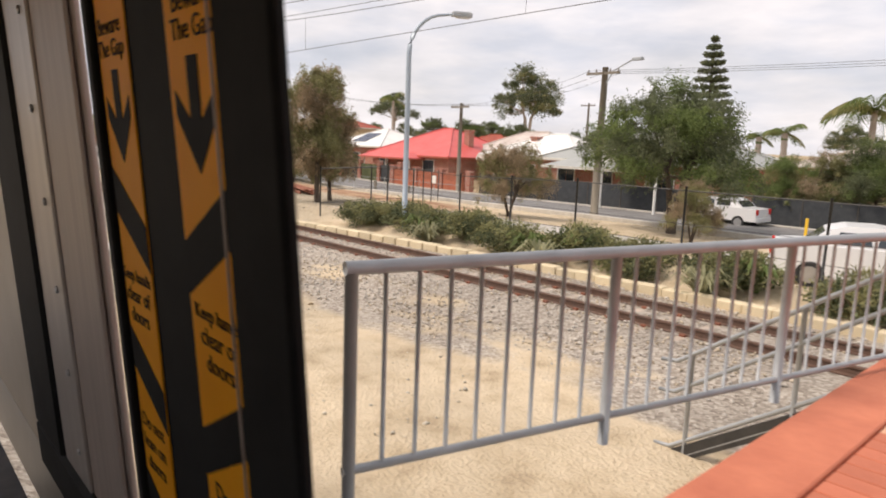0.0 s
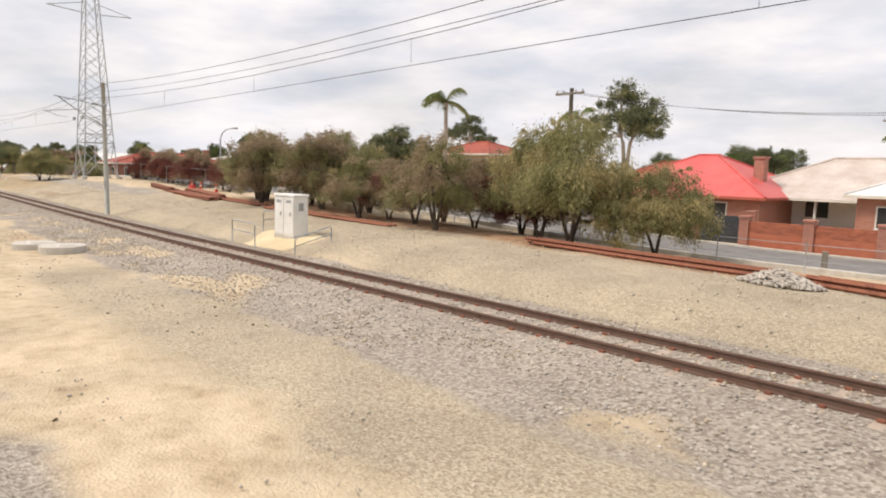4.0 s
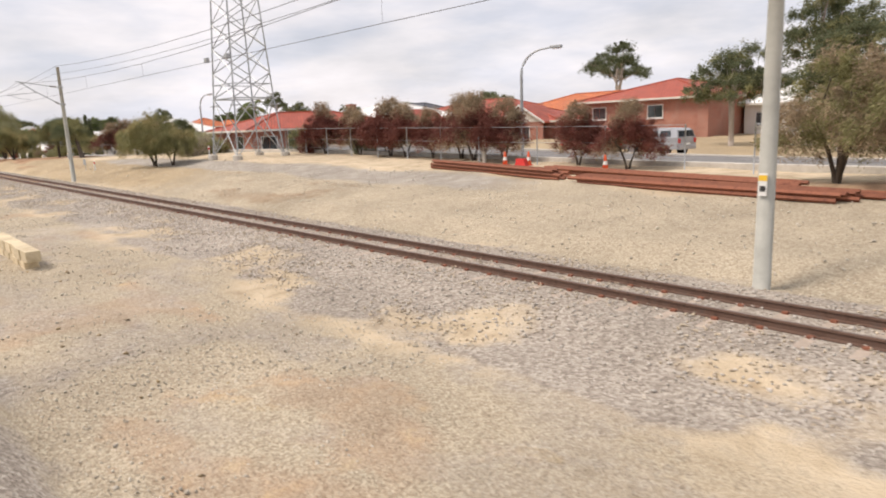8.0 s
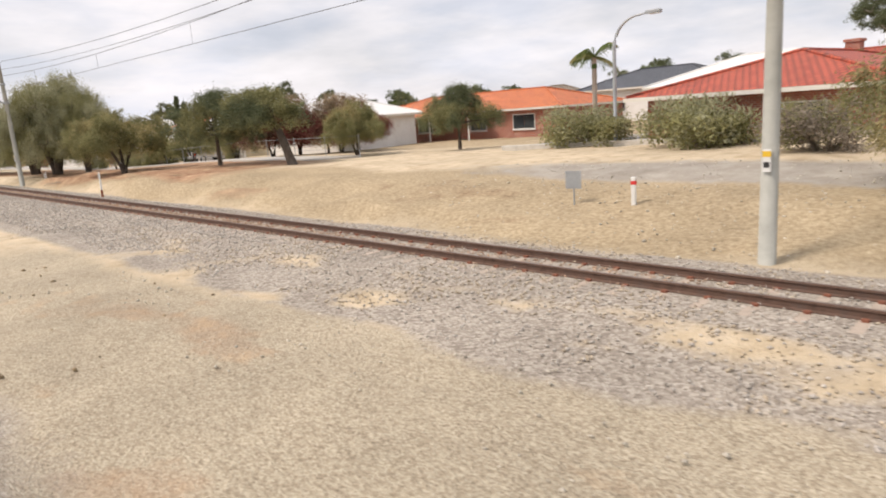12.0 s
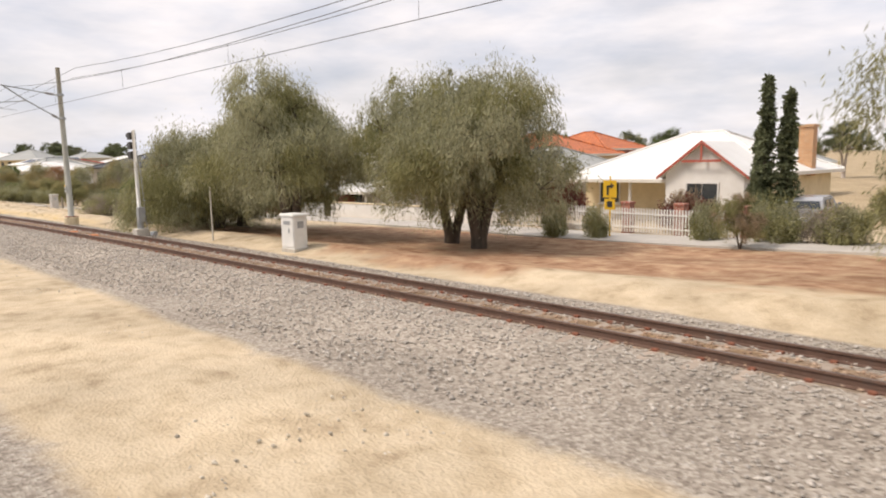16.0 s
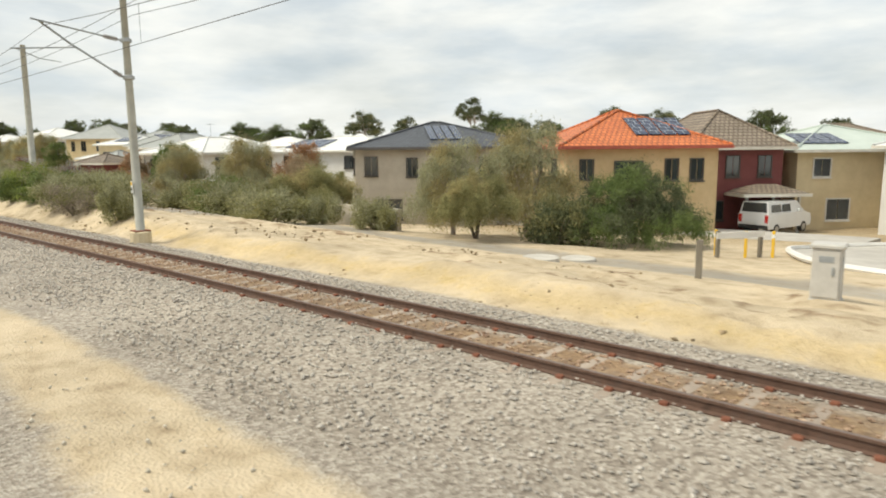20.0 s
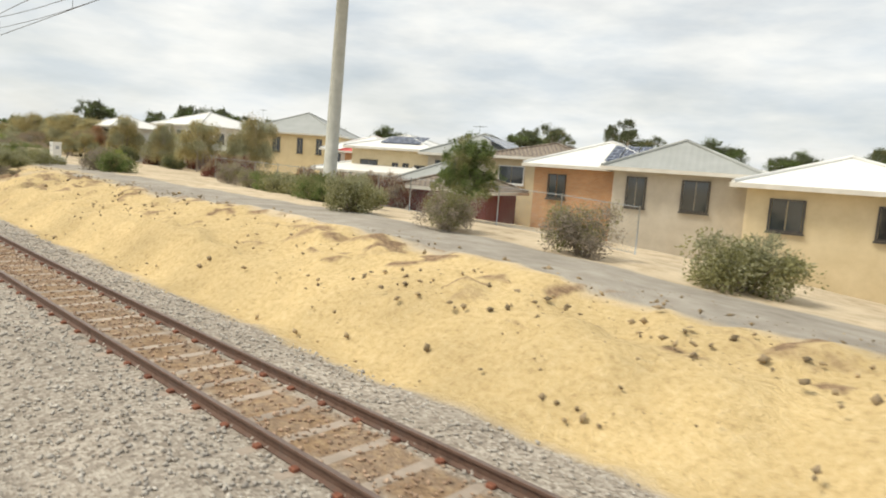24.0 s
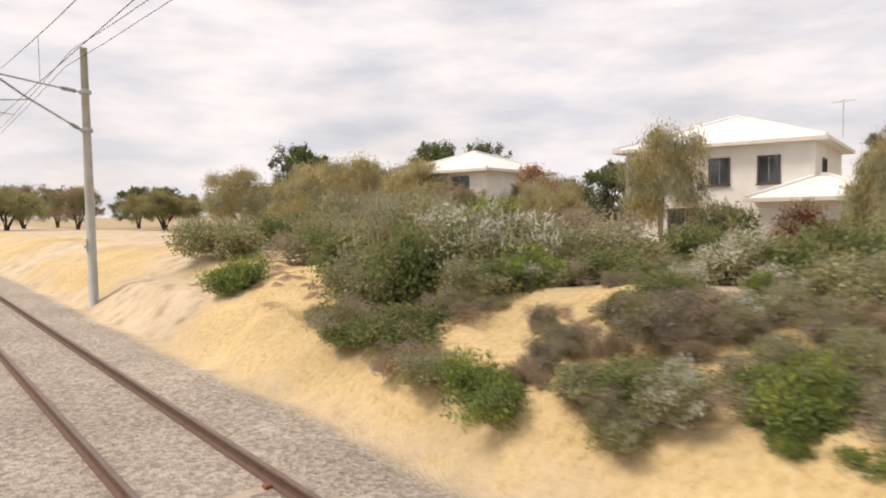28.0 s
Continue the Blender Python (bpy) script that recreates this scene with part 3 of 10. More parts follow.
# ---- houses ----
def window_part(parent, x, z, w, h, y=0.0, frame=None, panes=2, side=None, blind=None):
    """A window in the front wall (face towards -y), or with side in the wall that faces +x."""
    fr = frame or M["frame_white"]

    def put(bag, x0, x1, y0, y1, z0, z1):
        if side is None:
            bag.box(x0, x1, y0 + y, y1 + y, z0, z1)
        elif side == 0:
            bag.box(y0, y1, x0, x1, z0, z1)
        else:
            bag.box(side - y1, side - y0, x0, x1, z0, z1)
        return bag
    b = Bag()
    t = 0.07
    for a in ((x, x + w, -0.06, 0.05, z, z + t), (x, x + w, -0.06, 0.05, z + h - t, z + h), (x, x + t, -0.06, 0.05, z + t, z + h - t), (x + w - t, x + w, -0.06, 0.05, z + t, z + h - t)):
        put(b, *a)
    win = part("window", b, fr, parent)
    for i in range(panes):
        pw = (w - 2 * t) / panes
        put(pb := Bag(), x + t + i * pw + 0.02, x + t + (i + 1) * pw - 0.02, -0.03, 0.0, z + t, z + h - t)
        part("pane", pb, M["glass"], win)
    part("sill", put(Bag(), x - 0.05, x + w + 0.05, -0.12, -0.062, z - 0.08, z - 0.005), fr, win)
    return win


def hip_roof(w, d, rise, over, z, thick=0.14, gable=0.0):
    """Four slopes with a ridge along the longer side, and eaves."""
    b = Bag()
    x0, x1, y0, y1 = -over, w + over, -over, d + over
    if w >= d:
        run = (y1 - y0) / 2 * (1 - gable)
        r0, r1 = (x0 + run, (y0 + y1) / 2), (x1 - run, (y0 + y1) / 2)
    else:
        run = (x1 - x0) / 2 * (1 - gable)
        r0, r1 = ((x0 + x1) / 2, y0 + run), ((x0 + x1) / 2, y1 - run)
    low = [(x0, y0, z), (x1, y0, z), (x1, y1, z), (x0, y1, z)]
    top = [(r0[0], r0[1], z + rise), (r1[0], r1[1], z + rise)]
    v = low + top + [(p[0], p[1], p[2] - thick) for p in low]
    if w >= d:
        f = [(0, 1, 5, 4), (1, 2, 5), (2, 3, 4, 5), (3, 0, 4)]
    else:
        f = [(0, 1, 4), (1, 2, 5, 4), (2, 3, 5), (3, 0, 4, 5)]
    f += [(6, 9, 8, 7), (0, 6, 7, 1), (1, 7, 8, 2), (2, 8, 9, 3), (3, 9, 6, 0)]
    b.add(v, f)
    caps = Bag()
    for i, j in ((0, 4), (3, 4), (1, 5), (2, 5)) if w >= d else ((0, 4), (1, 4), (2, 5), (3, 5)):
        caps.tube([Vector(v[i]) + Vector((0, 0, 0.02)), Vector(v[j]) + Vector((0, 0, 0.02))], 0.09, 6)
    caps.tube([Vector(v[4]) + Vector((0, 0, 0.02)), Vector(v[5]) + Vector((0, 0, 0.02))], 0.09, 6)
    gut = Bag()
    for p, q in ((0, 1), (1, 2), (2, 3), (3, 0)):
        a, c = Vector(v[p]), Vector(v[q])
        lo, hi = Vector((min(a.x, c.x) - 0.06, min(a.y, c.y) - 0.06, z - thick - 0.04)), Vector((max(a.x, c.x) + 0.06, max(a.y, c.y) + 0.06, z - 0.01))
        if p in (0, 2):
            gut.box(lo.x, hi.x, a.y - (0.10 if p == 0 else 0.012), a.y + (0.012 if p == 0 else 0.10), lo.z, hi.z)
        else:
            gut.box(a.x - (0.10 if p == 3 else -0.012), a.x + (0.10 if p == 1 else -0.012), lo.y + 0.075, hi.y - 0.075, lo.z, hi.z)
    return b, caps, gut


def house(x, y, w, d, h, rise, wall, roof, label, rz=0.0, front=(), sidewin=(), leftwin=(), over=0.5, fascia="fascia", cap=None, frame="frame_white",
          solar=(), chimney=None, garage=None, porch=None, base=0.0, z=None, gable=0.0, group="houses along the railway", doors=()):
    """A house whose front lower corner nearest the train's start is at x, y; it reaches w towards -x and d away from the railway."""
    m = pose(x, y, gz(x, y) + base if z is None else z, 0, 0, rz) @ Matrix.Translation((-w, 0, 0))
    ob = thing("house", m, label, "house", group)
    part("wall", Bag().box(0, w, 0, d, -1.2, h - 0.02), M[wall], ob, uv=True)
    rb, caps, gut = hip_roof(w, d, rise, over, h, gable=gable)
    ro = part("roof", rb, M[roof], ob, uv=True)
    part("ridge_cap", caps, M[cap or roof], ro, smooth=True, uv=True)
    part("gutter", gut, M[fascia], ro)
    for a in front:
        window_part(ob, *a, frame=M[frame])
    for a in sidewin:
        window_part(ob, *a, frame=M[frame], side=w)
    for a in leftwin:
        window_part(ob, *a, frame=M[frame], side=0)
    for dx, dz, dw, dh, dm in doors:
        dr = part("door", Bag().box(dx, dx + dw, -0.045, 0.02, dz, dz + dh), M[dm], ob)
        part("handle", Bag().box(dx + dw - 0.14, dx + dw - 0.08, -0.10, -0.046, dz + 0.95, dz + 1.1), M["chrome"], dr)
    if chimney:
        cx, cy, ch, cm = chimney
        part("chimney", Bag().box(cx, cx + 0.7, cy, cy + 0.7, h - 0.3, h + ch).box(cx - 0.08, cx + 0.78, cy - 0.08, cy + 0.78, h + ch, h + ch + 0.15, 0.02), M[cm], ro, uv=True)
    for u0, u1, v0, v1, face in solar:
        # panels lying on the front slope (face 0) or on the +x slope (face 1), fractions of the slope
        hw, hd = w + 2 * over, d + 2 * over
        half = min(hw, hd) / 2
        k = rise / half
        for i in range(4):
            a = u0 + (u1 - u0) * i / 4
            c = u0 + (u1 - u0) * (i + 1) / 4 - 0.01
            if face == 0:
                pts = [(-over + hw * q, -over + half * s, h + half * s * k + e) for e in (0.05, 0.10) for q, s in ((a, v0), (c, v0), (c, v1), (a, v1))]
            else:
                pts = [(w + over - half * s, -over + hd * q, h + half * s * k + e) for e in (0.05, 0.10) for q, s in ((a, v0), (c, v0), (c, v1), (a, v1))]
            part("solar_panel", Bag().add(pts, [(3, 2, 1, 0), (4, 5, 6, 7), (0, 1, 5, 4), (1, 2, 6, 5), (2, 3, 7, 6), (3, 0, 4, 7)]), M["solar"], ro, uv=True)
    if garage:
        gx, gw, gm = garage
        g = part("garage_door", Bag().box(gx, gx + gw, -0.05, 0.0, 0, 2.2), M[gm], ob)
        for i in range(5):
            part("panel", Bag().box(gx + 0.04, gx + gw - 0.04, -0.075, -0.052, 0.03 + i * 0.435, 0.43 + i * 0.435, 0.012), M[gm], g)
    if porch:
        px, pw, pd, ph, prise, pm = porch
        pr, pc, pg = hip_roof(pw, pd + 0.3, prise, 0.3, ph)
        pr.v = [(q[0] + px, q[1] - pd, q[2]) for q in pr.v]
        pg.v = [(q[0] + px, q[1] - pd, q[2]) for q in pg.v]
        po = part("porch_roof", pr, M[pm], ob, uv=True)
        part("gutter", pg, M[fascia], po)
        for q in (0.05, pw / 2 - 0.06, pw - 0.17):
            part("post", Bag().box(px + q, px + q + 0.12, 0.05 - pd, 0.17 - pd, -0.8, ph - 0.15), M["frame_white"], po)
    return ob
# ---- lie of the land: x runs along the railway (the train heads towards -x), y away from it ----
RAIL_X = np.array([-420, -320, -300, -280, -260, -240, -220, -200, -180, -160, -120, -80, -40, 0, 40, 140], float)
RAIL_Y = np.array([1.9, 1.95, 2.24, 3.02, 4.19, 5.38, 6.53, 7.45, 8.23, 8.76, 9.36, 9.74, 9.68, 9.73, 9.9, 10.0])
RAIL_Z = np.array([-0.1, -0.1, -0.2, -0.29, -0.29, -0.24, -0.14, -0.07, -0.04, -0.07, -0.23, -0.39, -0.43, -0.21, 0.0, 0.0])
GAUGE = 1.137
SEC_X = np.array([-420, -335, -285, -250, -212, -170, -135, -95, -50, -15, 10, 60], float)
SEC_D = np.array([-60, -4, -1.9, -1.0, 2.1, 3.0, 4.2, 7, 12, 18, 26, 40, 90, 400], float)
SEC_Z = [
    [0.6, 1.3, 1.3, 1.15, 1.0, 0.8, 2.0, 6.0],
    [0.6, 1.3, 1.3, 1.15, 1.0, 0.8, 2.0, 6.0],
    [0.35, 1.0, 1.0, 0.6, -0.7, -1.2, 1.5, 6.0],
    [0.2, 0.05, -0.7, -1.7, -2.4, -2.6, 0.0, 5.0],
    [-0.1, -0.4, -0.9, -1.2, -1.7, -2.3, 0.0, 5.0],
    [-0.1, -0.4, -0.6, -0.7, -0.8, -1.0, 0.0, 4.0],
    [0.2, 0.4, 0.35, 0.2, 0.0, 0.0, 1.0, 3.0],
    [-0.35, 0.2, 0.7, 0.75, 0.8, 0.8, 1.0, 3.0],
    [-0.3, -0.1, 0.2, 0.2, 0.0, 0.0, 0.5, 3.0],
    [-0.15, -0.05, -0.3, -0.9, -1.0, -0.8, 0.0, 3.0],
    [0.05, -0.30, -0.55, -0.75, -0.9, -0.8, 0.0, 3.0],
    [0.0, -0.35, -0.6, -0.75, -0.9, -0.8, 0.0, 3.0],
]


def smooth_at(x, xs, ys):
    """A gliding curve through knots (Catmull-Rom tangents)."""
    x = np.clip(x, xs[0], xs[-1])
    i = np.clip(np.searchsorted(xs, x) - 1, 0, len(xs) - 2)
    m = np.gradient(ys, xs)
    h = xs[i + 1] - xs[i]
    u = (x - xs[i]) / h
    return ((2 * u**3 - 3 * u**2 + 1) * ys[i] + (u**3 - 2 * u**2 + u) * h * m[i]
            + (-2 * u**3 + 3 * u**2) * ys[i + 1] + (u**3 - u**2) * h * m[i + 1])


def rail_y(x):
    return smooth_at(np.asarray(x, float), RAIL_X, RAIL_Y)


def near_rail(x):
    """How far the nearer rail lies from the line of the track."""
    return np.interp(x, [-300, -240, -210, -182, -155, -125, -90, -50, -35, 0], [-0.1, -0.1, 0.0, 0.15, 0.2, 0.22, 0.2, 0.18, 0.05, 0.0])


def far_rail(x):
    """The farther rail of the neighbouring track."""
    return near_rail(x) + GAUGE * np.interp(x, [-300, -240, -210, -182, -155, -125, -90, -50, -35, 0, 40], [1.15, 1.15, 1.11, 1.05, 0.93, 0.88, 0.84, 0.85, 0.97, 1.03, 1.08])


def rail_z(x):
    return smooth_at(np.asarray(x, float), RAIL_X, RAIL_Z)


def ground_z(x, y):
    """Height of the ground, without its small bumps."""
    x, y = np.broadcast_arrays(np.asarray(x, float), np.asarray(y, float))
    d = y - rail_y(x)
    bed = rail_z(x) - 0.16
    # sections: beyond the neighbouring track by table, this side a sandy strip just under the beds
    i = np.clip(np.searchsorted(SEC_X, x) - 1, 0, len(SEC_X) - 2)
    u = np.clip((x - SEC_X[i]) / (SEC_X[i + 1] - SEC_X[i]), 0, 1)
    u = u * u * (3 - 2 * u)
    tab = np.array(SEC_Z)
    z = np.zeros_like(x)
    side = [bed - 0.15, bed - 0.15, bed - 0.13, bed, bed, bed - 0.1]
    rows = side + [tab[i, k] * (1 - u) + tab[i + 1, k] * u for k in range(tab.shape[1])]
    z = rows[0] + 0 * x
    for k in range(len(SEC_D) - 1):
        w = np.clip((d - SEC_D[k]) / (SEC_D[k + 1] - SEC_D[k]), 0, 1)
        w = w * w * (3 - 2 * w) if k > 5 else w
        z = np.where(d >= SEC_D[k], rows[k] * (1 - w) + rows[k + 1] * w, z)
    # the bed of the track that the train runs on
    own = np.clip(1 - (np.abs(y + 1.0) - 1.5) / 0.6, 0, 1)
    return np.where(d < -2.5, np.maximum(z * (1 - own) + own * -0.16, z), z)


def gz(x, y):
    return float(ground_z(x, y))

# ---- ground: one sheet to the horizon ----
def fbm(x, y, scale, seed=0.0, octaves=4):
    """Smooth value noise on arrays."""
    tot, amp = 0.0 * x, 1.0
    for o in range(octaves):
        u, v = x / scale * 2**o + seed * 7.3 + o * 3.1, y / scale * 2**o + seed * 3.7 + o * 5.3
        iu, iv = np.floor(u), np.floor(v)
        fu, fv = u - iu, v - iv
        fu, fv = fu * fu * (3 - 2 * fu), fv * fv * (3 - 2 * fv)

        def h(a, b):
            s = np.sin(a * 127.1 + b * 311.7) * 43758.5453
            return s - np.floor(s)
        n = (h(iu, iv) * (1 - fu) + h(iu + 1, iv) * fu) * (1 - fv) + (h(iu, iv + 1) * (1 - fu) + h(iu + 1, iv + 1) * fu) * fv
        tot, amp = tot + amp * (n - 0.5), amp * 0.5
    return tot


def band(v, a, b, s):
    """1 between a and b, fading over s outside."""
    return np.clip((v - a) / s + 0.5, 0, 1) * np.clip((b - v) / s + 0.5, 0, 1)


xs = np.concatenate([[-3000, -1800, -1000, -700, -560, -480, -430], np.arange(-400, -346, 0.5), np.arange(-346, -184, 0.25), np.arange(-184, 60.01, 0.5), [75, 100, 150, 260, 500, 1000, 2000, 3000]])
ys = np.concatenate([[-3000, -1500, -700, -300, -120, -60, -30, -15, -8, -4], np.arange(-2.5, 3.0, 0.4), np.arange(3.0, 14.0, 0.22), np.arange(14.0, 20.01, 0.35), np.arange(21, 60, 1.2), [66, 75, 88, 105, 130, 170, 230, 300, 400, 700, 1300, 3000]])
GX, GY = np.meshgrid(xs, ys, indexing="ij")
D = GY - rail_y(GX)
GZ = ground_z(GX, GY)
wobble = fbm(GX, GY, 6.0, 1) * 1.6
# kinds of ground, as weights on the vertices
bank = band(GX, -300, -262, 8) * band(D, 2.6, 6.6, 1.2) + 0.85 * band(GX, -420, -295, 8) * band(D, 2.8, 9, 2) * np.clip(0.55 + fbm(GX, GY, 4, 5), 0, 1)
bank += band(GX, -240, -186, 14) * band(D + wobble * 0.5, 2.8, 4.0, 1.2) * 0.55 + 0.12 * band(GX, -240, -205, 14) * band(D + wobble, 4, 9, 3)
bank += 0.28 * band(GX, -92, -28, 10) * band(D, -9, -4.2, 1.5) * np.clip(2.2 * fbm(GX, GY * 1.5, 5.0, 31), 0, 1)
bank = np.clip(bank, 0, 1)
ballast = band(D + 0.25 * wobble, -3.6, 2.7, 0.8) * np.clip((GX + 420) / 20, 0, 1)
ballast = np.maximum(ballast, band(D + wobble * 0.5, -8.5, 3.2, 1.2) * band(GX, -80, -36, 16) * 0.5)
ballast = np.maximum(ballast, band(GY + wobble * 0.3, -4, 1.5, 1.0))
ballast *= 1 - 0.6 * bank
ballast *= 1 - 0.75 * band(GX, -116, 40, 8) * np.clip(0.35 + 2.0 * fbm(GX, GY * 1.6, 1.8, 51), 0, 1) * np.clip((np.abs(D - 0.6) - 1.0) / 0.8, 0, 1)
near_gravel = band(GX, -30, 16, 8) * band(D + wobble, -6.2, -3.2, 1.4) * 0.75 + band(GX, -120, -46, 8) * band(D + wobble, -9.5, -3.4, 1.2) * 0.72
yard = band(GX + wobble * 3, -112, 4, 8) * band(D + wobble, 2.4, 10.5, 2.2) * (1 - 0.35 * band(GX, -112, -80, 20))
path = 0.8 * band(GX, -112, -62, 8) * band(D + 0.5 * wobble, 8.0, 10.8, 1.2) + band(GX, -330, -236, 12) * band(D + 0.3 * wobble, 6.9, 10.5, 0.9) * band(GX, -318, -236, 6) + band(GX, -240, -186, 10) * band(D + 0.4 * wobble, 9.8, 12.4, 1.0) * 0.6
red = band(GX + wobble * 2, -182, -126, 8) * band(D + wobble, 5.0, 14, 2.5) + 0.55 * band(GX, -176, -118, 8) * band(D + wobble, 3.0, 6.5, 1.2) * np.clip(0.35 + 2.2 * fbm(GX, GY * 1.8, 3.0, 41), 0, 1) + band(GX + wobble * 2, -55, 4, 8) * band(D + wobble, 10, 14.5, 2.0) * 0.7
red += 0.42 * band(GX, -112, -34, 8) * band(D + wobble * 0.5, -9.5, -3.2, 1.0) * np.clip(0.2 + 2.4 * fbm(GX * 0.7, GY * 1.8, 2.4, 61), 0, 1)
grass = band(GX + wobble * 3, -150, -84, 14) * band(D + wobble, 2.8, 9.5, 2) * 0.8 + band(D, 24, 3000, 10) * 0.8
fine = fbm(GX, GY, 1.3, 2, 3)
hum = (0.10 * fbm(GX, GY, 3.0, 3) + 0.03 * fine) * np.clip((np.abs(D - 0.6) - 2.2) / 1.5, 0, 1) * np.clip((GY - 1.5) / 2, 0, 1)
hum += bank * (0.24 * fbm(GX, GY, 1.7, 8) + 0.17 * fbm(GX * 1.5, GY, 0.8, 9, 2))
hum += band(GX, -150, -112, 8) * band(D, 3, 6.5, 1.5) * 0.25 * fbm(GX, GY * 1.6, 2.2, 11)
# crusted ledges on the upper face of the sand
slope_zone = band(GX, -350, -262, 4) * band(D, 3.4, 7.4, 1.4) + 0.7 * band(GX, -262, -190, 8) * band(D, 3.4, 9.0, 1.6) + 0.7 * band(GX, -150, -112, 8) * band(D, 3, 6.5, 1.5)
led = fbm(GX, GY * 2.4, 3.2, 21, 5)
step_up = np.clip(led * 9, -0.5, 0.5)
hum += slope_zone * (0.13 * step_up + 0.09 * np.clip(fbm(GX, GY, 0.9, 23, 3) * 7, -0.5, 0.5))
crust = np.clip(slope_zone * np.clip(1.25 - np.abs(led - 0.03) * 16, 0, 1) * np.clip((D - 3.8) / 1.5, 0.15, 1), 0, 1)
crust = np.maximum(crust, 0.92 * band(GX, -318, -306, 3) * band(D + wobble * 0.6, 2.9, 4.9, 0.7) * np.clip(0.75 + 3 * fbm(GX, GY, 1.6, 45, 3), 0, 1))
crust = np.maximum(crust, 0.7 * band(GX, -329, -306, 4) * band(D + wobble * 0.6, 3.4, 4.6, 0.8) * np.clip(0.5 + 3 * fbm(GX, GY, 1.6, 25, 3), 0, 1))
crust = np.maximum(crust, 0.62 * band(D, 0.05, 1.1, 0.2) * band(GX, -330, -110, 10))
crust = np.maximum(crust, 0.45 * band(GX, -114, -66, 8) * band(D, 2.9, 8.0, 1.5) * np.clip(0.1 + 2.4 * fbm(GX, GY * 2.2, 2.6, 33), 0, 1))
crust = np.maximum(crust, 0.6 * band(GX, -294, -266, 6) * band(D, 4.6, 7.2, 0.8) * np.clip(-0.1 + 2.4 * fbm(GX * 0.8, GY * 2.5, 1.0, 35), 0, 1))
crust = np.maximum(crust, 0.58 * band(GX, -311, -293, 3) * band(D + 0.5 * wobble, 4.6, 7.4, 0.8) * np.clip(-0.05 + 3.0 * fbm(GX * 0.7, GY * 2.6, 1.0, 36), 0, 1))
crust = np.maximum(crust, 0.55 * band(GX, -308, -293, 3) * band(D, 3.2, 4.6, 0.5) * np.clip(-0.25 + 3.2 * fbm(GX, GY * 1.6, 1.1, 37), 0, 1))
crust *= 1 - 0.3 * band(GX, -298, -268, 4) * (D > 2)
GZ = GZ + hum * (np.abs(GX) < 430) * (GY < 70)
ni, nj = GX.shape
idx = np.arange(ni * nj).reshape(ni, nj)
quads = np.stack([idx[:-1, :-1], idx[1:, :-1], idx[1:, 1:], idx[:-1, 1:]], -1).reshape(-1, 4)
gme = bpy.data.meshes.new("ground")
gme.vertices.add(ni * nj)
gme.vertices.foreach_set("co", np.stack([GX, GY, GZ], -1).ravel())
gme.loops.add(quads.size)
gme.loops.foreach_set("vertex_index", quads.ravel())
gme.polygons.add(len(quads))
gme.polygons.foreach_set("loop_start", np.arange(0, quads.size, 4))
gme.polygons.foreach_set("loop_total", np.full(len(quads), 4))
gme.polygons.foreach_set("use_smooth", np.ones(len(quads), bool))
for nm, arr in (("bank", bank), ("ballast", ballast), ("yard", np.maximum(yard, near_gravel)), ("path", np.clip(path, 0, 1)), ("red", np.clip(red, 0, 1)), ("grass", np.clip(grass, 0, 1)), ("crust", crust)):
    at = gme.attributes.new(nm, 'FLOAT', 'POINT')
    at.data.foreach_set("value", np.clip(arr, 0, 1).ravel().astype(np.float32))
gme.update()
gme.validate()


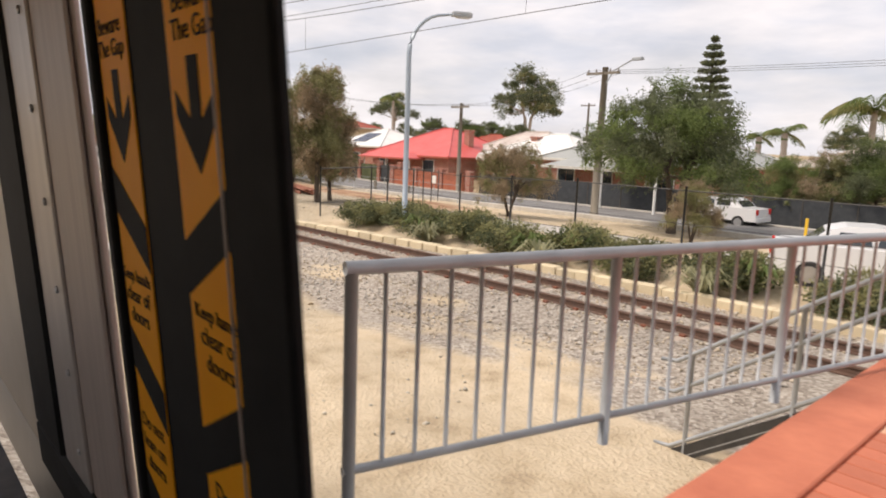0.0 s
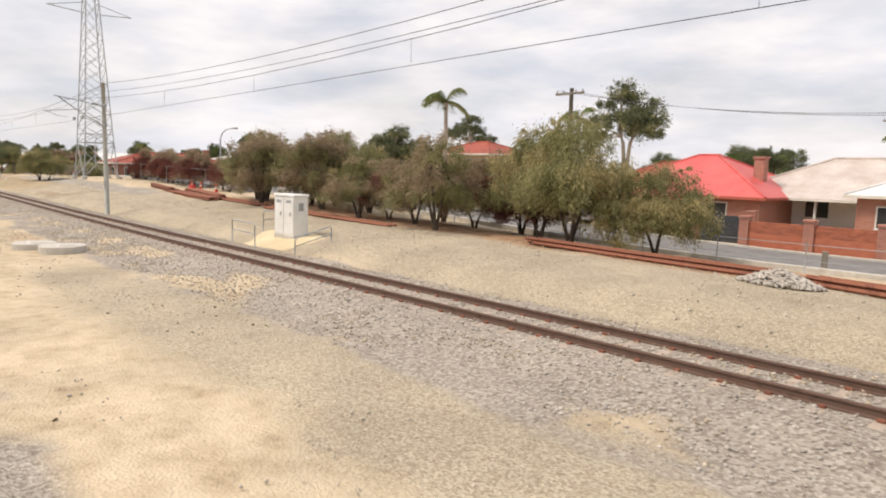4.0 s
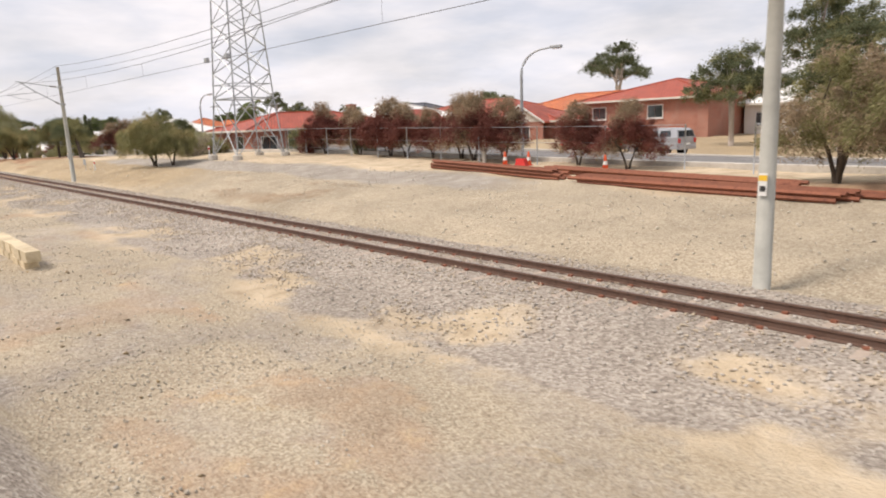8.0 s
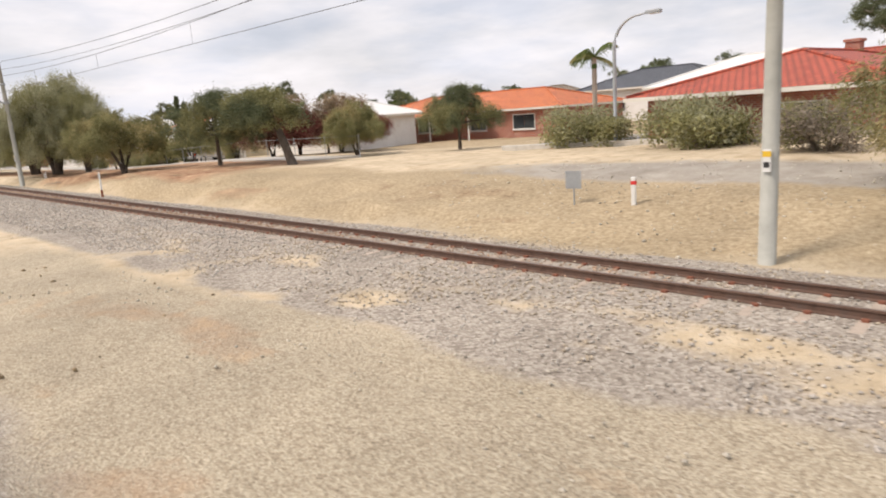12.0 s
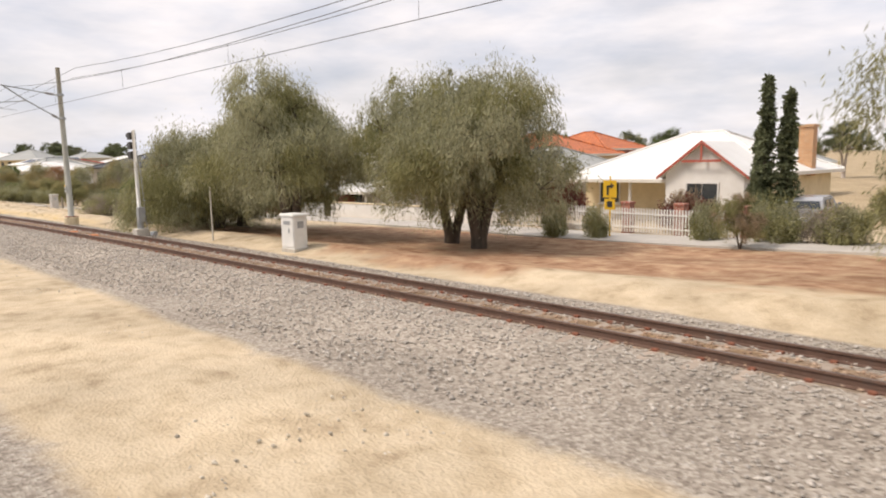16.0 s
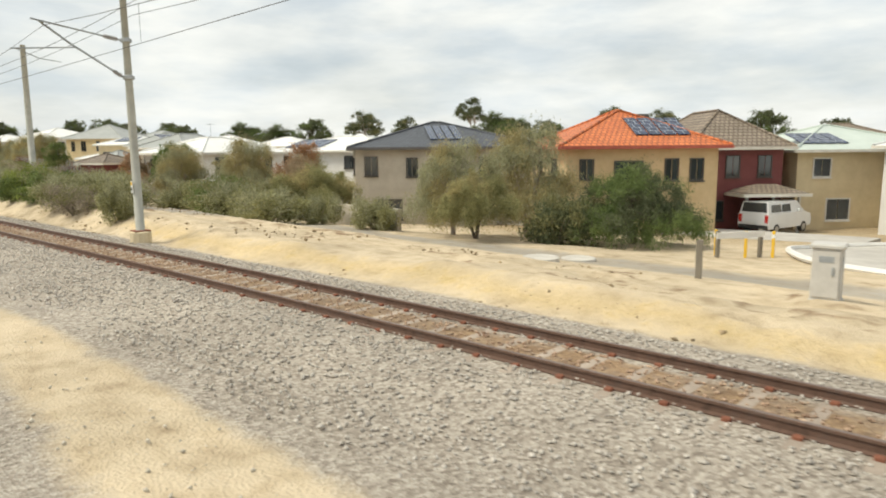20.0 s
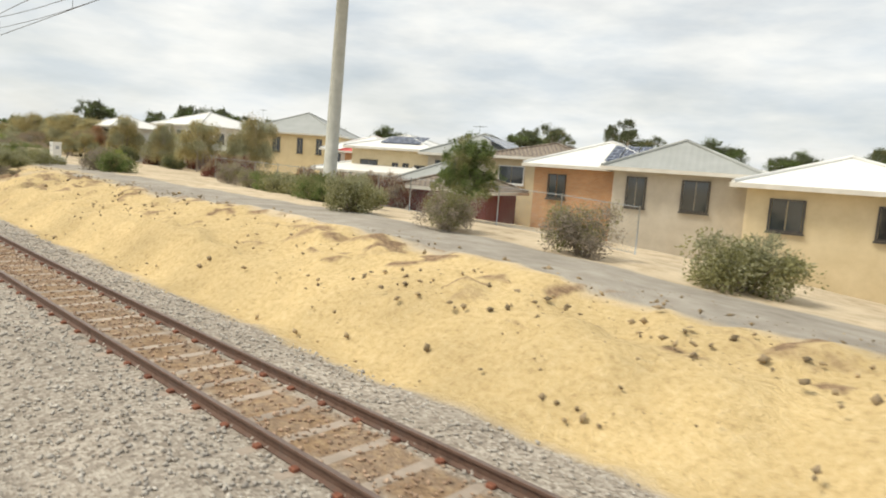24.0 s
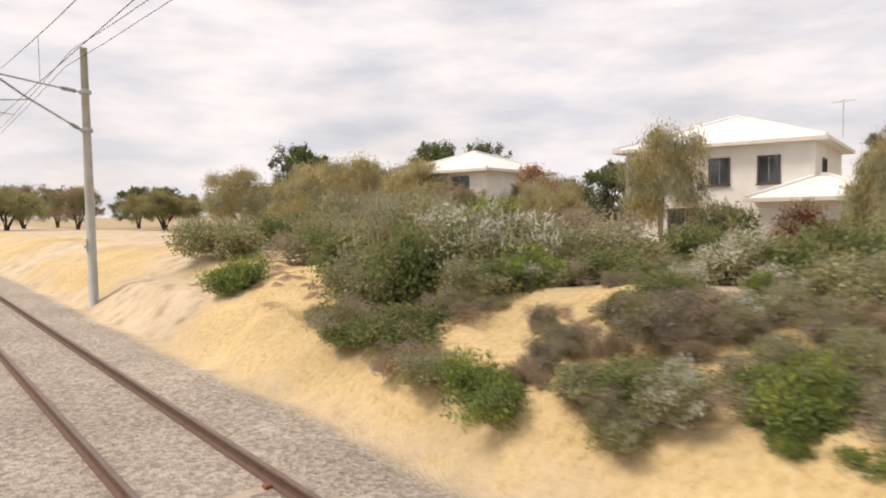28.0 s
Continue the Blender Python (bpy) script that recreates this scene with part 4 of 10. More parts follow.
def ground_material():
    m = bpy.data.materials.new("bare_ground")
    m.use_nodes = True
    nt = m.node_tree
    b = nt.nodes["Principled BSDF"]
    b.inputs["Roughness"].default_value = 0.95
    b.inputs["Specular IOR Level"].default_value = 0.2
    tc = nt.nodes.new("ShaderNodeTexCoord").outputs["Object"]

    def noise_node(scale, detail=6.0, rough=0.62):
        n = nt.nodes.new("ShaderNodeTexNoise")
        n.inputs["Scale"].default_value = scale
        n.inputs["Detail"].default_value = detail
        n.inputs["Roughness"].default_value = rough
        nt.links.new(tc, n.inputs["Vector"])
        return n.outputs[0]

    def ramp(fac, stops):
        r = nt.nodes.new("ShaderNodeValToRGB")
        while len(r.color_ramp.elements) < len(stops):
            r.color_ramp.elements.new(0.5)
        for e, (p, c) in zip(r.color_ramp.elements, stops):
            e.position, e.color = p, (*c, 1)
        nt.links.new(fac, r.inputs[0])
        return r.outputs[0]

    def math_node(op, a, c):
        n = nt.nodes.new("ShaderNodeMath")
        n.operation = op
        for i, q in enumerate((a, c)):
            if isinstance(q, float):
                n.inputs[i].default_value = q
            else:
                nt.links.new(q, n.inputs[i])
        n.use_clamp = op != 'ADD'
        return n.outputs[0]

    def mix(fac, a, c):
        n = nt.nodes.new("ShaderNodeMix")
        n.data_type = 'RGBA'
        nt.links.new(fac, n.inputs["Factor"])
        nt.links.new(a, n.inputs["A"])
        nt.links.new(c, n.inputs["B"])
        return n.outputs["Result"]

    big, mid, small, grain = noise_node(0.35), noise_node(1.6), noise_node(9.0), noise_node(60.0, 3.0)
    vor = nt.nodes.new("ShaderNodeTexVoronoi")
    vor.inputs["Scale"].default_value = 22.0
    nt.links.new(tc, vor.inputs["Vector"])
    vor2 = nt.nodes.new("ShaderNodeTexVoronoi")
    vor2.inputs["Scale"].default_value = 34.0
    nt.links.new(tc, vor2.inputs["Vector"])
    sand = ramp(mid, [(0.26, (0.36, 0.275, 0.18)), (0.42, (0.52, 0.42, 0.285)), (0.58, (0.62, 0.515, 0.365)), (0.75, (0.54, 0.43, 0.295))])
    yellow = ramp(small, [(0.25, (0.41, 0.295, 0.15)), (0.45, (0.565, 0.425, 0.215)), (0.7, (0.65, 0.51, 0.285))])
    stones = ramp(vor.outputs["Color"], [(0.1, (0.22, 0.185, 0.15)), (0.5, (0.37, 0.325, 0.27)), (0.9, (0.52, 0.47, 0.40))])
    gravel = ramp(vor2.outputs["Color"], [(0.1, (0.29, 0.235, 0.165)), (0.5, (0.43, 0.365, 0.265)), (0.9, (0.55, 0.485, 0.365))])
    tar = ramp(mid, [(0.3, (0.30, 0.265, 0.22)), (0.7, (0.42, 0.385, 0.33))])
    earth = ramp(mid, [(0.3, (0.24, 0.125, 0.07)), (0.5, (0.40, 0.245, 0.15)), (0.72, (0.54, 0.40, 0.25))])
    dry = ramp(small, [(0.25, (0.25, 0.19, 0.11)), (0.5, (0.42, 0.33, 0.21)), (0.75, (0.56, 0.46, 0.31))])
    brown = ramp(small, [(0.25, (0.15, 0.10, 0.065)), (0.5, (0.275, 0.185, 0.112)), (0.75, (0.43, 0.31, 0.178))])
    col = sand
    edge = math_node('MULTIPLY', math_node('SUBTRACT', small, 0.5), 1.6)
    for nm, c in (("yard", gravel), ("grass", dry), ("red", earth), ("ballast", stones), ("path", tar), ("bank", yellow), ("crust", brown)):
        at = nt.nodes.new("ShaderNodeAttribute")
        at.attribute_name = nm
        n = nt.nodes.new("ShaderNodeMath")
        n.operation = 'MULTIPLY_ADD'
        nt.links.new(math_node('SUBTRACT', mid, 0.5), n.inputs[0])
        n.inputs[1].default_value = 1.1
        nt.links.new(at.outputs["Fac"], n.inputs[2])
        sharp = nt.nodes.new("ShaderNodeMapRange")
        sharp.inputs[1].default_value, sharp.inputs[2].default_value = 0.32, 0.68
        nt.links.new(n.outputs[0], sharp.inputs[0])
        gate = math_node('MULTIPLY', sharp.outputs[0], math_node('MULTIPLY', at.outputs["Fac"], 6.0))
        col = mix(gate, col, c)
    hs = nt.nodes.new("ShaderNodeHueSaturation")
    mr = nt.nodes.new("ShaderNodeMapRange")
    mr.inputs[1].default_value, mr.inputs[2].default_value, mr.inputs[3].default_value, mr.inputs[4].default_value = 0.3, 0.7, 0.82, 1.14
    nt.links.new(big, mr.inputs[0])
    nt.links.new(mr.outputs[0], hs.inputs["Value"])
    nt.links.new(col, hs.inputs["Color"])
    nt.links.new(hs.outputs[0], b.inputs["Base Color"])
    hgt = math_node('ADD', math_node('MULTIPLY', vor.outputs["Distance"], 0.5), math_node('ADD', math_node('MULTIPLY', small, 0.9), math_node('MULTIPLY', grain, 0.35)))
    bp = nt.nodes.new("ShaderNodeBump")
    bp.inputs["Strength"].default_value = 0.75
    bp.inputs["Distance"].default_value = 0.05
    nt.links.new(hgt, bp.inputs["Height"])
    nt.links.new(bp.outputs[0], b.inputs["Normal"])
    return m


gme.materials.append(ground_material())
tagged(new("ground", gme), "dry sandy ground with gravel beds, yellow sand and pale dust", "ground", kind="structure")


# ---- loose stones ----
def scatter(name, pts, sizes, material, label, category, seed=3):
    """Many small uneven stones as one mesh."""
    rng = np.random.default_rng(seed)
    base = np.array([(1, 0, 0), (0, 1, 0), (-1, 0, 0), (0, -1, 0), (0, 0, 1), (0, 0, -1)], float)
    tri = np.array([(0, 1, 4), (1, 2, 4), (2, 3, 4), (3, 0, 4), (1, 0, 5), (2, 1, 5), (3, 2, 5), (0, 3, 5)])
    n = len(pts)
    v = base[None] * (0.65 + 0.7 * rng.random((n, 6, 1))) * (sizes[:, None, None] * (0.6 + 0.8 * rng.random((n, 1, 3))))
    v[:, :, 2] *= 0.75
    a = rng.random(n) * 6.28
    t = rng.normal(size=n) * 0.5
    ca, sa, ct, st = np.cos(a)[:, None], np.sin(a)[:, None], np.cos(t)[:, None], np.sin(t)[:, None]
    y, z = v[:, :, 1] * ct - v[:, :, 2] * st, v[:, :, 1] * st + v[:, :, 2] * ct
    x = v[:, :, 0]
    v = np.stack([x * ca - y * sa, x * sa + y * ca, z], -1) + pts[:, None, :]
    f = (np.arange(n)[:, None, None] * 6 + tri[None]).reshape(-1, 3)
    me = bpy.data.meshes.new(name)
    me.vertices.add(6 * n)
    me.vertices.foreach_set("co", v.ravel())
    me.loops.add(f.size)
    me.loops.foreach_set("vertex_index", f.ravel())
    me.polygons.add(len(f))
    me.polygons.foreach_set("loop_start", np.arange(0, f.size, 3))
    me.polygons.foreach_set("loop_total", np.full(len(f), 3))
    me.materials.append(material)
    me.update()
    me.validate()
    return tagged(new(name, me), label, category, kind="stuff")


def strew(n, x0, x1, d0, d1, seed, keep=None, from_rail=True):
    rng = np.random.default_rng(seed)
    x = x0 + (x1 - x0) * rng.random(n)
    d = d0 + (d1 - d0) * rng.random(n)
    y = rail_y(x) + d if from_rail else d
    if keep is not None:
        ok = keep(x, y, d, rng)
        x, y = x[ok], y[ok]
    return np.stack([x, y, ground_z(x, y) + 0.015], 1), rng


pts, rng = strew(125000, -332, 22, -3.2, 2.5, 5, lambda x, y, d, r: (y > 1.2) & (r.random(len(x)) < np.clip((d + 3.6) / 0.8, 0.15, 1) * np.clip((3.0 - d) / 0.8, 0, 1)))
mid_bed = (pts[:, 1] - rail_y(pts[:, 0]) > 0.04) & (pts[:, 1] - rail_y(pts[:, 0]) < GAUGE - 0.04) & (pts[:, 0] < -100)
stained = pts[mid_bed]
scatter("ballast", stained, 0.017 + 0.022 * rng.random(len(stained)), M["stained_stone"], "rust-stained ballast between the rails", "ballast", 14)
pts = pts[~mid_bed]
tan_part = (pts[:, 0] > -116 + 6 * np.sin(pts[:, 1] * 3)) & (rng.random(len(pts)) < 0.62)
thin = fbm(pts[:, 0], pts[:, 1] * 1.6, 1.8, 51) + 0.10 > 0
tan_pts = pts[tan_part & thin]
scatter("ballast", tan_pts, 0.015 + 0.022 * rng.random(len(tan_pts)), M["tan_stone"], "sand-coloured dusty ballast round the rails", "ballast", 15)
pts = pts[~tan_part]
scatter("ballast", pts, 0.017 + 0.024 * rng.random(len(pts)), M["stone"], "grey crushed-stone ballast round the rails", "ballast")
pts, rng = strew(42000, -92, -34, -8.4, -3.0, 6, lambda x, y, d, r: (y > 1.2) & (r.random(len(x)) < np.clip(0.45 + 1.2 * fbm(x, y, 4.0, 2), 0.05, 1)))
scatter("gravel", pts, 0.009 + 0.020 * rng.random(len(pts)) ** 3, M["pale_stone"], "loose grey gravel spread over sandy earth", "gravel", 4)
pts, rng = strew(30000, -335, 20, -8.5, -2.5, 7, lambda x, y, d, r: (y > 1.4) & (fbm(x, y, 2.0, 4) + 0.25 * (d > -6) * (x > -125) > 0.12))
scatter("gravel", pts, 0.010 + 0.028 * rng.random(len(pts)) ** 3, M["pale_stone"], "scattered pale stones and clods on sand", "gravel", 5)
pts, rng = strew(9000, -112, 5, 2.6, 11.0, 8)
scatter("gravel", pts, 0.015 + 0.03 * rng.random(len(pts)) ** 3, M["pale_stone"], "pale gravel of the levelled yard", "gravel", 6)
pts, rng = strew(6500, -330, -186, 2.6, 8.5, 9, lambda x, y, d, r: fbm(x, y, 3.0, 6) > -0.02)
scatter("clods", pts, 0.012 + 0.065 * rng.random(len(pts)) ** 6, M["clod"], "dark clods and dry tufts on yellow sand", "clods", 7)
pts, rng = strew(900, -310, -262, 2.9, 7.6, 19, lambda x, y, d, r: r.random(len(x)) < 0.35 + 0.65 * (d > 4.6))
pts[:, 2] += 0.03
scatter("clods", pts, 0.02 + 0.06 * rng.random(len(pts)) ** 2, M["clod"], "dark clods and root crumbs on a yellow sand bank", "clods", 17)
pts, rng = strew(1500, -150, 18, -8.2, -3.0, 10, lambda x, y, d, r: fbm(x, y, 3.0, 7) > 0.08)
scatter("clods", pts, 0.012 + 0.05 * rng.random(len(pts)) ** 4, M["clod"], "dark clods and debris on pale sand", "clods", 8)


# ---- track ----
def rail_line(name, yoff, x0, x1, label, own=False, step=4.0):
    """One flat-bottomed rail: foot, web and head, following the line of the track."""
    n = int((x1 - x0) / step)
    prof = [(-0.062, -0.155), (0.062, -0.155), (0.062, -0.143), (0.012, -0.125), (0.012, -0.045), (0.034, -0.035), (0.034, -0.006), (0.028, 0.0),
            (-0.028, 0.0), (-0.034, -0.006), (-0.034, -0.035), (-0.012, -0.045), (-0.012, -0.125), (-0.062, -0.143)]
    k = len(prof)
    v, f = [], []
    for i in range(n + 1):
        x = x0 + (x1 - x0) * i / n
        y, z = (yoff, 0.0) if own else (float(rail_y(x) + yoff(x)), float(rail_z(x)))
        v += [(x, y + a, z + b) for a, b in prof]
        if i:
            o = (i - 1) * k
            f += [(o + j, o + (j + 1) % k, o + k + (j + 1) % k, o + k + j) for j in range(k)]
    me = mesh_of(name, v, f, M["rail"])
    me.materials.append(M["rail_top"])
    for p in me.polygons:
        if p.normal.z > 0.9 and p.center.z > -0.6 and min(me.vertices[i].co.z for i in p.vertices) > (0.0 if own else float(rail_z(p.center.x))) - 0.01:
            p.material_index = 1
    return tagged(new(name, me), label, "rail", "rails of the railway", "structure")


rail_line("rail_near", near_rail, -420, 120, "rust-brown steel rail of the neighbouring track")
rail_line("rail_far", far_rail, -420, 120, "rust-brown steel rail of the neighbouring track")
rail_line("rail_own_near", -0.43, -420, 120, "steel rail under the train", own=True, step=20)
rail_line("rail_own_far", -1.57, -420, 120, "steel rail under the train", own=True, step=20)

sl = Bag().box(-0.11, 0.11, -0.45, GAUGE + 0.45, -0.36, -0.157, 0.03)
sleeper_me = mesh_of("sleeper", sl.v, sl.f, M["sleeper"])
clip_b = Bag().box(-0.05, 0.05, 0.06, 0.14, -0.157, -0.115, 0.01).box(-0.05, 0.05, -0.14, -0.06, -0.157, -0.115, 0.01)
track = tagged(new("track"), "concrete sleepers half buried in ballast", "railway track", kind="structure")
x = 20.0
count = 0
rest, clips = Bag(), Bag()
while x > -335:
    y, z = float(rail_y(x)), float(rail_z(x))
    ang = math.degrees(math.atan2(float(rail_y(x + 1)) - float(rail_y(x - 1)), 2))
    m = pose(x, y, z, 0, 0, ang)
    if x < -125 and count < 300:
        o = new("sleeper", sleeper_me)
        o.parent = track
        o.matrix_basis = m
        count += 1
    else:
        rest.add([m @ Vector(p) for p in sl.v], sl.f)
    for side in (near_rail, far_rail):
        mc = pose(x, y + float(side(x)), z, 0, 0, ang)
        clips.add([mc @ Vector(p) for p in clip_b.v], clip_b.f)
    x -= 0.7
tagged(part("sleepers", rest, M["sleeper"], track), kind="stuff")
tagged(part("rail_clips", clips, M["rust"], track), kind="stuff")


# ---- roads and paths ----
def strip(name, x0, x1, y0, y1, material, label, category="road", lift=0.03, wave=0.0, thick=0.3):
    """A sheet laid over the ground from x0 to x1 between two lines."""
    n = max(2, int(abs(x1 - x0) / 2.0))
    k = max(2, int((y1 - y0) / 1.2))
    v, f = [], []
    for i in range(n + 1):
        x = x0 + (x1 - x0) * i / n
        for j in range(k + 1):
            y = y0 + (y1 - y0) * j / k + wave * math.sin(x * 0.03)
            mid = (y0 + y1) / 2 + wave * math.sin(x * 0.03)
            v.append((x, y, 0.7 * gz(x, mid) + 0.3 * gz(x, y) + lift + 0.03 * (1 - ((y - mid) / (y1 - y0) * 2) ** 2)))
    w = k + 1
    for i in range(n):
        f += [(i * w + j, (i + 1) * w + j, (i + 1) * w + j + 1, i * w + j + 1) for j in range(k)]
    o = len(v)
    edge = list(range(w)) + [i * w + k for i in range(1, n + 1)] + [n * w + j for j in range(k - 1, -1, -1)] + [i * w for i in range(n - 1, 0, -1)]
    v += [(v[e][0], v[e][1], v[e][2] - thick) for e in edge]
    m = len(edge)
    f += [(edge[i], edge[(i + 1) % m], o + (i + 1) % m, o + i) for i in range(m)]
    b = Bag().add(v, f)
    ob = part(name, b, material)
    bm = bmesh.new()
    bm.from_mesh(ob.data)
    bmesh.ops.recalc_face_normals(bm, faces=bm.faces)
    bm.to_mesh(ob.data)
    bm.free()
    return tagged(ob, label, category, kind="structure")


strip("road", 70, -118, 27.5, 33.5, M["asphalt"], "grey asphalt street beyond the rail yard", lift=0.10)
strip("kerb", 70, -118, 27.2, 27.5, M["concrete"], "pale concrete kerb of the street", "kerb", lift=0.22)
strip("kerb_far", 70, -118, 33.5, 33.8, M["concrete"], "pale concrete kerb of the street", "kerb", lift=0.22)
strip("footpath", 34, 3, 18.5, 21.0, M["footpath"], "pale concrete footpath beside the street", "footpath", lift=0.05)

# ---- overhead line poles ----
def overhead_pole(x, y, h=8.2, base=False, r=0.16, arm=3.0, material="pole_conc", label="", joint=5.6):
    z = gz(x, y)
    ob = thing("overhead_line_pole", pose(x, y, z), label or "tall grey tapered pole carrying the overhead railway wires", "pole", "overhead line poles")
    part("shaft", Bag().tube([(0, 0, -0.5), (0, 0, h * 0.5), (0, 0, h)], [r, r * 0.85, r * 0.66], 10), M[material], ob, smooth=True)
    if base:
        part("footing", Bag().lathe([(0.36, -0.4), (0.36, 0.38), (0.31, 0.42)], 12), M["limestone"], ob)
        part("base_plate", Bag().box(-0.26, 0.26, -0.26, 0.26, 0.42, 0.46), M["rust"], ob)
    top = joint + 1.45
    ex = -arm
    arm_ob = part("cantilever", Bag().tube([(0, -r, joint), (-0.15, ex * 0.55, joint + 0.95), (-0.2, ex * 0.82, top + 0.1)], 0.035, 6), M["galv"], ob, smooth=True)
    part("top_tie", Bag().tube([(0, -r, top - 0.25), (-0.2, ex * 0.9, top + 0.15)], 0.028, 6), M["galv"], arm_ob, smooth=True)
    part("registration_arm", Bag().tube([(-0.15, ex * 0.5, joint + 0.85), (-0.2, ex * 1.1, joint + 0.65)], 0.025, 6).tube([(-0.2, ex * 1.05, joint + 0.66), (-0.2, ex * 0.85, joint + 0.42), (-0.2, ex * 0.65, joint + 0.36)], 0.016, 5), M["galv"], arm_ob, smooth=True)
    for a, b in (((0, -r, joint), (-0.15, ex * 0.55, joint + 0.95)), ((0, -r, top - 0.25), (-0.2, ex * 0.9, top + 0.15))):
        a, b = Vector(a), Vector(b)
        ins = Bag().tube([a.lerp(b, 0.04), a.lerp(b, 0.21)], 0.045, 8)
        for i in range(6):
            p = a.lerp(b, 0.05 + 0.025 * i)
            ins.tube([p, a.lerp(b, 0.062 + 0.025 * i)], 0.075, 8)
        part("insulator", ins, M["insul"], arm_ob)
    for zz in (joint, top - 0.25):
        part("bracket", Bag().lathe([(r * 0.95, zz - 0.07), (r * 0.95 + 0.03, zz - 0.05), (r * 0.95 + 0.03, zz + 0.05), (r * 0.95, zz + 0.07)], 10), M["galv"], ob)
    plate = part("number_plate", Bag().box(-0.07, 0.07, -r - 0.02, -r + 0.01, 1.75, 2.15), M["white_paint"], ob, "small pale plate")
    part("plate_band", Bag().box(-0.075, 0.075, -r - 0.024, -r - 0.0205, 2.02, 2.12), M["yellow"], plate)
    part("plate_mark", Bag().box(-0.05, 0.05, -r - 0.026, -r - 0.0205, 1.83, 1.93), M["black_steel"], plate)
    return ob


POLES = [(-1.4, 12.6), (-50.3, 12.3), (-99.8, 12.6), (-147.64, 11.8)]
for px, py in POLES:
    overhead_pole(px, py)
overhead_pole(-190.7, 10.1, base=True, label="tall grey overhead line pole on a round pale footing")
overhead_pole(-231.8, 8.3, base=True, label="tall grey overhead line pole on a low round footing")
overhead_pole(-302.2, 5.15, h=9, r=0.17, label="tall grey overhead line pole at the foot of the sand bank")
overhead_pole(50, 13.2)
overhead_pole(-352, 5.0)
mast = thing("steel_mast", stand(-294.2, 19.2), "tall thick grey steel mast behind the sand bank", "pole")
part("shaft", Bag().tube([(0, 0, -0.5), (0.32, 0, 7), (0.64, 0, 14)], [0.36, 0.32, 0.27], 14), M["pole_conc"], mast, smooth=True)
part("flange", Bag().lathe([(0.5, -0.1), (0.5, 0.08), (0.4, 0.12)], 14), M["galv"], mast)


def wire_run(name, pts, r, label, sag=0.4, n=10):
    b = Bag()
    line = []
    for a, c in zip(pts[:-1], pts[1:]):
        a, c = Vector(a), Vector(c)
        for i in range(n):
            u = i / n
            line.append(a.lerp(c, u) - Vector((0, 0, sag * 4 * u * (1 - u))))
    line.append(Vector(pts[-1]))
    b.tube(line, r, 4)
    return tagged(part(name, b, M["wire"]), label, "wire", "overhead wires")


sup = [(120, 10.4), (50, 10.4), (-1.4, 10.3), (-50.3, 10.2), (-99.8, 9.9), (-146.8, 9.2), (-190, 7.6), (-231.8, 5.9), (-268, 4.0), (-302.2, 2.6), (-352, 2.4), (-420, 2.4)]
cz = [float(rail_z(a)) + 5.45 for a, _ in sup]
wire_run("contact_wire", [(a, b, z) for (a, b), z in zip(sup, cz)], 0.008, "thin dark contact wire over the neighbouring track", 0.02)
wire_run("messenger_wire", [(a, b, z + 1.35) for (a, b), z in zip(sup, cz)], 0.009, "thin dark messenger wire over the neighbouring track", 0.85)
for i in range(len(sup) - 1):
    (a, b), (c, d) = sup[i], sup[i + 1]
    for k in range(1, 6):
        u = k / 6
        xx, yy, zz = a + (c - a) * u, b + (d - b) * u, cz[i] + (cz[i + 1] - cz[i]) * u
        tagged(part("dropper", Bag().tube([(xx, yy, zz), (xx, yy, zz + 1.35 - 3.4 * u * (1 - u))], 0.005, 4), M["wire"]), "thin dropper between the overhead wires", "wire", "droppers")
polew = [(a, float(rail_y(a)) + 2.9) for a, _ in sup]
wire_run("feeder_wire", [(a, b, z + 2.55) for (a, b), z in zip(polew, cz)], 0.012, "dark feeder wire along the pole tops", 0.7)
wire_run("earth_wire", [(a, b - 0.2, z + 2.0) for (a, b), z in zip(polew, cz)], 0.010, "dark earth wire along the poles", 0.6)


